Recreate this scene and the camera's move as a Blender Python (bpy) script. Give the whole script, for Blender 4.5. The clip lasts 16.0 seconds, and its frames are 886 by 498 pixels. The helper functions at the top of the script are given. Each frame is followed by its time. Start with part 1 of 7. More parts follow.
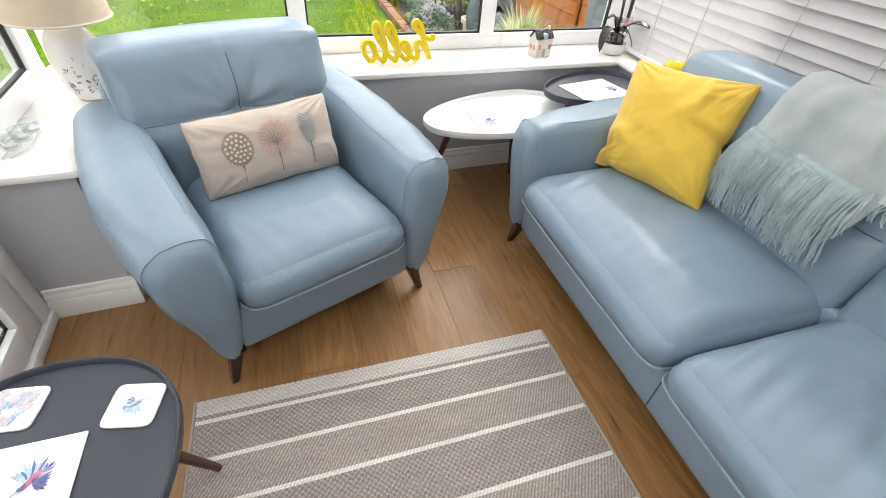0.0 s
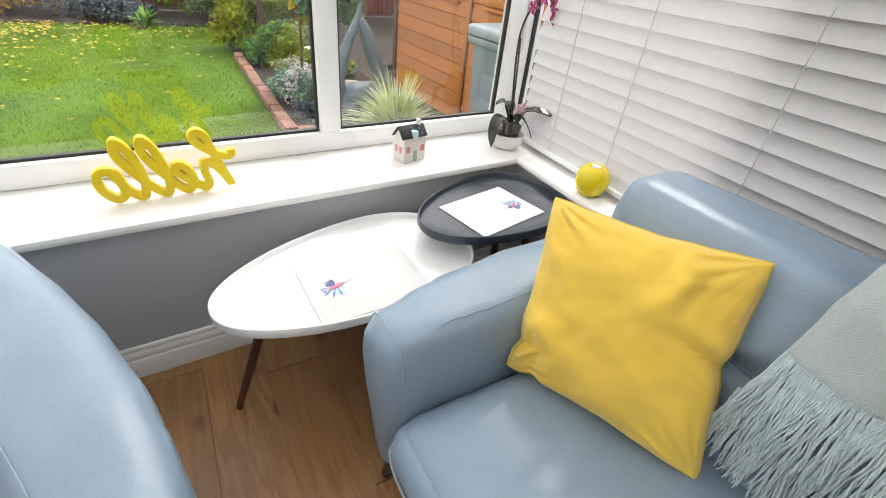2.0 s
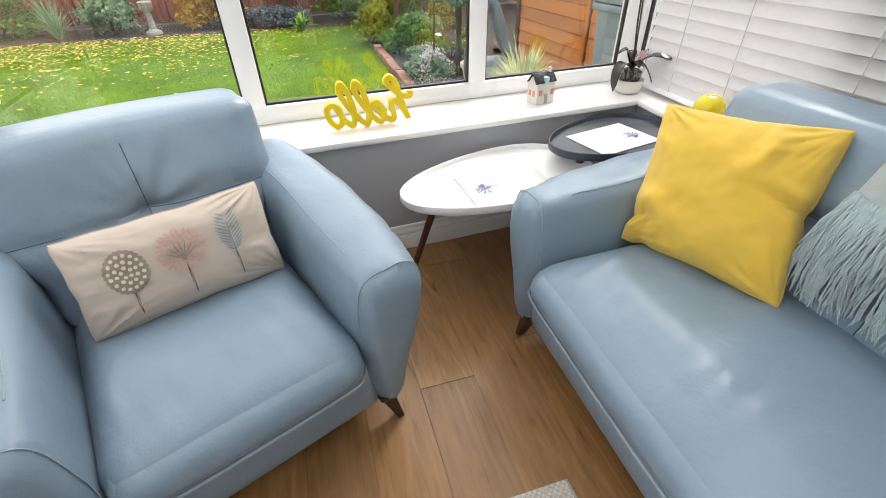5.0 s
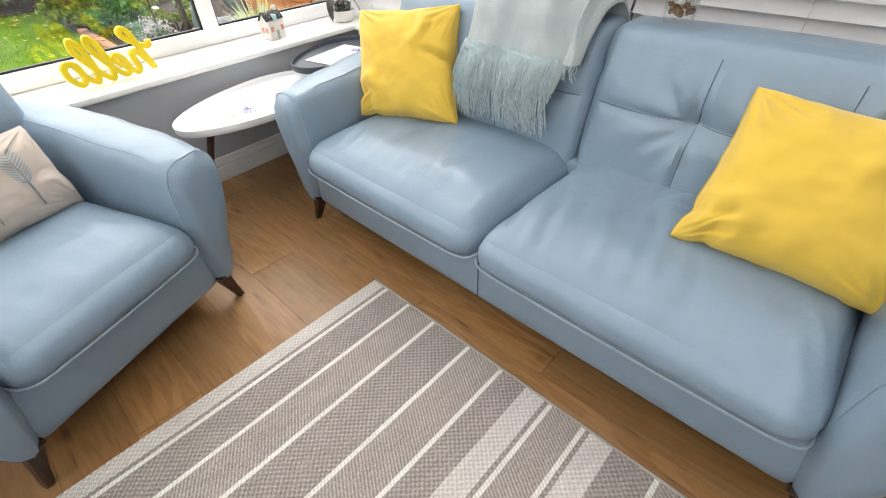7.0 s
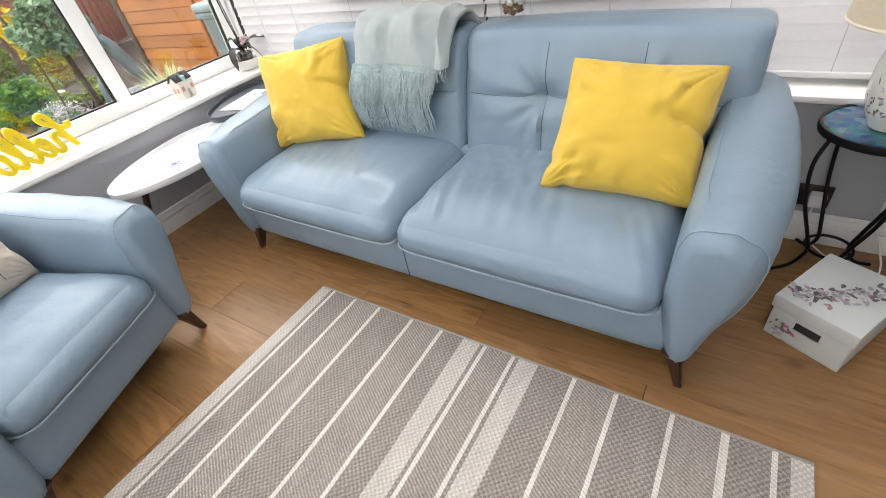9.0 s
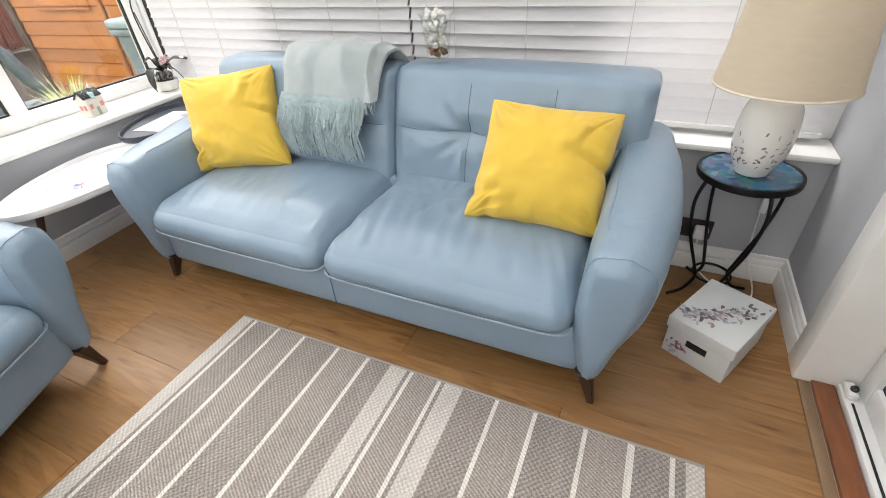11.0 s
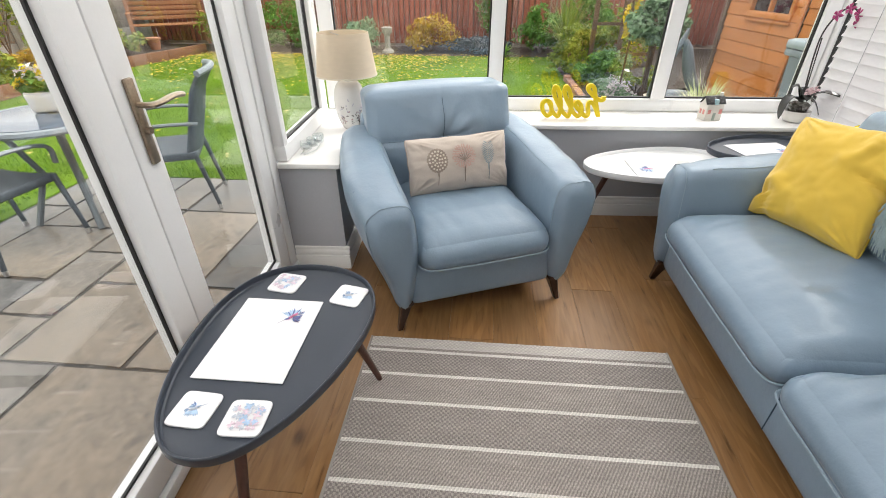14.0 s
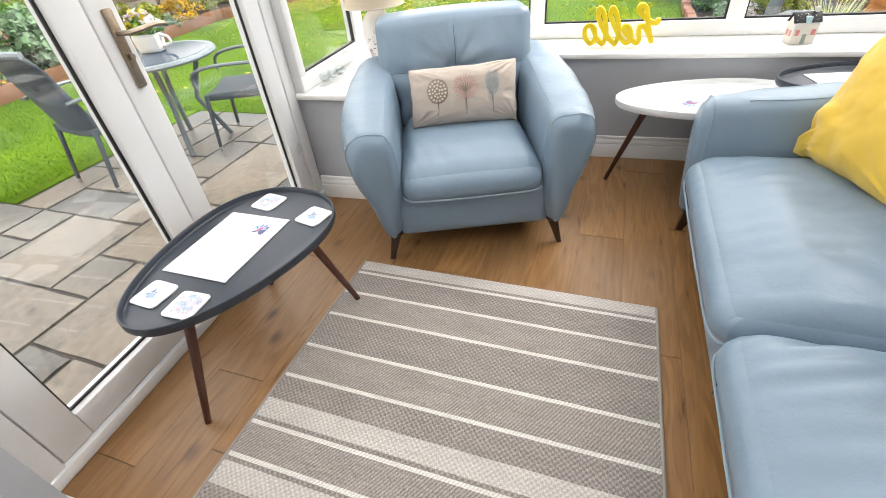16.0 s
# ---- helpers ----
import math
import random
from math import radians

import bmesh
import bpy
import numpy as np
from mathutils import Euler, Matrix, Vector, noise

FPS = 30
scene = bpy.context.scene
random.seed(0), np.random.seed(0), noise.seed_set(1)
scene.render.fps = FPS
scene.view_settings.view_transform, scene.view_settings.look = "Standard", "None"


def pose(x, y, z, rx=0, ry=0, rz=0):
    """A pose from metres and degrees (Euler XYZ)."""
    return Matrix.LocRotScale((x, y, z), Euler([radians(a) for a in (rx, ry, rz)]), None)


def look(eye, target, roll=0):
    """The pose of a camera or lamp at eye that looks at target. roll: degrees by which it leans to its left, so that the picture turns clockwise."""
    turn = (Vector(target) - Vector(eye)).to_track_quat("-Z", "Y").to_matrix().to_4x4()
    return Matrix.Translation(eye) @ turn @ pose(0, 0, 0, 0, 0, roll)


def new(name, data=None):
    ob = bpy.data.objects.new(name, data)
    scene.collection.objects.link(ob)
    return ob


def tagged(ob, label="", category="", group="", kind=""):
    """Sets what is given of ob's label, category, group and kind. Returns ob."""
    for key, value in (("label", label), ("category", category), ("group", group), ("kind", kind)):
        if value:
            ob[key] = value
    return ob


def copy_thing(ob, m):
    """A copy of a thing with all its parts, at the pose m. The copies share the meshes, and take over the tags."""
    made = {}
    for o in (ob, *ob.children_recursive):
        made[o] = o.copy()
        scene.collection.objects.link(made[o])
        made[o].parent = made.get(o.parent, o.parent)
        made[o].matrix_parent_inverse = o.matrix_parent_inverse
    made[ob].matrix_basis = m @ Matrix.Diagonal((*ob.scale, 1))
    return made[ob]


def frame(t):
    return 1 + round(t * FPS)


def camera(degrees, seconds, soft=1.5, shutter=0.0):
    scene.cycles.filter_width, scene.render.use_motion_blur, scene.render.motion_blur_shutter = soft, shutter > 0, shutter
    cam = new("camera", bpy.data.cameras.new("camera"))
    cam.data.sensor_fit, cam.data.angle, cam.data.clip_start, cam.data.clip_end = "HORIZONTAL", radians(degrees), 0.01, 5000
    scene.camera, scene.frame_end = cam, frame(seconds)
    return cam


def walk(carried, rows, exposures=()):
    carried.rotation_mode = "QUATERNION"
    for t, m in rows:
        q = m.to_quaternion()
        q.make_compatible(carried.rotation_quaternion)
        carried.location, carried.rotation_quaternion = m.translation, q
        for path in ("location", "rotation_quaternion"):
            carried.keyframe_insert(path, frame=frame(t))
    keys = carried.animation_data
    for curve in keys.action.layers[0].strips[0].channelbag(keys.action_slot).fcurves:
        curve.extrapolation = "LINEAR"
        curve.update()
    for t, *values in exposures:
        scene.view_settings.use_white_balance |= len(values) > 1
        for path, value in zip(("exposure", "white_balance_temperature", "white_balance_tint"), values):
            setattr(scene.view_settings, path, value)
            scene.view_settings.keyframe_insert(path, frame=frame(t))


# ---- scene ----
cam = camera(90.1, 16.0, 0.95)
PATH = [
    (0, (-0.764, -0.906, 1.312), (-0.233, 0.524, 0.018), 5.0),
    (0.5, (-0.598, -0.635, 1.333), (0.098, 0.807, 0.135), 1.1),
    (1, (-0.448, -0.377, 1.306), (0.4, 1.045, 0.184), -1.5),
    (1.5, (-0.301, -0.185, 1.285), (0.589, 1.22, 0.173), 3.99),
    (2, (-0.192, -0.083, 1.27), (0.708, 1.305, 0.148), 6.65),
    (2.5, (-0.184, -0.061, 1.264), (0.708, 1.316, 0.121), 6.05),
    (3, (-0.186, -0.056, 1.255), (0.686, 1.329, 0.107), 5.35),
    (3.5, (-0.213, -0.083, 1.244), (0.499, 1.384, 0.088), 2.55),
    (3.7, (-0.281, -0.101, 1.242), (0.246, 1.434, 0.075), 1.75),
    (5.8, (-0.517, -0.783, 1.237), (-0.068, 0.78, 0.073), -1.5),
    (6, (-0.531, -0.834, 1.24), (0.111, 0.676, 0.097), -0.8),
    (6.5, (-0.584, -0.957, 1.248), (0.466, 0.311, 0.113), -2.8),
    (7, (-0.721, -1.083, 1.209), (0.38, -0.009, -0.069), -2.1),
    (7.5, (-0.81, -1.158, 1.183), (0.072, -0.02, -0.206), 7.2),
    (8, (-0.823, -1.294, 1.192), (-0.148, -0.16, -0.31), 9.1),
    (8.5, (-0.854, -1.354, 1.204), (0.109, -0.173, -0.092), -3.8),
    (9, (-0.844, -1.361, 1.264), (0.394, -0.393, 0.026), -11.3),
    (9.5, (-0.857, -1.386, 1.287), (0.545, -0.588, 0.104), -9.5),
    (9.7, (-0.854, -1.391, 1.287), (0.611, -0.694, 0.117), -7.3),
    (11.8, (-0.93, -1.393, 1.245), (0.468, -0.535, 0.095), 1.2),
    (12, (-0.973, -1.384, 1.228), (0.385, -0.42, 0.118), 2.1),
    (12.5, (-0.988, -1.389, 1.232), (0.181, -0.188, 0.142), 3.3),
    (13, (-0.969, -1.388, 1.264), (-0.103, 0.044, 0.168), 0.5),
    (13.5, (-0.873, -1.375, 1.279), (-0.483, 0.275, 0.219), 0.9),
    (14, (-0.782, -1.361, 1.299), (-0.929, 0.332, 0.246), -0.1),
    (14.5, (-0.706, -1.295, 1.285), (-1.319, 0.32, 0.277), 0.2),
    (15, (-0.594, -1.278, 1.287), (-1.418, 0.237, 0.274), -1.6),
    (15.5, (-0.388, -1.316, 1.256), (-1.095, 0.12, 0.056), -0.4),
    (16, (-0.276, -1.309, 1.235), (-0.882, 0.153, 0.012), -6.1),
]
EXPOSURES = [(0.0, 2.05), (1.5, 1.83), (3.5, 1.81), (6.0, 2.02), (7.5, 2.25), (9.0, 2.25), (9.7, 2.22), (12.0, 2.36), (12.5, 2.33), (13.5, 2.21), (14.5, 1.62), (15.0, 1.66), (15.5, 2.10), (16.0, 2.20)]
walk(cam, [(t, look(eye, target, roll)) for t, eye, target, roll in PATH], EXPOSURES)

# world, sun, exposure
world = bpy.data.worlds.new("world")
scene.world = world
world.use_nodes = True
wn = world.node_tree
sky = wn.nodes.new("ShaderNodeTexSky")
sky.sky_type = "NISHITA"
sky.sun_disc = False
sky.sun_elevation, sky.sun_rotation = radians(49), radians(50)
sky.air_density, sky.dust_density = 1.0, 3.0
soften = wn.nodes.new("ShaderNodeHueSaturation")
soften.inputs["Saturation"].default_value = 0.12
wn.links.new(sky.outputs[0], soften.inputs["Color"])
cloud = wn.nodes.new("ShaderNodeMix")
cloud.data_type = "RGBA"
cloud.inputs[0].default_value = 0.5
cloud.inputs[7].default_value = (6.0, 5.68, 5.3, 1)      # even cloud cover
wn.links.new(soften.outputs[0], cloud.inputs[6])
wn.links.new(cloud.outputs[2], wn.nodes["Background"].inputs[0])
wn.nodes["Background"].inputs[1].default_value = 0.15
sun_data = bpy.data.lights.new("sun", "SUN")
sun_data.energy, sun_data.angle, sun_data.color = 0.8, radians(25), (1.0, 0.97, 0.92)
sun = new("sun", sun_data)
sun.matrix_world = look((6, 5, 9), (0, 0, 0))


# ---- material helpers ----
def ramp(nt, fac, stops, constant=False):
    r = nt.nodes.new("ShaderNodeValToRGB")
    r.color_ramp.interpolation = "CONSTANT" if constant else "LINEAR"
    els = r.color_ramp.elements
    while len(els) < len(stops):
        els.new(1.0)
    for e, (p, c) in zip(els, stops):
        e.position = p
        e.color = (*c, 1) if len(c) == 3 else c
    nt.links.new(fac, r.inputs[0])
    return r.outputs[0]


def noise_node(nt, scale, detail=4.0, stretch=(1, 1, 1), rough=0.55, coord="Object"):
    tc = nt.nodes.new("ShaderNodeTexCoord")
    mp = nt.nodes.new("ShaderNodeMapping")
    mp.inputs["Scale"].default_value = stretch
    nt.links.new(tc.outputs[coord], mp.inputs[0])
    n = nt.nodes.new("ShaderNodeTexNoise")
    n.inputs["Scale"].default_value, n.inputs["Detail"].default_value, n.inputs["Roughness"].default_value = scale, detail, rough
    nt.links.new(mp.outputs[0], n.inputs["Vector"])
    return n.outputs["Fac"]


def mixcol(nt, fac, a, b, mode="MIX"):
    m = nt.nodes.new("ShaderNodeMix")
    m.data_type, m.blend_type = "RGBA", mode
    for sock, v in ((m.inputs[0], fac), (m.inputs[6], a), (m.inputs[7], b)):
        if isinstance(v, (int, float)):
            sock.default_value = v
        elif isinstance(v, tuple):
            sock.default_value = (*v, 1) if len(v) == 3 else v
        else:
            nt.links.new(v, sock)
    return m.outputs[2]


def bumped(nt, bsdf, heights):
    last = None
    for h, strength, dist in heights:
        b = nt.nodes.new("ShaderNodeBump")
        b.inputs["Strength"].default_value, b.inputs["Distance"].default_value = strength, dist
        nt.links.new(h, b.inputs["Height"])
        if last:
            nt.links.new(last, b.inputs["Normal"])
        last = b.outputs[0]
    nt.links.new(last, bsdf.inputs["Normal"])


def mat(name, col, rough=0.5, metal=0.0, var=0.12, scale=6.0, fine=150.0, bump=0.15, dist=0.002, spec=0.5, rand=0.0, stretch=(1, 1, 1), sheen=0.0, coat=0.0, col2=None):
    m = bpy.data.materials.new(name)
    m.use_nodes = True
    nt = m.node_tree
    b = nt.nodes["Principled BSDF"]
    big, small = noise_node(nt, scale, 4, stretch), noise_node(nt, fine, 3, stretch)
    lo = tuple(max(0, c * (1 - var)) for c in col)
    hi = tuple(min(1, c * (1 + var)) for c in (col2 or col))
    c = ramp(nt, big, [(0.3, lo), (0.7, hi)])
    c = mixcol(nt, 0.35, c, ramp(nt, small, [(0.3, tuple(x * (1 - var) for x in lo)), (0.7, hi)]))
    if rand:
        oi = nt.nodes.new("ShaderNodeObjectInfo")
        c = mixcol(nt, 1.0, c, ramp(nt, oi.outputs["Random"], [(0, (1 - rand,) * 3), (1, (1 + rand,) * 3)]), "MULTIPLY")
    nt.links.new(c, b.inputs["Base Color"])
    rr = nt.nodes.new("ShaderNodeMapRange")
    rr.inputs["To Min"].default_value, rr.inputs["To Max"].default_value = max(0, rough - 0.07), min(1, rough + 0.07)
    nt.links.new(big, rr.inputs["Value"])
    nt.links.new(rr.outputs[0], b.inputs["Roughness"])
    b.inputs["Metallic"].default_value = metal
    b.inputs["Specular IOR Level"].default_value = spec
    b.inputs["Sheen Weight"].default_value = sheen
    b.inputs["Coat Weight"].default_value = coat
    if bump:
        bumped(nt, b, [(big, bump * 0.5, dist * 4), (small, bump, dist)])
    return m


def glass_mat(name, tint=(1, 1, 1), gloss=0.04):
    m = bpy.data.materials.new(name)
    m.use_nodes = True
    nt = m.node_tree
    nt.nodes.remove(nt.nodes["Principled BSDF"])
    t, g = nt.nodes.new("ShaderNodeBsdfTransparent"), nt.nodes.new("ShaderNodeBsdfGlossy")
    t.inputs[0].default_value = (*tint, 1)
    g.inputs["Roughness"].default_value = 0.02
    f, mx = nt.nodes.new("ShaderNodeLayerWeight"), nt.nodes.new("ShaderNodeMixShader")
    p, r = nt.nodes.new("ShaderNodeMath"), nt.nodes.new("ShaderNodeMapRange")
    p.operation = "POWER"
    p.inputs[1].default_value = 5.0
    r.inputs["To Min"].default_value, r.inputs["To Max"].default_value = gloss, 0.7
    nt.links.new(f.outputs["Facing"], p.inputs[0])
    nt.links.new(p.outputs[0], r.inputs["Value"])
    nt.links.new(r.outputs[0], mx.inputs[0])
    nt.links.new(t.outputs[0], mx.inputs[1])
    nt.links.new(g.outputs[0], mx.inputs[2])
    nt.links.new(mx.outputs[0], nt.nodes["Material Output"].inputs[0])
    return m


def translucent_mat(name, col, share=0.5, rough=0.5, clear=0.0):
    m = bpy.data.materials.new(name)
    m.use_nodes = True
    nt = m.node_tree
    b = nt.nodes["Principled BSDF"]
    n = noise_node(nt, 20, 3, (1, 1, 4))
    c = ramp(nt, n, [(0.3, tuple(x * 0.95 for x in col)), (0.7, col)])
    nt.links.new(c, b.inputs["Base Color"])
    b.inputs["Roughness"].default_value = rough
    t, mx = nt.nodes.new("ShaderNodeBsdfTranslucent"), nt.nodes.new("ShaderNodeMixShader")
    nt.links.new(c, t.inputs[0])
    mx.inputs[0].default_value = share
    nt.links.new(b.outputs[0], mx.inputs[1])
    nt.links.new(t.outputs[0], mx.inputs[2])
    out = mx.outputs[0]
    if clear:
        tr, m2 = nt.nodes.new("ShaderNodeBsdfTransparent"), nt.nodes.new("ShaderNodeMixShader")
        m2.inputs[0].default_value = clear
        nt.links.new(out, m2.inputs[1])
        nt.links.new(tr.outputs[0], m2.inputs[2])
        out = m2.outputs[0]
    nt.links.new(out, nt.nodes["Material Output"].inputs[0])
    return m


# ---- materials ----
M_WALL = mat("grey_wall_paint", (0.42, 0.43, 0.46), 0.75, var=0.03, scale=3, fine=90, bump=0.08)
M_UPVC = mat("white_upvc", (0.80, 0.80, 0.80), 0.3, var=0.02, scale=4, bump=0.02)
M_GLOSSWHITE = mat("white_gloss_paint", (0.80, 0.79, 0.77), 0.35, var=0.03, scale=5, bump=0.04)
M_SILL = mat("white_sill_board", (0.82, 0.81, 0.79), 0.35, var=0.02, scale=4, bump=0.03)
M_GASKET = mat("black_rubber_gasket", (0.015, 0.015, 0.017), 0.5, var=0.2)
M_GLASS = glass_mat("window_glass", (0.97, 0.98, 0.98), 0.07)
M_CEIL = translucent_mat("polycarbonate_roof", (0.85, 0.85, 0.85), 0.5, 0.4, 0.35)
M_LEATHER = mat("blue_leather", (0.204, 0.278, 0.356), 0.31, var=0.07, scale=5, fine=420, bump=0.16, dist=0.0012, spec=0.5)
_nt = M_LEATHER.node_tree
bumped(_nt, _nt.nodes["Principled BSDF"], [(noise_node(_nt, 9, 5, (1, 1, 1), 0.65), 0.35, 0.010), (noise_node(_nt, 420, 3), 0.16, 0.0012)])
M_PIPING = mat("pale_blue_stitching", (0.265, 0.345, 0.41), 0.6, var=0.1)
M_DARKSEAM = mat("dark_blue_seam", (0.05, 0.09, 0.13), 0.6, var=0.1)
M_DARKWOOD = mat("dark_stained_wood", (0.045, 0.022, 0.014), 0.4, var=0.4, scale=12, stretch=(6, 6, 0.6))
M_REDWOOD = mat("walnut_stained_leg", (0.085, 0.030, 0.018), 0.4, var=0.35, scale=14, stretch=(6, 6, 0.6))
M_YELLOW = mat("yellow_cotton", (0.69, 0.46, 0.055), 0.85, var=0.05, scale=9, fine=700, bump=0.25, dist=0.0015, sheen=0.3)
M_LINEN = mat("beige_linen", (0.50, 0.43, 0.37), 0.9, var=0.06, scale=10, fine=800, bump=0.3, dist=0.0015, sheen=0.2)
M_THROW = mat("grey_green_mohair", (0.44, 0.50, 0.51), 0.95, var=0.09, scale=14, fine=500, bump=0.8, dist=0.006, sheen=0.6)
M_FRINGE = mat("blue_grey_wool_fringe", (0.39, 0.48, 0.50), 0.95, var=0.2, scale=30, fine=500, bump=0.4, sheen=0.5)
M_TRAYBLACK = mat("dark_slate_lacquer", (0.030, 0.038, 0.055), 0.42, var=0.06, bump=0.03)
M_TRAYWHITE = mat("white_lacquer", (0.82, 0.82, 0.82), 0.3, var=0.02, bump=0.02)
M_PAPER = mat("white_placemat_board", (0.80, 0.79, 0.80), 0.45, var=0.03, scale=12, bump=0.05)
M_CREAM = mat("cream_shade_fabric", (0.68, 0.61, 0.50), 0.9, var=0.04, fine=600, bump=0.25)
M_CERAMIC = mat("white_ceramic", (0.72, 0.70, 0.67), 0.25, var=0.04, bump=0.03)
M_YGLAZE = mat("yellow_glaze", (0.72, 0.56, 0.01), 0.15, var=0.08, bump=0.02)
M_YPAINT = mat("yellow_paint", (0.78, 0.58, 0.01), 0.4, var=0.05, bump=0.03)
M_IRON = mat("black_wrought_iron", (0.012, 0.012, 0.014), 0.45, metal=0.6, var=0.2)
M_BRASS = mat("aged_bronze_handle", (0.34, 0.27, 0.20), 0.32, metal=0.9, var=0.25, scale=20)
M_CHROME = mat("brushed_steel", (0.6, 0.6, 0.6), 0.3, metal=1.0, var=0.08)
M_SLAT = translucent_mat("white_blind_slat", (0.81, 0.80, 0.81), 0.46, 0.45)
# grey of the unseen wall that sets how dark the blinds' middle turns
M_BLINDSHADE = mat("blind_shade_grey", (0.22, 0.21, 0.215), 0.9, var=0.05, scale=3, bump=0.1)
M_CORD = mat("pale_cord", (0.55, 0.55, 0.57), 0.8, var=0.1)


def oak_mat():
    m = mat("oak_floor_board", (0.305, 0.155, 0.054), 0.38, var=0.08, scale=2.2, fine=9, bump=0.0, rand=0.19, stretch=(9, 0.9, 9), col2=(0.318, 0.166, 0.064))
    nt = m.node_tree
    b = nt.nodes["Principled BSDF"]
    base = b.inputs["Base Color"].links[0].from_socket
    oi = nt.nodes.new("ShaderNodeObjectInfo")
    tc = nt.nodes.new("ShaderNodeTexCoord")
    add = nt.nodes.new("ShaderNodeVectorMath")
    add.operation = "MULTIPLY_ADD"
    comb = nt.nodes.new("ShaderNodeCombineXYZ")
    for s in (0, 1, 2):
        nt.links.new(oi.outputs["Random"], comb.inputs[s])
    add.inputs[1].default_value = (37, 51, 23)
    nt.links.new(comb.outputs[0], add.inputs[0])
    nt.links.new(tc.outputs["Object"], add.inputs[2])
    mp = nt.nodes.new("ShaderNodeMapping")
    mp.inputs["Scale"].default_value = (8.5, 0.85, 1)
    nt.links.new(add.outputs[0], mp.inputs[0])
    n = nt.nodes.new("ShaderNodeTexNoise")
    n.inputs["Scale"].default_value, n.inputs["Detail"].default_value, n.inputs["Distortion"].default_value = 1.3, 2, 0.6
    nt.links.new(mp.outputs[0], n.inputs["Vector"])
    rings = nt.nodes.new("ShaderNodeMath")
    rings.operation = "MULTIPLY"
    rings.inputs[1].default_value = 46
    nt.links.new(n.outputs["Fac"], rings.inputs[0])
    sn = nt.nodes.new("ShaderNodeMath")
    sn.operation = "SINE"
    nt.links.new(rings.outputs[0], sn.inputs[0])
    grain = ramp(nt, sn.outputs[0], [(0.0, (0.76, 0.71, 0.66)), (0.30, (0.98, 0.98, 0.98)), (0.9, (1.04, 1.04, 1.04))])
    c = mixcol(nt, ramp(nt, oi.outputs["Random"], [(0.0, (0.35,) * 3), (0.6, (0.45,) * 3), (0.8, (0.75,) * 3)]), base, grain, "MULTIPLY")
    # knots
    v = nt.nodes.new("ShaderNodeTexVoronoi")
    mp2 = nt.nodes.new("ShaderNodeMapping")
    mp2.inputs["Scale"].default_value = (5.6, 3.3, 1)
    nt.links.new(add.outputs[0], mp2.inputs[0])
    nt.links.new(mp2.outputs[0], v.inputs["Vector"])
    v.inputs["Scale"].default_value = 1.0
    k = ramp(nt, v.outputs["Distance"], [(0.0, (0.08, 0.05, 0.035)), (0.06, (0.32, 0.25, 0.21)), (0.13, (0.85, 0.82, 0.80)), (0.2, (1, 1, 1))])
    c = mixcol(nt, 0.8, c, k, "MULTIPLY")
    # rubbed greyish patches, and fine dark splits along the grain
    c = mixcol(nt, ramp(nt, noise_node(nt, 3.0, 4, (2.2, 1, 1)), [(0.42, (0, 0, 0)), (0.75, (0.55,) * 3)]), c, (0.30, 0.185, 0.095))
    n2 = nt.nodes.new("ShaderNodeTexNoise")
    mp3 = nt.nodes.new("ShaderNodeMapping")
    mp3.inputs["Scale"].default_value = (70, 5, 1)
    nt.links.new(add.outputs[0], mp3.inputs[0])
    nt.links.new(mp3.outputs[0], n2.inputs["Vector"])
    n2.inputs["Scale"].default_value, n2.inputs["Detail"].default_value = 1.0, 3
    c = mixcol(nt, 1.0, c, ramp(nt, n2.outputs["Fac"], [(0.24, (0.45, 0.40, 0.36)), (0.34, (0.90, 0.89, 0.88)), (0.55, (1, 1, 1)), (0.75, (1.10, 1.10, 1.10))]), "MULTIPLY")
    nt.links.new(c, b.inputs["Base Color"])
    bumped(nt, b, [(sn.outputs[0], 0.12, 0.001), (noise_node(nt, 260, 2, (1, 0.1, 1)), 0.12, 0.001)])
    return m


M_OAK = oak_mat()


# ---- mesh helpers ----
def bm_box(bm, x0, x1, y0, y1, z0, z1, bevel=0.0, seg=2):
    r = bmesh.ops.create_cube(bm, size=1.0)
    bmesh.ops.scale(bm, vec=(x1 - x0, y1 - y0, z1 - z0), verts=r["verts"])
    bmesh.ops.translate(bm, vec=((x0 + x1) / 2, (y0 + y1) / 2, (z0 + z1) / 2), verts=r["verts"])
    if bevel:
        edges = list({e for v in r["verts"] for e in v.link_edges})
        bmesh.ops.bevel(bm, geom=edges, offset=bevel, segments=seg, affect="EDGES", profile=0.5)
    return bm


def box(*a, **k):
    return bm_box(bmesh.new(), *a, **k)


def mesh_of(name, bm, material, smooth=True):
    me = bpy.data.meshes.new(name)
    bm.normal_update()
    bm.to_mesh(me)
    bm.free()
    me.materials.append(material)
    if smooth:
        me.shade_smooth()
        me.set_sharp_from_angle(angle=radians(40))
    return me


def part(name, bm, material, parent=None, label="", smooth=True, m=None):
    ob = new(name, mesh_of(name, bm, material, smooth))
    if parent is not None:
        ob.parent = parent
    if m is not None:
        ob.matrix_basis = m
    if label:
        ob["label"] = label
    return ob


def structure(name, bm, material, label="", category="", m=None, smooth=True):
    return tagged(part(name, bm, material, None, "", smooth, m), label, category, kind="structure")


def thing(name, label, category, m=None, group=""):
    e = new(name)
    e.empty_display_size = 0.1
    if m is not None:
        e.matrix_basis = m
    return tagged(e, label, category, group)


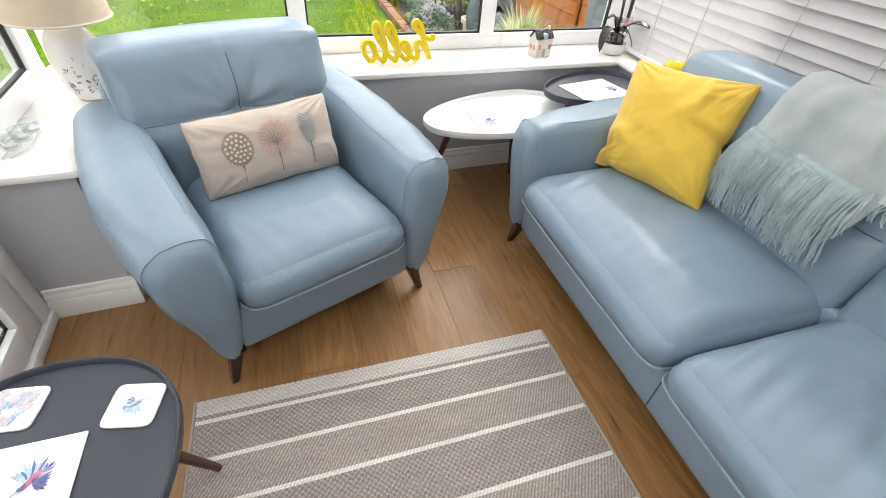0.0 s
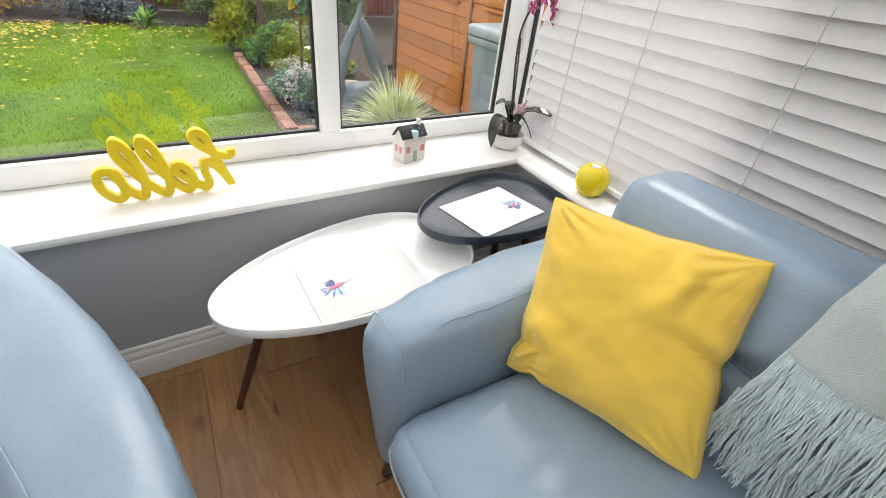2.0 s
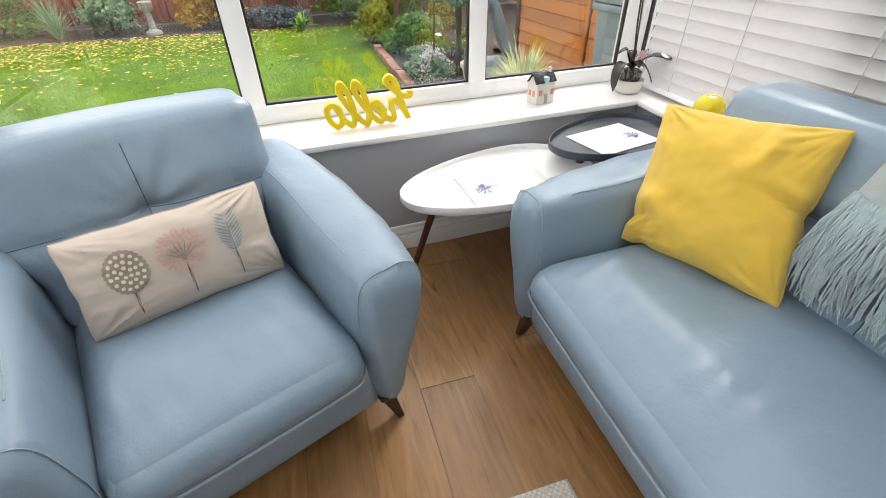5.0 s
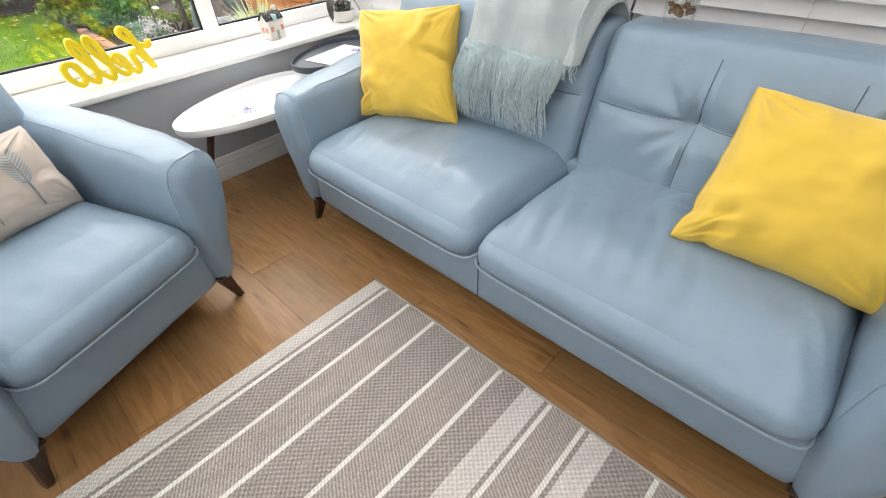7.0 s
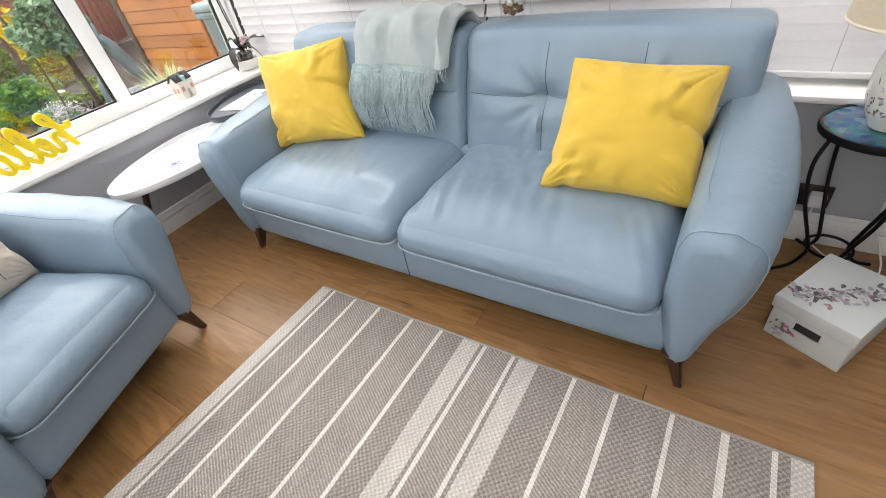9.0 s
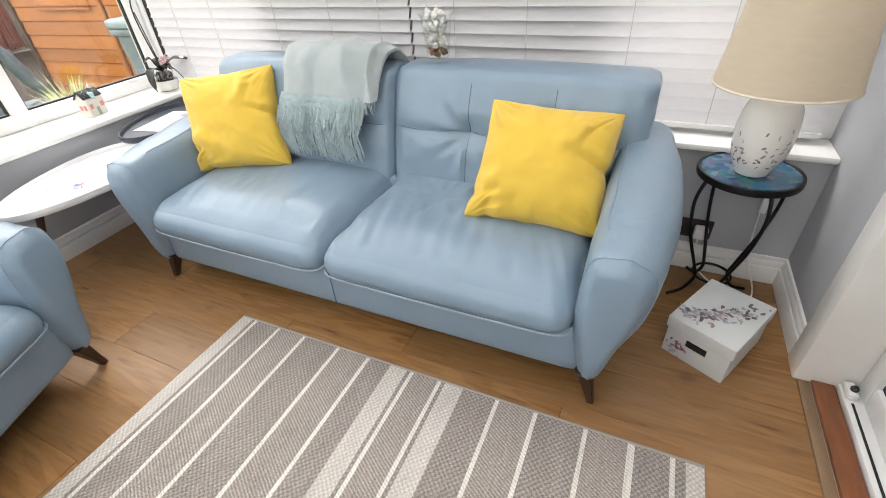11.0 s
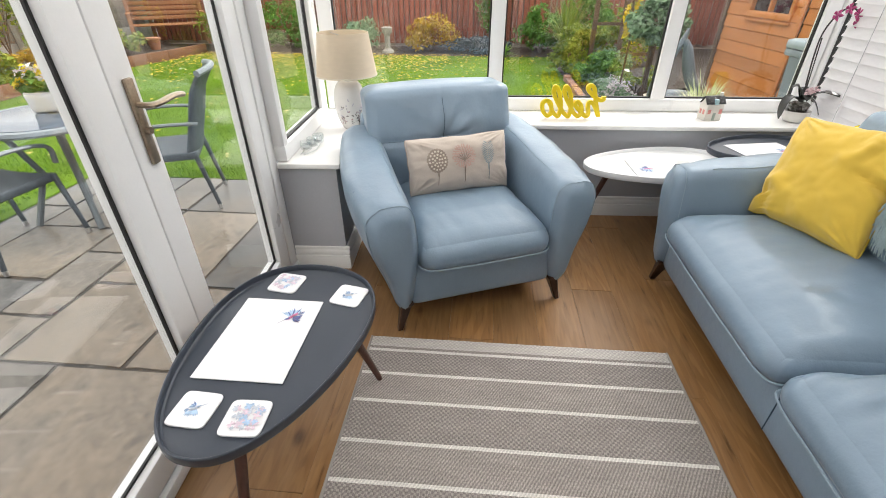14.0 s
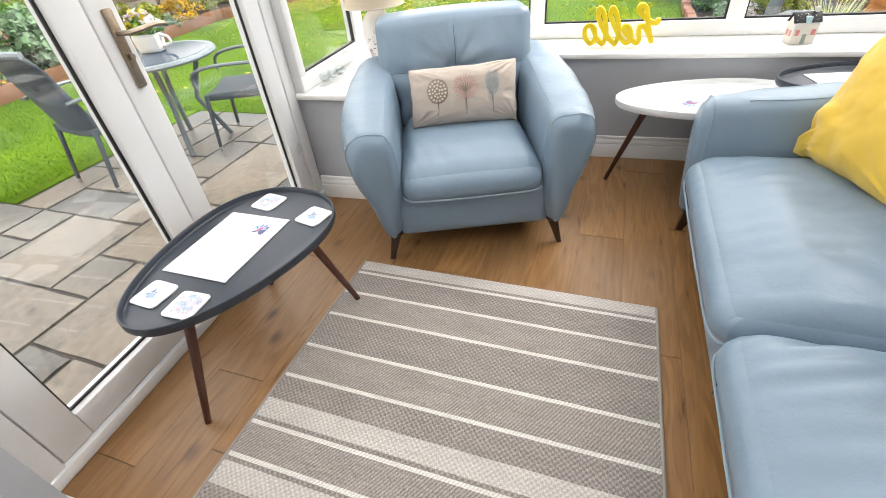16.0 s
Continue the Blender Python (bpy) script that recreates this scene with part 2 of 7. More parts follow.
def soft(nx, ny, nz, fn):
    """Closed surface of a unit block, mapped by fn(u, v, w), each from -1 to 1."""
    bm = bmesh.new()
    made = {}

    def s(i, n):
        return math.sin(math.pi / 2 * (2 * i / n - 1))

    def vert(i, j, k):
        key = (i, j, k)
        if key not in made:
            made[key] = bm.verts.new(fn(s(i, nx), s(j, ny), s(k, nz)))
        return made[key]

    for i in range(nx):
        for j in range(ny):
            bm.faces.new([vert(i, j, 0), vert(i, j + 1, 0), vert(i + 1, j + 1, 0), vert(i + 1, j, 0)])
            bm.faces.new([vert(i, j, nz), vert(i + 1, j, nz), vert(i + 1, j + 1, nz), vert(i, j + 1, nz)])
        for k in range(nz):
            bm.faces.new([vert(i, 0, k), vert(i + 1, 0, k), vert(i + 1, 0, k + 1), vert(i, 0, k + 1)])
            bm.faces.new([vert(i, ny, k), vert(i, ny, k + 1), vert(i + 1, ny, k + 1), vert(i + 1, ny, k)])
    for j in range(ny):
        for k in range(nz):
            bm.faces.new([vert(0, j, k), vert(0, j, k + 1), vert(0, j + 1, k + 1), vert(0, j + 1, k)])
            bm.faces.new([vert(nx, j, k), vert(nx, j + 1, k), vert(nx, j + 1, k + 1), vert(nx, j, k + 1)])
    return bm


def rounded(u, v, w, sx, sy, sz, r):
    p = (u * sx, v * sy, w * sz)
    inner = [max(-(s - r), min(s - r, c)) for c, s in zip(p, (sx, sy, sz))]
    d = [c - i for c, i in zip(p, inner)]
    n = math.sqrt(sum(x * x for x in d))
    if n < 1e-9:
        return p
    return tuple(i + x / n * r for i, x in zip(inner, d))


def tube(points, radius, closed=False, seg=8, taper=None, flat=1.0):
    """A round bar along points; taper: radius factor at each point."""
    bm = bmesh.new()
    pts = [Vector(p) for p in points]
    n = len(pts)
    rings = []
    ref = None
    for i, p in enumerate(pts):
        a = pts[(i - 1) % n] if closed or i else pts[0]
        b = pts[(i + 1) % n] if closed or i < n - 1 else pts[-1]
        t = (b - a).normalized()
        if ref is None:
            ref = Vector((0, 0, 1)) if abs(t.z) < 0.9 else Vector((1, 0, 0))
        side = t.cross(ref).normalized()
        ref = side.cross(t).normalized()
        r = radius * (taper[i] if taper else 1)
        rings.append([bm.verts.new(p + side * r * math.cos(2 * math.pi * k / seg) + ref * r * flat * math.sin(2 * math.pi * k / seg)) for k in range(seg)])
    for i in range(n if closed else n - 1):
        a, b = rings[i], rings[(i + 1) % n]
        for k in range(seg):
            bm.faces.new([a[k], a[(k + 1) % seg], b[(k + 1) % seg], b[k]])
    if not closed:
        bm.faces.new(rings[0][::-1])
        bm.faces.new(rings[-1])
    bmesh.ops.recalc_face_normals(bm, faces=bm.faces)
    return bm


def spline(points, steps=8, closed=False):
    """Catmull-Rom through points."""
    P = [Vector(p) for p in points]
    n = len(P)
    out = []
    for i in range(n if closed else n - 1):
        p0, p1, p2, p3 = (P[(i + o) % n] if closed else P[max(0, min(n - 1, i + o))] for o in (-1, 0, 1, 2))
        for s in range(steps):
            t = s / steps
            out.append(0.5 * (2 * p1 + (p2 - p0) * t + (2 * p0 - 5 * p1 + 4 * p2 - p3) * t * t + (3 * p1 - p0 - 3 * p2 + p3) * t ** 3))
    if not closed:
        out.append(P[-1])
    return out


def lathe(profile, seg=40, ring=False):
    """Turned form from (radius, height) pairs; a ring joins its last edge to its first."""
    bm = bmesh.new()
    rings = [[bm.verts.new((r * math.cos(2 * math.pi * k / seg), r * math.sin(2 * math.pi * k / seg), z)) for k in range(seg)] for r, z in profile]
    for a, b in zip(rings, rings[1:] + (rings[:1] if ring else [])):
        for k in range(seg):
            bm.faces.new([a[k], a[(k + 1) % seg], b[(k + 1) % seg], b[k]])
    if not ring:
        bm.faces.new(rings[0][::-1])
        bm.faces.new(rings[-1])
    bmesh.ops.recalc_face_normals(bm, faces=bm.faces)
    return bm


def extrude_outline(outline, z0, z1, bevel=0.0):
    bm = bmesh.new()
    f = bm.faces.new([bm.verts.new((x, y, z0)) for x, y in outline])
    r = bmesh.ops.extrude_face_region(bm, geom=[f])
    bmesh.ops.translate(bm, vec=(0, 0, z1 - z0), verts=[v for v in r["geom"] if isinstance(v, bmesh.types.BMVert)])
    bmesh.ops.recalc_face_normals(bm, faces=bm.faces)
    if bevel:
        bmesh.ops.bevel(bm, geom=[e for e in bm.edges if abs(e.verts[0].co.z - e.verts[1].co.z) < 1e-6], offset=bevel, segments=2, affect="EDGES")
    return bm


# ---- the room ----
SILL = 0.575
NORTH = pose(0.0, 1.20, 0, 0, 0, 2.6)    # along x; y = 0 at the sill's front edge, outwards +y
WEST = pose(-1.70, 0.47, 0, 0, 0, 3.2)   # y along the wall; x = 0 at the door frame's inner face, into the room +x
EAST = pose(0.985, 1.22, 0, 0, 0, -0.8)   # y along the wall; x = 0 at the sill's front edge, outwards +x
SKIRT = [(0.0, 0.0), (0.019, 0.0), (0.019, 0.070), (0.016, 0.075), (0.0095, 0.0765), (0.0095, 0.080), (0.014, 0.084), (0.0135, 0.092), (0.010, 0.101),
         (0.005, 0.1065), (0.005, 0.110), (0.010, 0.112), (0.010, 0.119), (0.007, 0.123), (0.0, 0.124)]


def skirting(length):
    """Moulded board along x, its back at y = 0, its face towards -y."""
    bm = bmesh.new()
    a = [bm.verts.new((0, -d, z)) for d, z in SKIRT]
    b = [bm.verts.new((length, -d, z)) for d, z in SKIRT]
    n = len(SKIRT)
    for i in range(n):
        bm.faces.new([a[i], a[(i + 1) % n], b[(i + 1) % n], b[i]])
    bm.faces.new(a)
    bm.faces.new(b)
    bmesh.ops.recalc_face_normals(bm, faces=bm.faces)
    return bm


# low walls under the windows
structure("wall_north", box(-1.75, 1.32, 0.035, 0.36, -0.25, SILL - 0.028), M_WALL, "low grey painted wall under the garden window", "wall", NORTH)
structure("wall_east", box(0.035, 0.33, -3.35, 0.10, -0.25, SILL - 0.028), M_WALL, "low grey painted wall under the blinds", "wall", EAST)
structure("wall_west", box(-0.08, 0.262, 0.03, 0.80, -0.25, SILL - 0.028), M_WALL, "short grey painted wall beside the glazed doors", "wall", WEST)
structure("wall_west_pier", box(-0.08, 0.205, -2.6, -1.66, -0.25, SILL - 0.028), M_WALL, "short grey painted wall beside the glazed doors", "wall", WEST)
structure("sill_north", box(-1.75, 1.32, 0.0, 0.33, SILL - 0.028, SILL, bevel=0.009), M_SILL, "white painted window sill board", "window sill", NORTH)
structure("sill_east", box(0.0, 0.30, -3.25, 0.05, SILL - 0.027, SILL - 0.001, bevel=0.009), M_SILL, "white painted window sill board behind the sofa", "window sill", EAST)
structure("sill_west", box(0.0, 0.290, 0.0, 0.66, SILL - 0.028, SILL - 0.001, bevel=0.009), M_SILL, "white painted window sill board with a square end", "window sill", WEST)
structure("sill_west_pier", box(0.0, 0.222, -2.4, -1.648, SILL - 0.028, SILL - 0.001, bevel=0.009), M_SILL, "white painted sill board with a square end", "window sill", WEST)
structure("baseboard_north", skirting(2.7), M_GLOSSWHITE, "white moulded skirting board", "skirting board", NORTH @ pose(-1.50, 0.035, 0))
structure("baseboard_east", skirting(3.25), M_GLOSSWHITE, "white moulded skirting board", "skirting board", EAST @ pose(0.035, 0, 0, 0, 0, -90))
structure("baseboard_west", skirting(0.72), M_GLOSSWHITE, "white moulded skirting board", "skirting board", WEST @ pose(0.262, 0.03, 0, 0, 0, 90))
structure("baseboard_west_end", skirting(0.280), M_GLOSSWHITE, "white moulded skirting board", "skirting board", WEST @ pose(0.0, 0.03, 0))
structure("baseboard_pier", skirting(0.9), M_GLOSSWHITE, "white moulded skirting board", "skirting board", WEST @ pose(0.205, -2.56, 0, 0, 0, 90))
structure("baseboard_pier_end", skirting(0.223), M_GLOSSWHITE, "white moulded skirting board", "skirting board", WEST @ pose(0.223, -1.66, 0, 0, 0, 180))

# house wall behind the camera with a doorway
structure("wall_south", box(0.50, 1.35, -2.32, -2.03, -0.25, 2.45), M_WALL, "grey painted house wall", "wall")
structure("wall_south_far", box(-1.95, -0.55, -2.32, -2.03, -0.25, 2.45), M_WALL, "grey painted house wall", "wall")
structure("wall_south_over", box(-0.55, 0.50, -2.32, -2.03, 2.08, 2.45), M_WALL, "grey painted wall over the doorway", "wall")
structure("baseboard_south", skirting(0.45), M_GLOSSWHITE, "white moulded skirting board", "skirting board", pose(0.995, -2.03, 0, 0, 0, 180))
for n, x0, x1, z0, z1 in (("trim_side", 0.44, 0.535, 0, 2.12), ("trim_far_side", -0.585, -0.49, 0, 2.12), ("trim_head", -0.49, 0.44, 2.03, 2.12)):
    structure(n, box(x0, x1, -2.34, -2.005, z0, z1, bevel=0.006), M_GLOSSWHITE, "white gloss door architrave", "architrave")
M_MAHOGANY = mat("mahogany_threshold", (0.22, 0.075, 0.026), 0.35, var=0.3, scale=8, stretch=(1, 6, 6))
structure("threshold", box(-0.49, 0.44, -2.118, -2.054, 0.0, 0.018, bevel=0.005), M_MAHOGANY, "reddish wooden door threshold strip", "threshold")
structure("floor_trim", box(-0.49, 0.44, -2.053, -2.018, 0.0, 0.006, bevel=0.002), mat("worn_oak_strip", (0.25, 0.16, 0.09), 0.5, var=0.25, scale=6, stretch=(1, 6, 6)), "worn oak edging strip at the threshold", "floor trim")
M_HALL = mat("pale_hall_floor", (0.62, 0.61, 0.60), 0.4, var=0.06)
structure("hall_floor", box(-1.5, 1.2, -3.6, -2.05, -0.03, 0.004), M_HALL, "pale floor of the room behind the doorway", "floor")
structure("hall_wall", box(-1.5, 1.2, -3.7, -3.6, -0.03, 2.45), M_WALL, "plain wall of the room behind", "wall")
structure("hall_wall_side", box(1.2, 1.3, -3.7, -2.32, -0.03, 2.45), M_WALL, "plain wall of the room behind", "wall")
structure("hall_wall_far", box(-1.6, -1.5, -3.7, -2.32, -0.03, 2.45), M_WALL, "plain wall of the room behind", "wall")
structure("hall_ceiling", box(-1.6, 1.3, -3.7, -2.03, 2.45, 2.5), M_WALL, "plain ceiling of the room behind", "ceiling")
structure("ceiling", box(-1.95, 1.33, -2.03, 1.62, 2.34, 2.38), M_CEIL, "translucent white conservatory roof", "ceiling")
structure("floor", box(-1.72, 1.10, -2.06, 1.30, -0.25, -0.006), mat("dark_subfloor", (0.05, 0.03, 0.02), 0.8), "oak plank floor", "floor")


def window_run(name, m, posts, z0, z1, y, label):
    """A frame along local x at depth y with uprights at posts; panes between."""
    w = tagged(new(name), label, "window", kind="structure")
    w.matrix_basis = m
    d0, d1 = y, y + 0.07
    part("window_frame", box(posts[0][0], posts[-1][1], d0, d1, z0, z0 + 0.075, bevel=0.008), M_UPVC, w)
    part("window_frame", box(posts[0][0], posts[-1][1], d0, d1, z1 - 0.075, z1, bevel=0.008), M_UPVC, w)
    for a, b in posts:
        part("window_post", box(a, b, d0 + 0.002, d1 - 0.002, z0 + 0.07, z1 - 0.07, bevel=0.008), M_UPVC, w)
    for (a0, a1), (b0, b1) in zip(posts, posts[1:]):
        g0, g1, h0, h1 = a1, b0, z0 + 0.075, z1 - 0.075
        gk = box(g0, g1, d0 + 0.022, d0 + 0.040, h0, h0 + 0.009)
        bm_box(gk, g0, g1, d0 + 0.022, d0 + 0.040, h1 - 0.009, h1)
        bm_box(gk, g0, g0 + 0.009, d0 + 0.022, d0 + 0.040, h0 + 0.009, h1 - 0.009)
        bm_box(gk, g1 - 0.009, g1, d0 + 0.022, d0 + 0.040, h0 + 0.009, h1 - 0.009)
        part("gasket", gk, M_GASKET, w, "black rubber glazing gasket")
        p = part("pane", box(g0 + 0.002, g1 - 0.002, d0 + 0.028, d0 + 0.034, h0 + 0.002, h1 - 0.002), M_GLASS, w, "clear glass pane")
        p.visible_shadow = False
    return w


window_run("window_1", NORTH, [(-1.74, -1.655), (-0.735, -0.655), (0.265, 0.345), (1.10, 1.18)], SILL, 2.34, 0.315, "white plastic framed garden window in three lights")
window_run("window_2", WEST @ pose(0, 0, 0, 0, 0, 90), [(0.02, 0.075), (0.68, 0.79)], SILL, 2.34, -0.05, "white plastic framed side window")
# unseen wall, added to keep daylight off the middle of the blinds
structure("wall_east_blocker", box(0.163, 0.33, -2.36, -0.67, SILL - 0.001, 2.34), M_BLINDSHADE, "unseen grey wall added behind the blinds to shade their middle", "wall", EAST)
window_run("window_5", EAST @ pose(0, 0, 0, 0, 0, -90), [(2.36, 2.40), (3.16, 3.26)], SILL, 2.34, 0.175, "white plastic framed window behind the blinds")
window_run("window_3", EAST @ pose(0, 0, 0, 0, 0, -90), [(-0.42, -0.33), (0.635, 0.67)], SILL, 2.34, 0.175, "white plastic framed window behind the blinds")
window_run("window_4", WEST @ pose(0, 0, 0, 0, 0, 90), [(-2.45, -2.39), (-1.70, -1.64)], SILL, 2.34, -0.05, "white plastic framed side window")

# glazed double doors
door_set = tagged(new("door_frame"), "white plastic frame round the glazed garden doors", "door frame", kind="structure")
door_set.matrix_basis = WEST
part("jamb", box(-0.075, 0.0, -0.055, 0.018, 0.0, 2.34, bevel=0.006), M_UPVC, door_set)
part("jamb", box(-0.075, 0.0, -1.645, -1.572, 0.0, 2.34, bevel=0.006), M_UPVC, door_set)
part("head", box(-0.075, 0.0, -1.572, -0.055, 2.10, 2.34, bevel=0.006), M_UPVC, door_set)
part("cill", box(-0.11, 0.01, -1.645, 0.018, 0.0, 0.045, bevel=0.008), M_UPVC, door_set)
part("track", box(-0.02, -0.012, -1.572, -0.055, 0.045, 0.053), M_CHROME, door_set, "thin metal door track")


def door_leaf(name, y0, y1, handle_y=None):
    d = tagged(new(name), "white plastic glazed garden door, closed", "door", kind="structure")
    d.matrix_basis = WEST
    x0, x1, z0, z1, s = -0.07, -0.004, 0.050, 2.098, 0.098
    part("stile", box(x0, x1, y0, y0 + s, z0, z1, bevel=0.008), M_UPVC, d)
    part("stile", box(x0, x1, y1 - s, y1, z0, z1, bevel=0.008), M_UPVC, d)
    part("rail", box(x0 + 0.001, x1 - 0.001, y0 + s, y1 - s, z0, z0 + 0.098, bevel=0.008), M_UPVC, d)
    part("rail", box(x0 + 0.001, x1 - 0.001, y0 + s, y1 - s, z1 - 0.098, z1, bevel=0.008), M_UPVC, d)
    g0, g1, h0, h1 = y0 + s, y1 - s, z0 + 0.098, z1 - 0.098
    gk = box(-0.0358, -0.029, g0, g1, h0, h0 + 0.009)
    bm_box(gk, -0.0358, -0.029, g0, g1, h1 - 0.009, h1)
    bm_box(gk, -0.0358, -0.029, g0, g0 + 0.009, h0 + 0.012, h1 - 0.012)
    bm_box(gk, -0.0358, -0.029, g1 - 0.009, g1, h0 + 0.012, h1 - 0.012)
    part("gasket", gk, M_GASKET, d, "black rubber glazing gasket")
    p = part("pane", box(-0.042, -0.036, g0 + 0.003, g1 - 0.003, h0 + 0.003, h1 - 0.003), M_GLASS, d, "clear glass pane")
    p.visible_shadow = False
    if handle_y is not None:
        h = part("handle_plate", box(x1, x1 + 0.012, handle_y - 0.016, handle_y + 0.016, 0.865, 1.085, bevel=0.005), M_BRASS, d, "aged bronze handle plate")
        part("lever", tube(spline([(x1 + 0.01, handle_y, 1.02), (x1 + 0.045, handle_y, 1.02), (x1 + 0.055, handle_y + 0.03, 1.021), (x1 + 0.055, handle_y + 0.09, 1.024), (x1 + 0.052, handle_y + 0.135, 1.018)], 6), 0.010, flat=0.8), M_BRASS, h, "bronze lever handle")
        part("key_barrel", tube([(x1 + 0.01, handle_y, 0.955), (x1 + 0.024, handle_y, 0.955)], 0.009, seg=12), M_BRASS, h)
    return d


door_leaf("door_1", -0.812, -0.058, -0.758)
door_leaf("door_2", -1.569, -0.815)

# closed glazed door in the house wall
hd = tagged(new("door_3"), "white plastic glazed door in the house wall, closed", "door", kind="structure")
hd.matrix_basis = pose(0, -2.12, 0)
part("cill", box(-0.49, 0.44, -0.13, -0.001, 0.0, 0.032, bevel=0.005), M_UPVC, hd)
part("track", box(-0.40, 0.36, -0.022, -0.016, 0.033, 0.036), M_GASKET, hd, "dark groove in the door cill")
part("bolt_block", box(0.372, 0.432, -0.034, -0.003, 0.033, 0.058, bevel=0.008), M_UPVC, hd, "white plastic bolt block")
part("bolt_knob", lathe([(0.001, 0.0), (0.010, 0.0), (0.011, 0.008), (0.007, 0.014), (0.001, 0.015)], 16), M_GASKET, hd, "black bolt knob", m=pose(0.395, -0.021, 0.0585))
for x0, x1 in ((-0.485, -0.03), (-0.025, 0.437)):
    for a, b in ((x0, x0 + 0.07), (x1 - 0.07, x1)):
        part("stile", box(a, b, -0.10, -0.045, 0.034, 2.026, bevel=0.007), M_UPVC, hd)
    for a, b in ((0.034, 0.115), (1.945, 2.026)):
        part("rail", box(x0 + 0.07, x1 - 0.07, -0.099, -0.046, a, b, bevel=0.007), M_UPVC, hd)
    gk = box(x0 + 0.07, x1 - 0.07, -0.066, -0.060, 0.115, 0.127)
    bm_box(gk, x0 + 0.07, x0 + 0.080, -0.066, -0.060, 0.127, 1.945)
    bm_box(gk, x1 - 0.080, x1 - 0.07, -0.066, -0.060, 0.127, 1.945)
    part("gasket", gk, M_GASKET, hd, "black rubber glazing gasket")
    pn = part("pane", box(x0 + 0.072, x1 - 0.072, -0.075, -0.068, 0.117, 1.943), M_GLASS, hd, "clear glass pane")
    pn.visible_shadow = False


# ---- sofa and armchair ----
def bump1(d, w):
    return math.exp(-(d / w) ** 2)


def leg_bm(x, y, sx, sy):
    """A tapered foot that leans outwards, with a plate at its top."""
    bm = bmesh.new()
    rings = []
    for z, r, o in ((0.0, 0.011, 1.0), (0.05, 0.0145, 0.62), (0.115, 0.021, 0.1), (0.135, 0.030, 0.0)):
        rings.append([bm.verts.new((x + sx * 0.035 * o + a * r, y + sy * 0.03 * o + b * r * 1.25, z)) for a, b in ((-1, -1), (1, -1), (1, 1), (-1, 1))])
    for a, b in zip(rings, rings[1:]):
        for k in range(4):
            bm.faces.new([a[k], a[(k + 1) % 4], b[(k + 1) % 4], b[k]])
    bm.faces.new(rings[0][::-1])
    bm.faces.new(rings[-1])
    bmesh.ops.recalc_face_normals(bm, faces=bm.faces)
    bmesh.ops.bevel(bm, geom=list(bm.edges), offset=0.003, segments=1, affect="EDGES")
    return bm


def arm_bm(side, half, seedv):
    """Outward bowed arm; side +1 or -1, half: half the seat's width."""
    bm = bmesh.new()
    rows = 30
    rings = []
    for i in range(rows + 1):
        u = i / rows
        y = -0.045 + 0.80 * u
        e = min(1.0, u / 0.06) if u < 0.06 else (min(1.0, (1 - u) / 0.06) if u > 0.94 else 1.0)
        k = math.sqrt(max(0.0, 1 - (1 - e) ** 2))
        k = 0.76 + 0.24 * k
        zt = 0.592 + 0.10 * u ** 1.3
        bow = 0.045 * math.sin(math.pi * min(1, u * 1.05)) + 0.012
        i0, o1 = half + 0.005, half + 0.175 + bow
        ob = half + 0.085 + bow * 0.3
        pts = [(i0 + 0.02, 0.13), (i0 - 0.012, 0.32), (i0 - 0.006, zt - 0.085), (i0 + 0.018, zt - 0.014), (i0 + 0.075, zt), (o1 - 0.050, zt - 0.010),
               (o1 - 0.006, zt - 0.060), (o1 - 0.020, zt - 0.19), (o1 - 0.068, 0.27), (ob, 0.14), (ob - 0.035, 0.098), (i0 + 0.045, 0.10)]
        cx, cz = (i0 + o1) / 2, 0.36
        sec = spline([(cx + (a - cx) * k, 0, cz + (b - cz) * (0.5 + 0.5 * k)) for a, b in pts], 4, True)
        front = max(0.0, 1 - u / 0.5)
        ring = []
        for q in sec:
            yy = y + front * 0.035 * max(0.0, 0.5 - q.z) 
            wob = 0.004 * noise.noise(Vector((q.x * 7 + seedv, y * 9, q.z * 7)))
            if u < 0.25 and q.z > 0.45:
                wob += 0.0045 * noise.noise(Vector((q.x * 38 + seedv, y * 16, q.z * 12)))
            ring.append(bm.verts.new((side * (q.x + wob), yy, q.z + wob)))
        rings.append(ring)
    n = len(rings[0])
    for a, b in zip(rings, rings[1:]):
        for k in range(n):
            bm.faces.new([a[k], a[(k + 1) % n], b[(k + 1) % n], b[k]])
    for r, out in ((rings[0], -1), (rings[-1], 1)):
        c = sum((v.co for v in r), Vector()) / n
        last = r
        for f, d in ((0.90, 0.006), (0.68, 0.010), (0.38, 0.013)):
            nxt = [bm.verts.new(c + (v.co - c) * f + Vector((0, out * d, 0))) for v in r]
            for k in range(n):
                bm.faces.new([last[k], last[(k + 1) % n], nxt[(k + 1) % n], nxt[k]])
            last = nxt
        cv = bm.verts.new(c + Vector((0, out * 0.014, 0)))
        for k in range(n):
            bm.faces.new([cv, last[k], last[(k + 1) % n]])
    bmesh.ops.recalc_face_normals(bm, faces=bm.faces)

    def proud(i, k):
        c = sum((v.co for v in rings[i]), Vector()) / n
        p = rings[i][k % n].co
        return p + (p - c).normalized() * 0.0014

    # stitched lines: along the inner top edge, and round the arm behind its front panel
    lines = [[proud(i, 13) for i in range(5, rows - 1)], [proud(1, k) for k in range(5, 40)]]
    return bm, lines


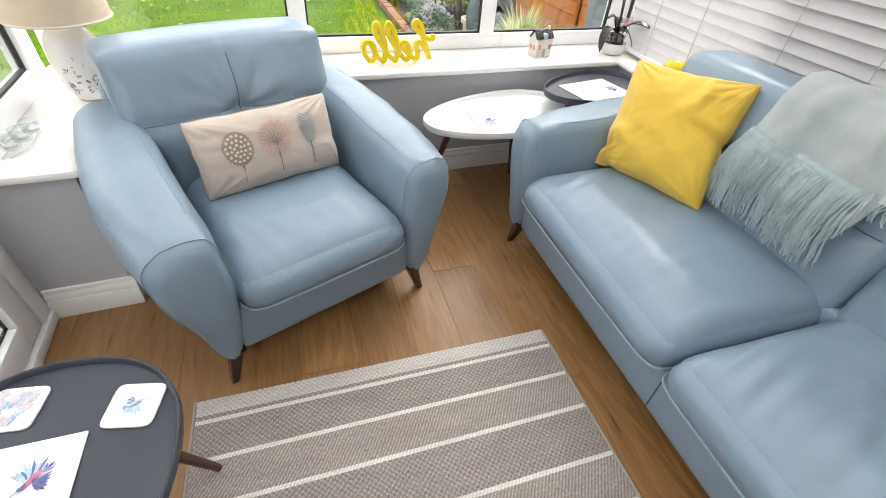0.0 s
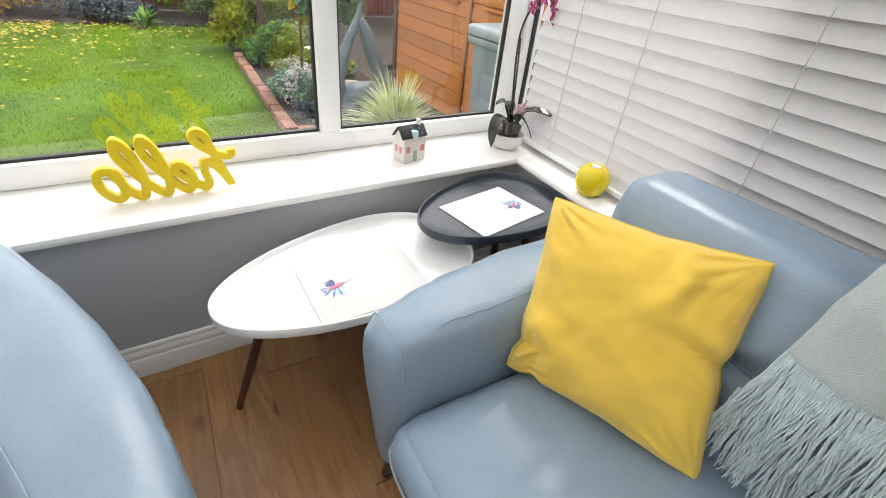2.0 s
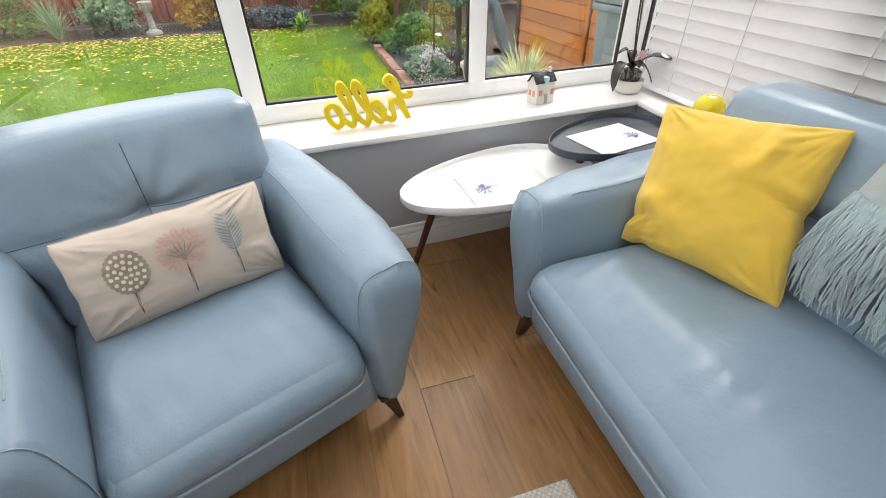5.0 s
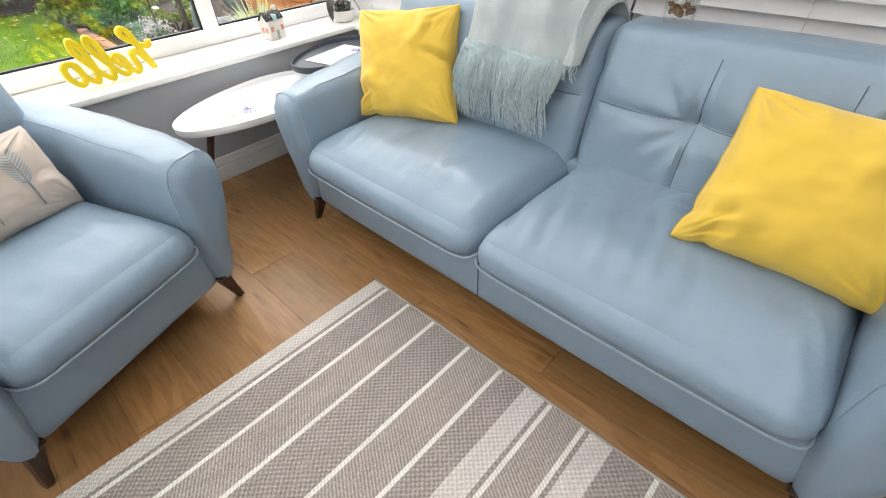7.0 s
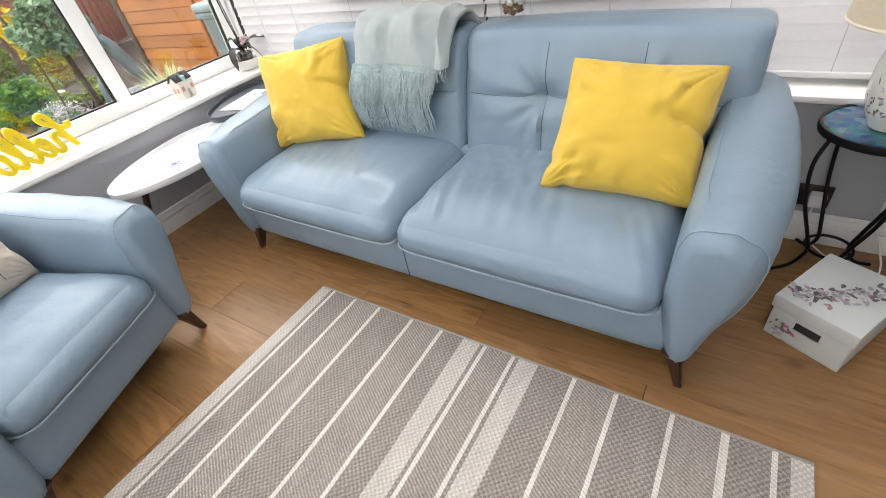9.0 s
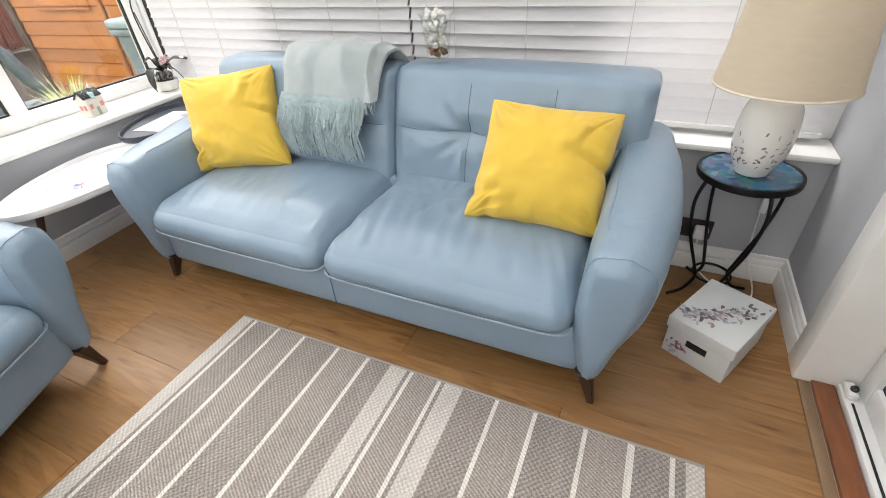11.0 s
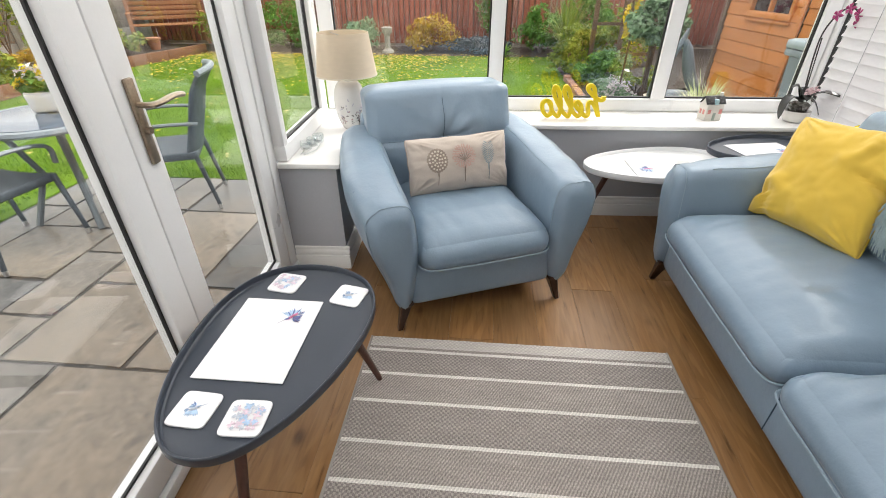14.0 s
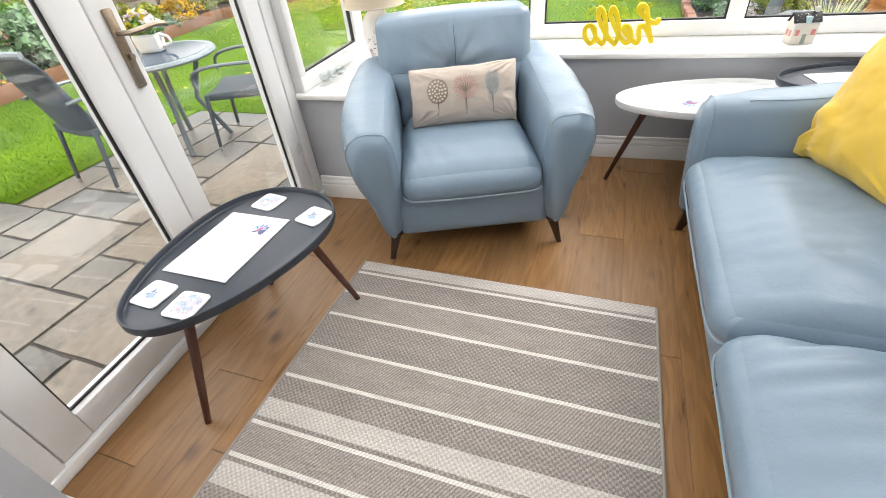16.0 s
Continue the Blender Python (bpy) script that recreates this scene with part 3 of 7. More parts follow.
def seat_bm(cx, w, seedv, y0=-0.055, y1=0.60, worn=1.0):
    hx, hy, hz = w / 2 - 0.002, (y1 - y0) / 2, 0.080

    def fn(a, b, c):
        x, y, z = rounded(a, b, c, hx, hy, hz, 0.079)
        if z > 0:
            q = max(0.0, min(1.0, (y + hy - 0.01) / 0.20))
            z += 0.036 * (1 - abs(a) ** 4) * q * q * (3 - 2 * q) * min(1.0, 1.6 * z / hz)
        crease = bump1(y - 0.16 - 0.06 * math.sin(x * 5 + seedv), 0.14) * bump1(x + 0.1 * math.sin(seedv), 0.25)
        k = max(0.0, min(1.0, (z - 0.01) / 0.085))
        k = k * k * (3 - 2 * k)
        ridge = (1 - abs(noise.noise(Vector((x * 5.5 + 3 * y + seedv, y * 2.2 - x, 9))))) ** 6
        # creases that run together in a sat-in hollow
        dx, dy = x + 0.14, y - 0.10
        d = math.hypot(dx, dy)
        fan = abs(noise.noise(Vector((3.2 * math.atan2(dy, dx) + seedv, 2.5 * d, 2.0))))
        z += k * (0.006 * noise.noise(Vector((x * 4 + seedv, y * 5, 0))) + 0.0030 * noise.noise(Vector((x * 11 + seedv, y * 9, 7))))
        z += k * worn * (0.012 * crease * noise.noise(Vector((x * 15 + seedv, y * 6, 3))) + 0.0035 * ridge * bump1(x + 0.08, 0.26) * bump1(y - 0.05, 0.24))
        z += k * worn * 0.005 * bump1(y + 0.14, 0.14) * noise.noise(Vector((x * 26 + seedv + 7 * y, y * 4, 5)))
        z -= k * worn * (0.003 * bump1(d, 0.10) + 0.0028 * (1 - fan) ** 5 * bump1(d - 0.11, 0.09))
        yy = y - (0.014 * (1 - c * c) if b < -0.9 else 0)
        return (cx + x, (y0 + y1) / 2 + yy, 0.345 + z)

    return soft(112, 72, 10, fn)


def seat_piping(cx, w, y0=-0.055):
    hx = w / 2 - 0.004
    pts = [(cx - hx, 0.40, 0.325), (cx - hx - 0.0, 0.1, 0.318), (cx - hx, y0 + 0.06, 0.315), (cx - hx + 0.035, y0 - 0.004, 0.313), (cx - hx * 0.5, y0 - 0.0125, 0.311), (cx, y0 - 0.0135, 0.310),
           (cx + hx * 0.5, y0 - 0.0125, 0.311), (cx + hx - 0.035, y0 - 0.004, 0.313), (cx + hx, y0 + 0.06, 0.315), (cx + hx, 0.1, 0.318), (cx + hx, 0.40, 0.325)]
    return tube(spline(pts, 6), 0.0035, seg=6)


def back_dent(x, h, tufts, seedv, seam=0.252):
    """How far the cushion's face is drawn in: cross seam, uprights and buttons."""
    y = 0.008 * bump1(h - seam, 0.014)
    for t in tufts:
        dx = x - t
        y += 0.008 * bump1(dx, 0.012) * (1 if h < seam else max(0.25, 1 - (h - seam) / 0.16))
        r = math.hypot(dx, h - seam)
        y += 0.026 * bump1(r, 0.05)
        ang = math.atan2(h - seam, dx)
        y += 0.016 * noise.noise(Vector((ang * 2.6, seedv + t * 3, 0))) * bump1(r - 0.095, 0.07)
    return y


def back_belly(h, a, top, seam=0.252):
    """How far the stuffing swells the face, less along the cross seam."""
    return 0.038 * (1 - abs(a) ** 5) * math.sin(math.pi * max(0.0, min(1.0, h / top))) ** 0.6 * (1 - 0.22 * bump1(h - seam, 0.045))


def back_fn(cx, w, seedv, flare_l, flare_r, tufts, top=0.85):
    """Leaning back cushion with buttons, a cross seam and a roll at its top."""
    hx, hy, hz = w / 2 - 0.0005, 0.095, (top - 0.385) / 2

    def fn(a, b, c):
        x, y, z = rounded(a, b, c, hx, hy, hz, 0.038)
        h = z + hz                      # height above the cushion's foot
        if b < 0:
            belly = back_belly(h, a, 2 * hz)
            y += -belly + back_dent(x, h, tufts, seedv) * (1 - abs(a) ** 10)
            y += 0.006 * noise.noise(Vector((x * 6 + seedv, h * 8, 1))) + 0.003 * noise.noise(Vector((x * 21 + seedv, h * 13, 1)))
        else:
            y += 0.02 * math.sin(math.pi * min(1, h / (2 * hz)))
        if a > 0.9 or a < -0.9:
            x += 0.006 * noise.noise(Vector((seedv, h * 14, y * 14)))
        lean = 0.125 * (h / (2 * hz)) ** 1.15
        z += 0.012 * (1 - a * a) * max(0, c) ** 2
        k = max(0.0, min(1.0, (h - 0.12) / 0.14))
        k = k * k * (3 - 2 * k)
        x += (flare_r * max(0.0, a) ** 2 - flare_l * max(0.0, -a) ** 2) * k
        return (cx + x, 0.600 + y + lean, 0.385 + hz + z)

    return fn


def back_seams(fn, w, tufts, seam=0.252, height=0.465):
    """Lines of the cross seam and of the uprights, just proud of the cushion's face."""
    def P(x, h):
        p = fn(x / (w / 2), -1.0, 2 * h / height - 1)
        return (p[0], p[1] - 0.0006, p[2])
    lines = [[P((-0.46 + 0.92 * i / 60) * w, seam) for i in range(61)]]
    for t in tufts:
        lines.append([P(t, 0.03 + (height - 0.075) * i / 40) for i in range(41)])
    return lines


def seating(name, label, category, widths, m, buttons=True):
    t = thing(name, label, category, m)
    total = sum(widths)
    half = total / 2

    def base(a, b, c):
        x, y, z = rounded(a, b, c, half + 0.03, 0.385, 0.095, 0.03)
        return (x, 0.375 + y, 0.205 + z)

    part("base", soft(20, 12, 8, base), M_LEATHER, t)

    def deck(a, b, c):
        x, y, z = rounded(a, b, c, half - 0.01, 0.085, 0.075, 0.02)
        return (x, 0.60 + y, 0.345 + z)

    part("deck", soft(12, 6, 6, deck), M_LEATHER, t)

    def shell(a, b, c):
        x, y, z = rounded(a, b, c, half + 0.08, 0.06, 0.31, 0.05)
        return (x, 0.735 + y + 0.05 * (z + 0.31), 0.43 + z)

    part("back_shell", soft(24, 6, 14, shell), M_LEATHER, t)
    x = -half
    for i, w in enumerate(widths):
        cx = x + w / 2
        s = part("seat_cushion", seat_bm(cx, w, 3.1 * i + len(widths), worn=0.5 if len(widths) == 1 else (0.7, 2.2)[i]), M_LEATHER, t)
        part("piping", seat_piping(cx, w), M_PIPING, s, "pale stitched piping")
        fl = 0.065 if len(widths) == 1 else 0.10
        tufts = [0.0] if len(widths) == 1 else ([-0.10, 0.20] if i else [0.10, -0.20])
        fn = back_fn(cx, w, 5.3 * i + len(widths), fl if i == 0 else 0.0, fl if i == len(widths) - 1 else 0.0, tufts)
        b = part("back_cushion", soft(96, 8, 64, fn), M_LEATHER, t)
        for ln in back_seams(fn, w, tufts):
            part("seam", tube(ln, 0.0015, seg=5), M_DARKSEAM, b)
        x += w
    if len(widths) > 1:
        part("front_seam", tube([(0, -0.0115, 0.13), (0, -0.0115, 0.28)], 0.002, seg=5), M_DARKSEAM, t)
    for side in (-1, 1):
        bm, lines = arm_bm(side, half, side * 2.7 + half)
        a = part("arm", bm, M_LEATHER, t)
        for ln in lines:
            part("seam", tube(spline(ln, 2), 0.0014, seg=5), M_PIPING, a, "stitched arm seam")
        for y, sy in ((0.0, -0.6), (0.66, 0.8)):
            part("leg", leg_bm(side * (half + 0.048), y + 0.012, side, sy), M_DARKWOOD, t, "tapered dark wooden leg")
    return t


seating("sofa", "pale blue leather two-seat sofa with tufted back on dark legs", "sofa", [0.89, 0.89], pose(0.115, -0.432, 0, 0, 0, -90))
seating("armchair", "pale blue leather armchair with a tufted back on dark tapered legs", "armchair", [0.585], pose(-0.745, 0.205, 0, 0, 0, 22))


# ---- cushions ----
# folds pulled in from the seams: from, to, width, depth
FOLDS = [(0.98, 0.02, 0.50, 0.16, 0.055, -0.030), (0.98, 0.16, 0.62, 0.30, 0.06, 0.018), (0.95, -0.12, 0.70, -0.04, 0.05, 0.014),
         (0.35, 0.98, 0.26, 0.60, 0.05, -0.016), (0.48, 0.62, 0.36, 0.34, 0.07, 0.016), (0.60, 0.58, 0.50, 0.30, 0.05, -0.012),
         (-0.98, -0.62, -0.62, -0.56, 0.055, -0.030), (-0.70, -0.98, -0.60, -0.50, 0.05, -0.022), (-0.84, -0.78, -0.60, -0.62, 0.05, 0.016),
         (-0.52, -0.98, -0.44, -0.66, 0.05, 0.014), (-0.96, -0.36, -0.72, -0.40, 0.05, 0.012), (0.05, -0.98, 0.10, -0.74, 0.05, -0.010),
         (0.24, 0.30, 0.40, 0.52, 0.15, 0.016), (0.66, 0.10, 0.40, 0.16, 0.09, -0.012), (-0.66, -0.34, -0.50, -0.62, 0.12, 0.018), (-0.30, -0.30, 0.30, -0.40, 0.13, -0.007),
         (0.92, 0.92, 0.52, 0.62, 0.06, -0.010), (-0.92, 0.92, -0.60, 0.60, 0.06, -0.010), (0.90, -0.92, 0.66, -0.60, 0.05, -0.014)]


def cushion_outline(a, b, pinch, wrinkle):
    """Sides drawn in between the corners, with small notches where folds start."""
    if wrinkle < 0.9:
        # an overstuffed oblong: blunt corners and slightly wavy seams
        q = 1 - 0.03 * abs(a * b) ** 5
        return a * q * (1 - 0.045 * (1 - b * b) + 0.018 * noise.noise(Vector((b * 3, a, 3.0)))), b * q * (1 - 0.075 * (1 - a ** 4) + 0.04 * noise.noise(Vector((a * 2.4, b, 7.0))))
    pa, pb = a * (1 - pinch * (1 - b * b)), b * (1 - pinch * (1 - a * a))
    if wrinkle > 0.9:
        q = 1 - 0.035 * abs(a * b) ** 5
        pa, pb = pa * q, pb * q
        if a > 0:
            pa -= a * 0.05 * bump1(b - 0.02, 0.10)
        else:
            pa -= a * 0.045 * bump1(b + 0.60, 0.10)
        if b < 0:
            pb -= b * 0.04 * bump1(a + 0.66, 0.10)
        pa += a * 0.010 * noise.noise(Vector((b * 4, a, 3.0)))
        pb += b * 0.012 * noise.noise(Vector((a * 4, b, 7.0)))
    return pa, pb


def cushion_fn(bl, br, tl, tr, thick, seedv, wrinkle=1.0, pinch=0.09):
    bl, br, tl, tr = (Vector(v) for v in (bl, br, tl, tr))
    nrm = (br - bl).cross(tl - bl).normalized()
    c0 = (bl + br) / 2

    def fn(a, b, c):
        pa, pb = cushion_outline(a, b, pinch, wrinkle)
        u, v = (pa + 1) / 2, (pb + 1) / 2
        p = bl * (1 - u) * (1 - v) + br * u * (1 - v) + tl * (1 - u) * v + tr * u * v
        f = (max(0.0, 1 - abs(a) ** 2.6) * max(0.0, 1 - abs(b) ** 2.6)) ** (0.47 if wrinkle > 0.9 else 0.42)
        q = Vector((a * 3, b * 3, seedv))
        crease = 0.0
        edge = max(abs(a), abs(b))
        for ca, cb in ((1, 1), (-1, 1), (1, -1), (-1, -1)):
            d = math.hypot(a - ca, b - cb)
            ang = math.atan2(b - cb, a - ca)
            crease += 0.020 * bump1(d - 0.38, 0.22) * noise.noise(Vector((ang * 6.5, seedv + ca + 2 * cb, 0.3)))
        crease += 0.005 * noise.noise(q) + 0.003 * noise.noise(q * 2.3) + 0.016 * max(0, edge - 0.6) * noise.noise(Vector((a * 9, b * 9, seedv)))
        for k, (ea, eb) in enumerate(((a, b), (b, a))):
            side = 1 if ea > 0 else -1
            crease += 0.012 * bump1(abs(ea) - 0.80, 0.18) * noise.noise(Vector((eb * 4.0 + 0.8 * ea, seedv + side + 3 * k, 1.7)))
        if wrinkle > 0.9 and c > 0:
            for a0, b0, a1, b1, w, dp in FOLDS:
                s = max(0.0, min(1.0, ((a - a0) * (a1 - a0) + (b - b0) * (b1 - b0)) / ((a1 - a0) ** 2 + (b1 - b0) ** 2)))
                crease += (0.55 if dp < -0.02 and a0 < 0 else 0.9) * dp * (1 - 0.8 * s) * bump1(math.hypot(a - a0 - (a1 - a0) * s, b - b0 - (b1 - b0) * s), w)
        h = c * (thick * f + 0.004) + wrinkle * crease * (f ** 0.6 if c else 1) * (1.0 if c > 0 else 0.25)
        p = p + nrm * h
        return p

    return fn


def cushion_bm(*a, n=76):
    return soft(n, n, 4, cushion_fn(*a))


def cushion(name, label, mat_, bl, br, tl, tr, thick, seedv, wrinkle=1.0, piping=None):
    o = (Vector(bl) + Vector(br)) / 2
    t = thing(name, label, "cushion", Matrix.Translation(o))
    rel = [Vector(v) - o for v in (bl, br, tl, tr)]
    part("cover", cushion_bm(*rel, thick, seedv, wrinkle), mat_, t)
    pts = []
    b0, b1, t0, t1 = rel
    pinch = 0.09
    for a, b in [(-1 + i / 16, -1) for i in range(32)] + [(1, -1 + i / 16) for i in range(32)] + [(1 - i / 16, 1) for i in range(32)] + [(-1, 1 - i / 16) for i in range(32)]:
        pa, pb = cushion_outline(a, b, pinch, wrinkle)
        u, v = (pa + 1) / 2, (pb + 1) / 2
        pts.append(b0 * (1 - u) * (1 - v) + b1 * u * (1 - v) + t0 * (1 - u) * v + t1 * u * v)
    part("edge_seam", tube(pts, 0.0032, closed=True, seg=6), piping or mat_, t)
    return t, rel


M_YEDGE = mat("yellow_piping", (0.62, 0.42, 0.03), 0.85, var=0.08)
M_LEDGE = mat("beige_piping", (0.42, 0.34, 0.29), 0.9, var=0.08)
cushion("cushion", "plain mustard yellow square cushion leaning on the sofa back", M_YELLOW, (0.37, 0.45, 0.435), (0.535, 0.03, 0.45), (0.55, 0.60, 0.805), (0.715, 0.17, 0.85), 0.10, 1.7, 1.0, M_YEDGE)
cushion("cushion", "plain mustard yellow square cushion beside the sofa arm", M_YELLOW, (0.355, -0.87, 0.462), (0.41, -1.335, 0.425), (0.63, -0.89, 0.795), (0.665, -1.338, 0.765), 0.10, 4.9, 1.0, M_YEDGE)
small, small_c = cushion("cushion", "small oblong beige cushion with three embroidered trees", M_LINEN, (-1.088, 0.440, 0.442), (-0.642, 0.620, 0.438), (-1.125, 0.548, 0.674), (-0.672, 0.718, 0.684), 0.080, 8.2, 0.6, M_LEDGE)


# ---- tray tables ----
def egg(cx, cy, length, width, turn, n=72, k=0.22):
    """Pebble outline: the narrow end towards -x before turning."""
    out = []
    for i in range(n):
        a = 2 * math.pi * i / n
        x, y = math.cos(a), math.sin(a)
        x, y = math.copysign(abs(x) ** 0.9, x), math.copysign(abs(y) ** 0.9, y)
        px, py = x * length / 2, y * width / 2 * (1 + k * x)
        c, s = math.cos(radians(turn)), math.sin(radians(turn))
        out.append((cx + px * c - py * s, cy + px * s + py * c))
    return out


def tray_bm(outline, z, rim, wall=0.007):
    bm = bmesh.new()
    cx, cy = sum(p[0] for p in outline) / len(outline), sum(p[1] for p in outline) / len(outline)

    def ring(d, zz):
        out = []
        for x, y in outline:
            l = math.hypot(x - cx, y - cy)
            f = (l + d) / l
            out.append(bm.verts.new((cx + (x - cx) * f, cy + (y - cy) * f, zz)))
        return out

    rings = [ring(-0.02, z - 0.012), ring(-0.005, z - 0.010), ring(0, z - 0.002), ring(0, z + rim - 0.002), ring(-0.002, z + rim), ring(-wall + 0.002, z + rim), ring(-wall, z + rim - 0.002), ring(-wall - 0.002, z + 0.004), ring(-wall - 0.007, z)]
    n = len(outline)
    for a, b in zip(rings, rings[1:]):
        for k in range(n):
            bm.faces.new([a[k], a[(k + 1) % n], b[(k + 1) % n], b[k]])
    bm.faces.new(rings[0][::-1])
    bm.faces.new(rings[-1])
    bmesh.ops.recalc_face_normals(bm, faces=bm.faces)
    return bm


def tray_table(label, material, centre, length, width, turn, z, rim, feet, k=0.22):
    t = thing("tray_table", label, "side table", pose(centre[0], centre[1], 0), "tray tables")
    part("tray", tray_bm(egg(0, 0, length, width, turn, k=k), z, rim), material, t)
    for fx, fy in feet:
        fx, fy = fx - centre[0], fy - centre[1]
        part("leg", tube([(fx, fy, 0.0), (fx * 0.985, fy * 0.985, 0.02), (fx * 0.62, fy * 0.62, z - 0.012)], 0.0165, seg=14, taper=[0.62, 0.66, 1.0]), M_REDWOOD, t, "round tapered walnut leg")
    return t


tray_table("dark slate pebble-shaped tray table on three walnut legs", M_TRAYBLACK, (-1.335, -0.49), 0.74, 0.475, 84, 0.420, 0.022, [(-1.12, -0.225), (-1.335, -0.85), (-1.545, -0.23)])
tray_table("white pebble-shaped tray table on three walnut legs", M_TRAYWHITE, (0.165, 0.945), 0.81, 0.455, 9, 0.440, 0.022, [(-0.225, 0.945), (0.42, 0.82), (0.36, 1.12)])
tray_table("small dark slate tray table in the corner", M_TRAYBLACK, (0.705, 1.01), 0.61, 0.40, 10, 0.515, 0.022, [(0.47, 0.97), (0.88, 0.90), (0.86, 1.12)])


# ---- placemats and coasters ----
M_INKS = [mat("ink_violet", (0.12, 0.08, 0.20), 0.5, var=0.4, scale=60), mat("ink_pink", (0.55, 0.16, 0.30), 0.5, var=0.4, scale=60), mat("ink_blue", (0.10, 0.16, 0.36), 0.5, var=0.4, scale=60), mat("ink_pale_blue", (0.38, 0.52, 0.70), 0.5, var=0.3, scale=60), mat("ink_grey", (0.30, 0.29, 0.33), 0.5, var=0.3, scale=60), mat("ink_rose", (0.62, 0.42, 0.50), 0.5, var=0.3, scale=60), mat("ink_pale_rose", (0.70, 0.56, 0.64), 0.5, var=0.2, scale=60), mat("ink_pale_grey", (0.52, 0.55, 0.62), 0.5, var=0.2, scale=60)]


BLOTS = [0]


def blot(bm, cx, cy, z, r, rng, stretch=1.0, turn=0.0):
    n = 9
    BLOTS[0] += 1
    z += 0.00006 * (BLOTS[0] % 25)
    vs = []
    for k in range(n):
        a = 2 * math.pi * k / n
        rr = r * rng.uniform(0.6, 1.15)
        x, y = rr * math.cos(a) * stretch, rr * math.sin(a)
        vs.append(bm.verts.new((cx + x * math.cos(turn) - y * math.sin(turn), cy + x * math.sin(turn) + y * math.cos(turn), z)))
    bm.faces.new(vs)


def feather(bm, x, y, z, length, width, turn):
    """One pointed brush stroke from (x, y) outwards."""
    BLOTS[0] += 1
    z += 0.00006 * (BLOTS[0] % 25)
    c, n = math.cos(turn), math.sin(turn)
    vs = []
    for q, w in ((0.0, 0.25), (0.3, 0.9), (0.65, 1.0), (1.0, 0.1), (0.65, -1.0), (0.3, -0.9), (0.0, -0.25)):
        u, v = q * length, w * width / 2 + 0.12 * length * q * q
        vs.append(bm.verts.new((x + u * c - v * n, y + u * n + v * c, z)))
    bm.faces.new(vs)


def hummingbird(t, x, y, z, s, turn, inks, seedv):
    """Loosely brushed bird: s is its length from tail to beak, the beak towards +x before turning."""
    rng = random.Random(seedv)
    g = [bmesh.new() for _ in range(4)]
    wing, body, tail, dark = g
    m = pose(x, y, 0, 0, 0, turn)

    def f(bm, u, v, l, w, a, lift):
        p = m @ Vector((u * s, v * s, 0))
        feather(bm, p.x, p.y, z + lift, l * s, w * s, radians(a + turn))

    for k in range(7):
        f(dark if k % 2 else wing, -0.02, 0.06, rng.uniform(0.24, 0.34), 0.06, 78 + 13 * k, 0.0008)
    for k in range(9):
        f(tail if k % 3 else wing, -0.10 + 0.02 * k, -0.05, rng.uniform(0.26, 0.38), 0.055, 198 + 10 * k, 0.0)
    for k in range(6):
        f(tail if k % 2 else dark, -0.20, 0.02, rng.uniform(0.16, 0.24), 0.05, 150 + 14 * k, 0.0)
    for k in range(6):
        f(body, -0.22 + 0.05 * k, -0.02 + 0.012 * k, 0.16, 0.10, rng.uniform(-12, 12), 0.0016)
    for k in range(4):
        f(wing if k % 2 else dark, 0.06 + 0.02 * k, 0.03, 0.11, 0.07, rng.uniform(-15, 15), 0.0024)
    f(dark, 0.16, 0.03, 0.38, 0.018, 2, 0.0024)
    for bm, c in zip(g, inks):
        part("painted_bird", bm, M_INKS[c], t, "loosely painted hummingbird", smooth=False)


# same placemat white, darkened in colour to offset the strong window light
M_PAPERDIM = mat("dimmed_placemat_board", (0.53, 0.53, 0.527), 0.55, var=0.05, scale=14, fine=60)


def placemat(x, y, z, w, d, turn, bird_at, s, bird_turn, seedv, board, label="white placemat with a painted hummingbird"):
    t = thing("placemat", label, "placemat", pose(x, y, z, 0, 0, turn))
    part("board", box(-w / 2, w / 2, -d / 2, d / 2, 0, 0.004, bevel=0.0015), board, t)
    hummingbird(t, bird_at[0], bird_at[1], 0.0044, s, bird_turn, (2, 1, 3, 0), seedv)
    return t


def coaster(x, y, z, turn, floral, seedv):
    t = thing("coaster", "white square coaster with painted flowers" if floral else "white square coaster with a painted blue hummingbird", "coaster", pose(x, y, z, 0, 0, turn), "coasters")
    part("board", extrude_outline([(0.05 * math.copysign(abs(math.cos(a)) ** 0.28, math.cos(a)), 0.05 * math.copysign(abs(math.sin(a)) ** 0.28, math.sin(a))) for a in [2 * math.pi * i / 40 for i in range(40)]], 0, 0.005, 0.001), M_PAPER, t)
    rng = random.Random(seedv)
    if not floral:
        hummingbird(t, 0.002, 0.0, 0.0053, 0.062, 25, (3, 7, 3, 2), seedv)
        return t
    for n, c in enumerate((6, 7, 3, 6, 7)):
        bm = bmesh.new()
        for i in range(7 if n < 3 else 5):
            cx, cy, rr = rng.uniform(-0.033, 0.033), rng.uniform(-0.033, 0.033), rng.uniform(0.007, 0.014)
            for k in range(6):
                a = 2 * math.pi * k / 6 + rng.uniform(-0.5, 0.5)
                feather(bm, cx, cy, 0.0053 + 0.0004 * n, rr if n < 4 else 0.5 * rr, rr * 0.45, a)
        part("painted_motif", bm, M_INKS[c], t, smooth=False)
    return t


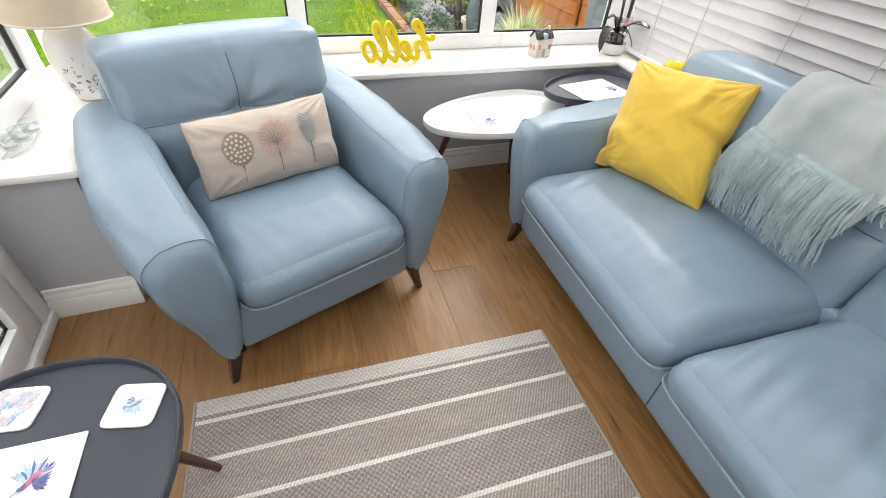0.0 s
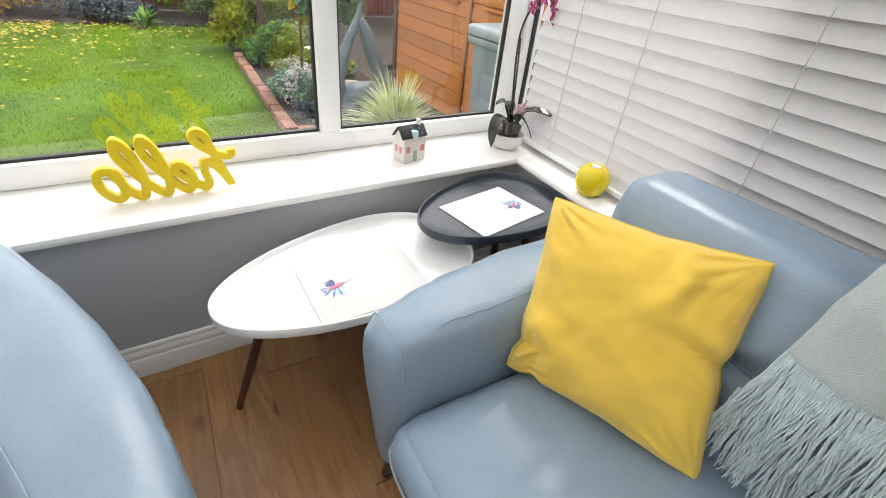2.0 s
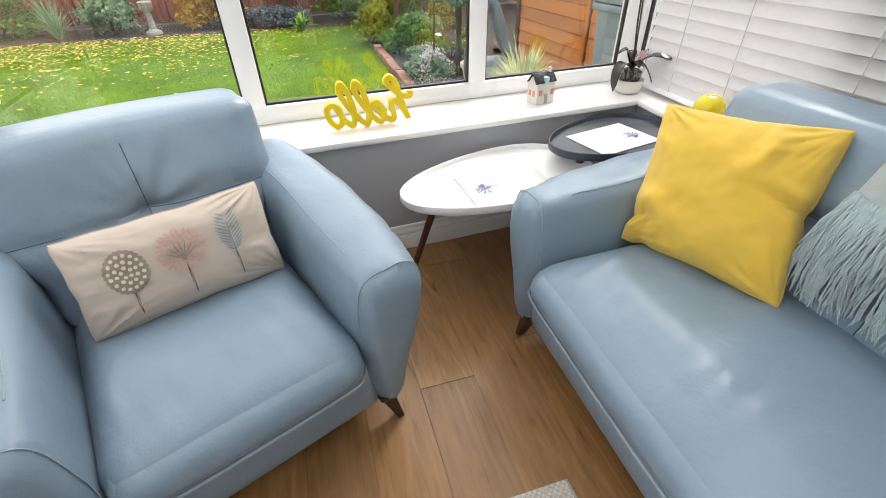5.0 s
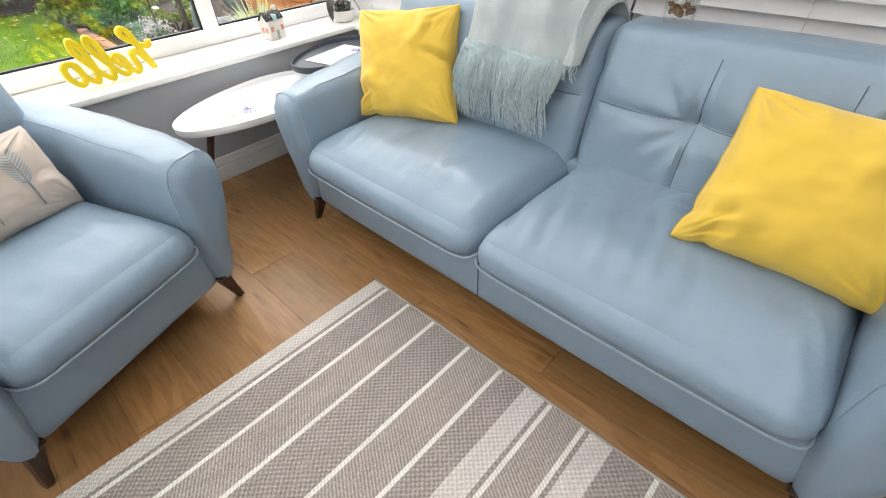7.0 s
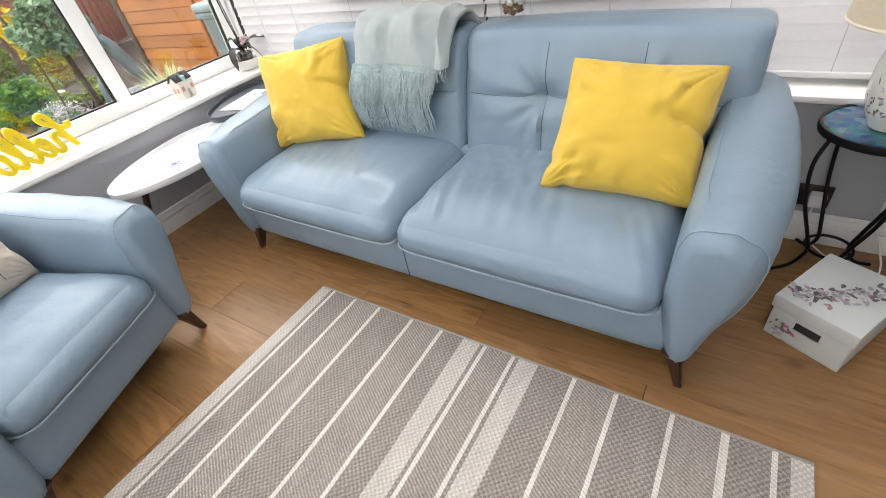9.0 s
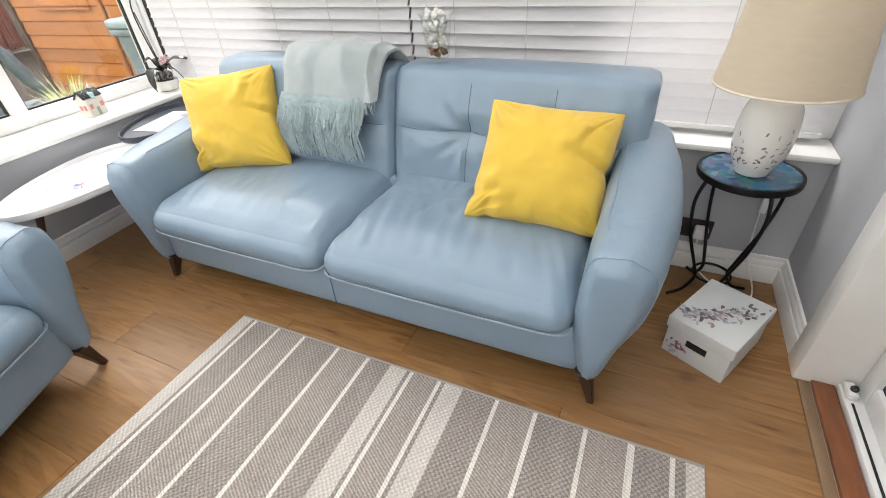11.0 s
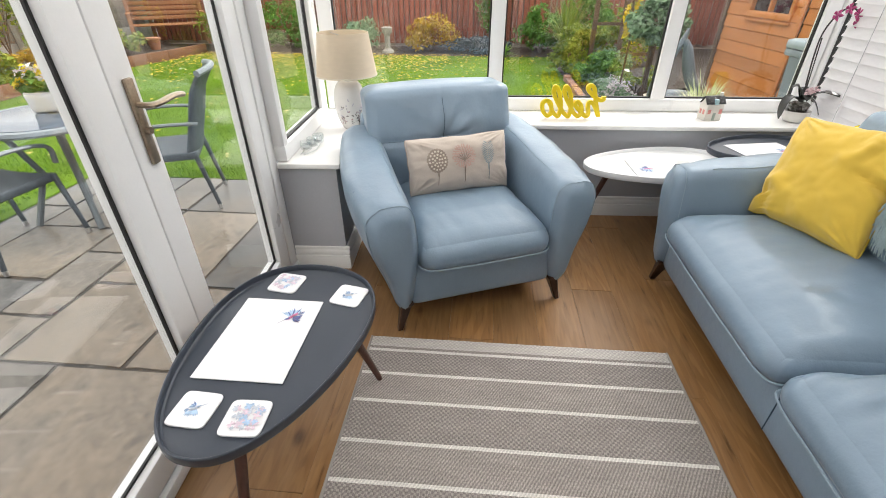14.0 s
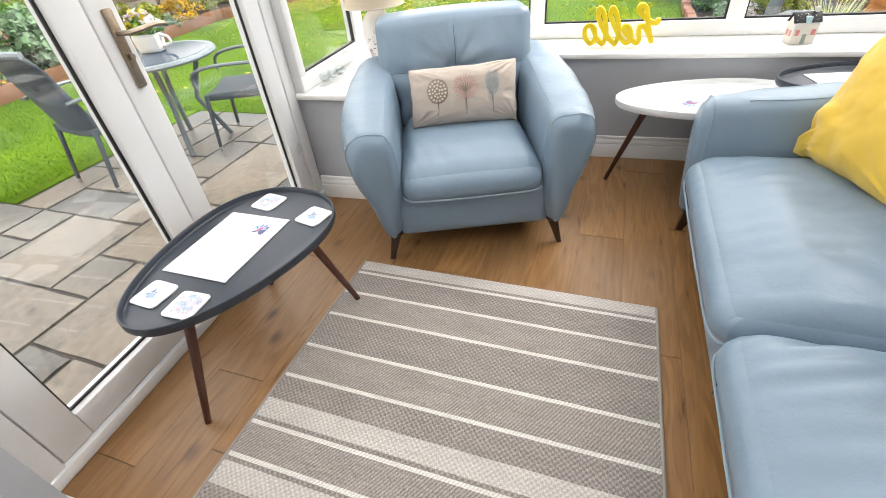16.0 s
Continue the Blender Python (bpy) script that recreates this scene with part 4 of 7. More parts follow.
placemat(-1.375, -0.465, 0.4205, 0.245, 0.33, 0, (0.050, 0.085), 0.10, 222, 1, M_PAPER)
for x, y, a, fl in ((-1.405, -0.212, -8, True), (-1.18, -0.262, -12, False), (-1.43, -0.722, -3, False), (-1.298, -0.735, 2, True)):
    coaster(x, y, 0.4205, a, fl, int(100 * (x + y)))
placemat(0.175, 0.885, 0.4405, 0.34, 0.27, 2, (-0.085, 0.0), 0.115, 5, 3, M_PAPERDIM)
placemat(0.70, 1.00, 0.5155, 0.31, 0.23, 12, (0.08, -0.02), 0.11, 185, 4, M_PAPER)


# ---- rug ----
def rug_mat():
    m = bpy.data.materials.new("woven_rug")
    m.use_nodes = True
    nt = m.node_tree
    b = nt.nodes["Principled BSDF"]
    tc, sp = nt.nodes.new("ShaderNodeTexCoord"), nt.nodes.new("ShaderNodeSeparateXYZ")
    nt.links.new(tc.outputs["Object"], sp.inputs[0])
    f = nt.nodes.new("ShaderNodeMath")
    f.operation = "MULTIPLY"
    f.inputs[1].default_value = -1 / RUG_L
    nt.links.new(sp.outputs[1], f.inputs[0])
    cream, grey, mid, white = (0.54, 0.503, 0.470), (0.300, 0.266, 0.246), (0.330, 0.293, 0.270), (0.67, 0.64, 0.60)
    bands = [(0.0, cream), (0.052, grey), (0.066, white), (0.078, grey), (0.186, white), (0.200, mid), (0.315, white), (0.329, grey), (0.475, white), (0.489, mid), (0.612, white), (0.626, grey),
             (0.718, cream), (0.785, grey), (0.797, white), (0.812, mid), (0.905, white), (0.920, grey), (0.932, cream), (0.998, grey), (1.112, white), (1.128, mid), (1.242, white), (1.258, grey),
             (1.40, white), (1.416, mid), (1.53, white), (1.546, grey), (1.645, white), (1.66, grey), (1.685, cream)]
    c = ramp(nt, f.outputs[0], [(p / RUG_L, col) for p, col in bands], True)
    kind = {grey: (1, 1, 1), mid: (0, 0, 0), cream: (1, 1, 1), white: (0, 0, 0)}
    checked = ramp(nt, f.outputs[0], [(p / RUG_L, kind[col]) for p, col in bands], True)
    plain = ramp(nt, f.outputs[0], [(p / RUG_L, (0.6, 0.6, 0.6) if col in (cream, white) else (1, 1, 1)) for p, col in bands], True)

    def wave(freq, axis, rot, wobble):
        w = nt.nodes.new("ShaderNodeTexWave")
        mp = nt.nodes.new("ShaderNodeMapping")
        mp.inputs["Rotation"].default_value = (0, 0, radians(rot))
        nt.links.new(tc.outputs["Object"], mp.inputs[0])
        nt.links.new(mp.outputs[0], w.inputs[0])
        w.bands_direction = axis
        w.inputs["Scale"].default_value = freq
        w.inputs["Distortion"].default_value = wobble
        w.inputs["Detail Scale"].default_value = 3
        return w.outputs["Fac"]

    def mult(a, b_):
        q = nt.nodes.new("ShaderNodeMath")
        q.operation = "MULTIPLY"
        nt.links.new(a, q.inputs[0])
        nt.links.new(b_, q.inputs[1])
        return q.outputs[0]

    # small checks in the grey bands, slanting twill in the paler ones, cross ribs everywhere
    ck = nt.nodes.new("ShaderNodeTexChecker")
    ck.inputs["Scale"].default_value = 118
    nt.links.new(tc.outputs["Object"], ck.inputs[0])
    twill = wave(34, "X", 32, 1.2)
    ribs = mult(wave(62, "X", 0, 0.4), wave(40, "Y", 0, 0.6))
    weave = mixcol(nt, checked, ramp(nt, twill, [(0.2, (0.72, 0.72, 0.72)), (0.8, (1.28, 1.28, 1.28))]), ramp(nt, ck.outputs["Fac"], [(0, (0.73, 0.73, 0.74)), (1, (1.27, 1.27, 1.27))]))
    weave = mixcol(nt, 0.72, ramp(nt, ribs, [(0.0, (0.82, 0.82, 0.82)), (0.6, (1.16, 1.16, 1.16))]), weave)
    weave = mixcol(nt, 1.0, weave, ramp(nt, noise_node(nt, 150, 2, (1.6, 0.8, 1)), [(0.32, (0.72, 0.72, 0.72)), (0.68, (1.26, 1.26, 1.26))]), "MULTIPLY")
    weave = mixcol(nt, plain, (1.0, 1.0, 1.0), weave)
    c = mixcol(nt, 1.0, c, weave, "MULTIPLY")
    c = mixcol(nt, 1.0, c, ramp(nt, noise_node(nt, 7, 3, (1, 3, 1)), [(0.3, (0.93, 0.93, 0.93)), (0.7, (1.06, 1.06, 1.06))]), "MULTIPLY")
    c = mixcol(nt, 1.0, c, ramp(nt, noise_node(nt, 60, 3, (0.25, 4, 1)), [(0.3, (0.92, 0.92, 0.92)), (0.7, (1.07, 1.07, 1.07))]), "MULTIPLY")
    nt.links.new(c, b.inputs["Base Color"])
    b.inputs["Roughness"].default_value = 0.95
    b.inputs["Specular IOR Level"].default_value = 0.2
    bumped(nt, b, [(ribs, 0.5, 0.002), (weave, 0.25, 0.0015)])
    return m


RUG_L, RUG_W = 1.735, 1.20
rug = thing("rug", "flat-woven striped rug in grey and cream on the oak floor", "rug", pose(0.0, 0.0, 0.0))
rb = bmesh.new()
nx, ny = 30, 44
grid = [[rb.verts.new((-RUG_W + RUG_W * i / nx, -RUG_L * j / ny, 0.007 + 0.0012 * noise.noise(Vector((i * 0.4, j * 0.4, 0))))) for i in range(nx + 1)] for j in range(ny + 1)]
for j in range(ny):
    for i in range(nx):
        rb.faces.new([grid[j][i], grid[j + 1][i], grid[j + 1][i + 1], grid[j][i + 1]])
r = bmesh.ops.extrude_face_region(rb, geom=list(rb.faces))
bmesh.ops.translate(rb, vec=(0, 0, -0.0055), verts=[v for v in r["geom"] if isinstance(v, bmesh.types.BMVert)])
bmesh.ops.recalc_face_normals(rb, faces=rb.faces)
part("weave", rb, rug_mat(), rug)
M_BIND = mat("rug_binding", (0.33, 0.30, 0.27), 0.95, var=0.15, fine=500, bump=0.4)
for x in (-RUG_W, 0.0):
    part("bound_edge", tube([(x, 0, 0.005), (x, -RUG_L, 0.005)], 0.0055, seg=8), M_BIND, rug, "grey bound edge")


# ---- oak boards of the floor ----
floor_ob = bpy.data.objects["floor"]


def plank_mesh(w, l):
    bm = box(-w / 2 + 0.0003, w / 2 - 0.0003, -l / 2 + 0.0009, l / 2 - 0.0009, -0.02, 0.0, bevel=0.0006, seg=1)
    return mesh_of("plank", bm, M_OAK)


rng = random.Random(11)
BW = 0.19
known = {-1: 0.41, 0: 1.05, 1: -0.722, -7: -0.67, -6: -0.92}
for i in range(-9, 7):
    x0 = -0.12 + BW * i
    y = known.get(i, rng.uniform(-1.6, 0.4))
    cuts = [y]
    while cuts[-1] < 1.3:
        cuts.append(cuts[-1] + rng.uniform(0.95, 1.7))
    while cuts[0] > -2.06:
        cuts.insert(0, cuts[0] - rng.uniform(0.95, 1.7))
    for a, b in zip(cuts, cuts[1:]):
        a, b = max(a, -2.06), min(b, 1.32)
        x1 = min(x0 + BW, 1.1)
        xs = max(x0, -1.72)
        if b - a < 0.03 or x1 - xs < 0.02:
            continue
        ob = new("plank", plank_mesh(x1 - xs, b - a))
        ob.location = ((xs + x1) / 2, (a + b) / 2, rng.uniform(-0.0006, 0.0))
        ob.parent = floor_ob


# ---- garden ----
G = -0.20


def island_mat(name, cols, rough=0.6, trans=0.25):
    m = bpy.data.materials.new(name)
    m.use_nodes = True
    nt = m.node_tree
    b = nt.nodes["Principled BSDF"]
    g = nt.nodes.new("ShaderNodeNewGeometry")
    n = len(cols)
    c = ramp(nt, g.outputs["Random Per Island"], [(i / max(1, n - 1), col) for i, col in enumerate(cols)])
    c = mixcol(nt, 1.0, c, ramp(nt, noise_node(nt, 3.0, 3), [(0.3, (0.75, 0.75, 0.75)), (0.7, (1.2, 1.2, 1.2))]), "MULTIPLY")
    nt.links.new(c, b.inputs["Base Color"])
    b.inputs["Roughness"].default_value = rough
    b.inputs["Specular IOR Level"].default_value = 0.2
    t, mx = nt.nodes.new("ShaderNodeBsdfTranslucent"), nt.nodes.new("ShaderNodeMixShader")
    nt.links.new(c, t.inputs[0])
    mx.inputs[0].default_value = trans
    nt.links.new(b.outputs[0], mx.inputs[1])
    nt.links.new(t.outputs[0], mx.inputs[2])
    nt.links.new(mx.outputs[0], nt.nodes["Material Output"].inputs[0])
    return m


M_GRASS = island_mat("lawn_grass", [(0.070, 0.165, 0.006), (0.100, 0.205, 0.007), (0.150, 0.255, 0.012), (0.085, 0.185, 0.007)], 0.7, 0.5)
M_TURF = mat("turf_base", (0.072, 0.150, 0.006), 0.95, spec=0.1, var=0.30, scale=1.6, fine=90, bump=0.8, dist=0.02, col2=(0.112, 0.190, 0.010))
M_SOIL = mat("dark_soil", (0.055, 0.038, 0.026), 0.95, var=0.35, scale=6, fine=60, bump=0.9, dist=0.03)
M_JOINT = mat("wet_mortar_joint", (0.05, 0.045, 0.04), 0.8, var=0.2, bump=0.4, dist=0.01)
M_BEDWOOD = mat("stained_sleeper", (0.17, 0.075, 0.035), 0.6, var=0.25, scale=5, stretch=(1, 1, 5), bump=0.3, dist=0.004)
M_FENCEGREY = mat("weathered_fence_wood", (0.200, 0.172, 0.138), 0.85, var=0.3, scale=4, fine=50, stretch=(4, 4, 0.7), bump=0.3, dist=0.004, rand=0.15)
M_FENCERED = mat("red_stained_fence_wood", (0.28, 0.085, 0.050), 0.75, var=0.3, scale=5, fine=50, stretch=(4, 4, 0.6), bump=0.3, dist=0.004, rand=0.2)
M_CONCRETE = mat("concrete_gravel_board", (0.29, 0.28, 0.25), 0.9, var=0.25, scale=5, bump=0.4, dist=0.006)
M_SHED = mat("orange_stained_cladding", (0.56, 0.205, 0.045), 0.45, var=0.16, scale=3, fine=40, stretch=(4, 0.6, 4), bump=0.2, dist=0.003, rand=0.12)
M_SHEDDARK = mat("dark_shed_glazing", (0.03, 0.032, 0.035), 0.08, var=0.2)
M_BIN = mat("grey_blue_bin_plastic", (0.22, 0.27, 0.30), 0.45, var=0.08, bump=0.1)
M_SCULPT = mat("slate_grey_resin", (0.15, 0.18, 0.21), 0.38, var=0.3, scale=10, bump=0.3, dist=0.006)
M_WICKER = mat("grey_synthetic_wicker", (0.055, 0.066, 0.078), 0.55, var=0.2, scale=60, fine=260, bump=0.7, dist=0.004)
M_ALU = mat("grey_tubular_frame", (0.13, 0.145, 0.155), 0.4, var=0.1)
M_PALEWICKER = mat("pale_grey_wicker", (0.20, 0.23, 0.25), 0.5, var=0.2, scale=60, fine=260, bump=0.6, dist=0.003)
M_TABLEGLASS = mat("dark_tempered_glass", (0.025, 0.045, 0.075), 0.10, var=0.1, bump=0.0, spec=0.22)
M_TEAK = mat("orange_brown_teak", (0.30, 0.13, 0.05), 0.6, var=0.2, scale=6, stretch=(1, 6, 6), bump=0.2)
M_TERRA = mat("terracotta", (0.36, 0.17, 0.10), 0.8, var=0.15)
M_BRICK = mat("red_brick", (0.27, 0.13, 0.085), 0.85, var=0.25, scale=14, bump=0.4, dist=0.004, rand=0.2)
M_BARK = mat("bark", (0.10, 0.07, 0.045), 0.9, var=0.3, scale=20, bump=0.6, dist=0.006)
M_TRELLIS = mat("dark_trellis_wood", (0.115, 0.07, 0.04), 0.8, var=0.3, scale=8, stretch=(4, 4, 0.7), bump=0.3)


def slab_mat():
    m = mat("sandstone_paving", (0.135, 0.124, 0.110), 0.38, var=0.25, scale=2.6, fine=22, bump=0.35, dist=0.006, rand=0.28, col2=(0.205, 0.184, 0.160))
    nt = m.node_tree
    b = nt.nodes["Principled BSDF"]
    base = b.inputs["Base Color"].links[0].from_socket
    oi = nt.nodes.new("ShaderNodeObjectInfo")
    hue = ramp(nt, oi.outputs["Random"], [(0.0, (0.74, 0.82, 0.92)), (0.35, (0.92, 0.93, 0.93)), (0.7, (1.0, 0.92, 0.82)), (1.0, (0.80, 0.83, 0.86))])
    c = mixcol(nt, 1.0, base, hue, "MULTIPLY")
    c = mixcol(nt, ramp(nt, noise_node(nt, 1.7, 5), [(0.5, (0, 0, 0)), (0.72, (0.6, 0.6, 0.6))]), c, (0.155, 0.119, 0.083))
    c = mixcol(nt, ramp(nt, noise_node(nt, 9, 6), [(0.52, (0, 0, 0)), (0.70, (0.55, 0.55, 0.55))]), c, (0.052, 0.050, 0.046))
    nt.links.new(c, b.inputs["Base Color"])
    return m


M_SLAB = slab_mat()


def sheet(name, pts, z, material, label, category):
    bm = bmesh.new()
    bm.faces.new([bm.verts.new((x, y, z)) for x, y in pts])
    bmesh.ops.recalc_face_normals(bm, faces=bm.faces)
    return structure(name, bm, material, label, category)


ground = sheet("ground", [(-300, -300), (300, -300), (300, 300), (-300, 300)], G - 0.06, M_SOIL, "dark bare garden ground", "ground")
lawn_a = box(-7.3, -4.20, 0.235, 2.05, G - 0.05, G, bevel=0.01)
bm_box(lawn_a, -7.9, 0.60, 2.05, 9.0, G - 0.05, G, bevel=0.01)
structure("lawn", lawn_a, M_TURF, "bright green mown lawn", "lawn")


def in_lawn(x, y):
    return (-7.3 < x < -4.19 and 0.23 < y < 2.05) or (-7.9 < x < 0.6 and 2.05 <= y < 9.0)


def blades(name, label, n, rng, where, h0, h1, w, z, material, category):
    verts, faces = [], []
    k = 0
    while k < n:
        x, y = where(rng)
        if not in_lawn(x, y):
            continue
        a, h = rng.uniform(0, 2 * math.pi), rng.uniform(h0, h1)
        lean, la = rng.uniform(0, 0.6) * h, rng.uniform(0, 2 * math.pi)
        dx, dy = math.cos(a) * w, math.sin(a) * w
        i = len(verts)
        verts += [(x - dx, y - dy, z), (x + dx, y + dy, z), (x + math.cos(la) * lean, y + math.sin(la) * lean, z + h)]
        faces.append((i, i + 1, i + 2))
        k += 1
    me = bpy.data.meshes.new(name)
    me.from_pydata(verts, [], faces)
    me.materials.append(material)
    return tagged(new(name, me), label, category, kind="stuff")


blades("grass", "short green lawn grass", 85000, random.Random(5), lambda r: ((r.uniform(-7.3, -4.27), r.uniform(0.2, 2.02)) if r.random() < 0.16 else (r.uniform(-7.9, 0.6), 2.02 + 7 * r.random() ** 1.35)), 0.010, 0.030, 0.0045, G - 0.003, M_GRASS, "grass")

M_FALLEN = island_mat("fallen_yellow_leaves", [(0.55, 0.40, 0.03), (0.66, 0.52, 0.06), (0.42, 0.24, 0.03), (0.6, 0.54, 0.2)], 0.7, 0.1)
lv, lf = [], []
rng = random.Random(8)
while len(lf) < 3200:
    x, y = rng.uniform(-7.5, 0.4), 9.0 - abs(rng.gauss(0, 1.3))
    if rng.random() < 0.08:
        y = rng.uniform(2.2, 9)
    if not in_lawn(x, y) or (x > -1.5 and rng.random() < 0.7):
        continue
    s, a = rng.uniform(0.018, 0.038), rng.uniform(0, 6.3)
    i = len(lv)
    for da, f in ((0, 1.0), (1.6, 0.6), (3.14, 1.0), (4.7, 0.6)):
        lv.append((x + s * f * math.cos(a + da), y + s * f * math.sin(a + da), G + 0.028 + rng.uniform(0, 0.012)))
    lf.append((i, i + 1, i + 2, i + 3))
me = bpy.data.meshes.new("fallen_leaves")
me.from_pydata(lv, [], lf)
me.materials.append(M_FALLEN)
tagged(new("fallen_leaves", me), "yellow autumn leaves fallen on the lawn", "leaves", kind="stuff")

# patio
patio = box(-4.26, -1.74, -4.5, 2.02, G - 0.05, G - 0.012)
bm_box(patio, -10.0, -4.26, -4.5, 0.255, G - 0.05, G - 0.012)
patio = structure("pavement", patio, M_JOINT, "riven sandstone patio paving, damp", "patio")
structure("house_step", box(-1.78, -1.62, -1.2, 0.5, G - 0.05, -0.02), M_CONCRETE, "concrete ledge below the door", "ledge")


def slab_mesh(w, d, seedv):
    bm = bmesh.new()
    n = 5
    g, r = 0.008, random.Random(seedv)
    jag = [[r.uniform(-0.004, 0.004) for _ in range(n + 1)] for _ in range(4)]

    def P(i, j, z, inset):
        u, v = i / n, j / n
        x, y = -w / 2 + g + inset + (w - 2 * g - 2 * inset) * u, -d / 2 + g + inset + (d - 2 * g - 2 * inset) * v
        if i in (0, n):
            x += jag[0 if i == 0 else 1][j]
        if j in (0, n):
            y += jag[2 if j == 0 else 3][i]
        return (x, y, z)

    top = [[bm.verts.new(P(i, j, r.uniform(-0.0025, 0.002) - (0.004 if i in (0, n) or j in (0, n) else 0), 0.003)) for i in range(n + 1)] for j in range(n + 1)]
    for j in range(n):
        for i in range(n):
            bm.faces.new([top[j][i], top[j][i + 1], top[j + 1][i + 1], top[j + 1][i]])
    edge = [top[0][i] for i in range(n)] + [top[j][n] for j in range(n)] + [top[n][n - i] for i in range(n)] + [top[n - j][0] for j in range(n)]
    low = [bm.verts.new((v.co.x * 1.004, v.co.y * 1.004, -0.03)) for v in edge]
    for k in range(len(edge)):
        k2 = (k + 1) % len(edge)
        bm.faces.new([edge[k2], edge[k], low[k], low[k2]])
    return mesh_of("slab", bm, M_SLAB)


slab_cache = {}
used = set()
rng = random.Random(21)
CELL = 0.305


def lay_slab(i, j, w, d):
    used.update((i + a, j + b) for a in range(w) for b in range(d))
    key = (w, d, rng.randrange(3))
    if key not in slab_cache:
        slab_cache[key] = slab_mesh(w * CELL, d * CELL, w * 13 + d * 7 + key[2])
    ob = new("slab", slab_cache[key])
    ob.location = (-1.737 + CELL * (i + w / 2 - 1), -0.69 + CELL * (j + d / 2), G + rng.uniform(-0.004, 0.003))
    ob.parent = patio


# the bond seen through the doors
for i, j, w, d in ((-2, 0, 3, 2), (-2, -1, 1, 1), (-1, -2, 2, 2), (-5, -1, 3, 2), (-3, 1, 1, 1), (-5, 1, 2, 2), (-3, 2, 2, 2), (-7, 0, 2, 2), (-6, 2, 1, 1), (-8, 2, 2, 1), (-6, 3, 2, 1)):
    lay_slab(i, j, w, d)
for j in range(-12, 9):
    for i in range(-24, 1):
        if (i, j) in used:
            continue
        opts = [(2, 1), (2, 2), (3, 2), (3, 2), (2, 3), (2, 2), (1, 2)]
        rng.shuffle(opts)
        opts.sort(key=lambda o: -(rng.random() < 0.85))
        for w, d in opts + [(1, 1)]:
            cells = [(i + a, j + b) for a in range(w) for b in range(d)]
            if all(c not in used and c[0] <= 0 and ((c[1] <= 8 and c[0] >= -7) or (c[0] < -7 and c[1] < 3)) for c in cells):
                lay_slab(i, j, w, d)
                break



# plants
def leaf_cloud(n, rng, size, radii, clumps, flat=0.35, long=1.7):
    """Many small folded leaves gathered in clumps round the origin."""
    verts, faces = [], []
    cs = []
    for _ in range(clumps):
        a, t = rng.uniform(0, 2 * math.pi), rng.uniform(-0.55, 1.0)
        r = math.sqrt(max(0, 1 - t * t)) * rng.uniform(0.45, 1.0)
        cs.append((r * math.cos(a) * radii[0], r * math.sin(a) * radii[1], t * radii[2] * rng.uniform(0.6, 1.0), rng.uniform(0.22, 0.42)))
    for k in range(n):
        cx, cy, cz, cr = cs[k % clumps]
        d = Vector((rng.gauss(0, 1), rng.gauss(0, 1), rng.gauss(0, 1))).normalized() * cr * rng.uniform(0.55, 1.0)
        p = Vector((cx + d.x * radii[0], cy + d.y * radii[1], cz + d.z * radii[2]))
        nrm = (d + Vector((rng.gauss(0, flat), rng.gauss(0, flat), 0.5 + rng.gauss(0, flat)))).normalized()
        t1 = nrm.cross(Vector((rng.gauss(0, 1), rng.gauss(0, 1), rng.gauss(0, 1)))).normalized()
        t2 = nrm.cross(t1)
        s = size * rng.uniform(0.6, 1.25)
        i = len(verts)
        verts += [p - t1 * s * long * 0.5, p + t2 * s * 0.45 + nrm * s * 0.12, p + t1 * s * long * 0.5 - nrm * s * 0.15, p - t2 * s * 0.45 + nrm * s * 0.12]
        faces += [(i, i + 1, i + 2), (i, i + 2, i + 3)]
    return verts, faces


def raw_part(name, verts, faces, material, parent, label=""):
    me = bpy.data.meshes.new(name)
    me.from_pydata([tuple(v) for v in verts], [], faces)
    me.materials.append(material)
    ob = new(name, me)
    ob.parent = parent
    ob["kind"] = "stuff"
    if label:
        ob["label"] = label
    return ob


def shrub(label, x, y, radii, n, size, material, seedv, z=G, long=1.7, clumps=26, flowers=None, name="shrub"):
    t = thing(name, label, name, pose(x, y, z))
    r = random.Random(seedv)
    v, f = leaf_cloud(n, r, size, radii, clumps, long=long)
    v = [Vector((p.x, p.y, max(0.01, p.z + radii[2] * 0.75))) for p in v]
    raw_part("foliage", v, f, material, t)
    for k in range(7):
        a = 2 * math.pi * k / 7 + r.uniform(-0.3, 0.3)
        e = Vector((math.cos(a) * radii[0] * 0.6, math.sin(a) * radii[1] * 0.6, radii[2] * r.uniform(0.9, 1.4)))
        part("stem", tube([(0, 0, -0.02), (e.x * 0.4, e.y * 0.4, e.z * 0.5), tuple(e)], 0.008, seg=5, taper=[1, 0.8, 0.4]), M_BARK, t)
    if flowers:
        fm, fn, fs = flowers
        v, f = leaf_cloud(fn, r, fs, tuple(q * 1.06 for q in radii), clumps, 0.6, 1.2)
        v = [Vector((p.x, p.y, max(0.02, p.z + radii[2] * 0.8))) for p in v]
        raw_part("blossom", v, f, fm, t)
    return t


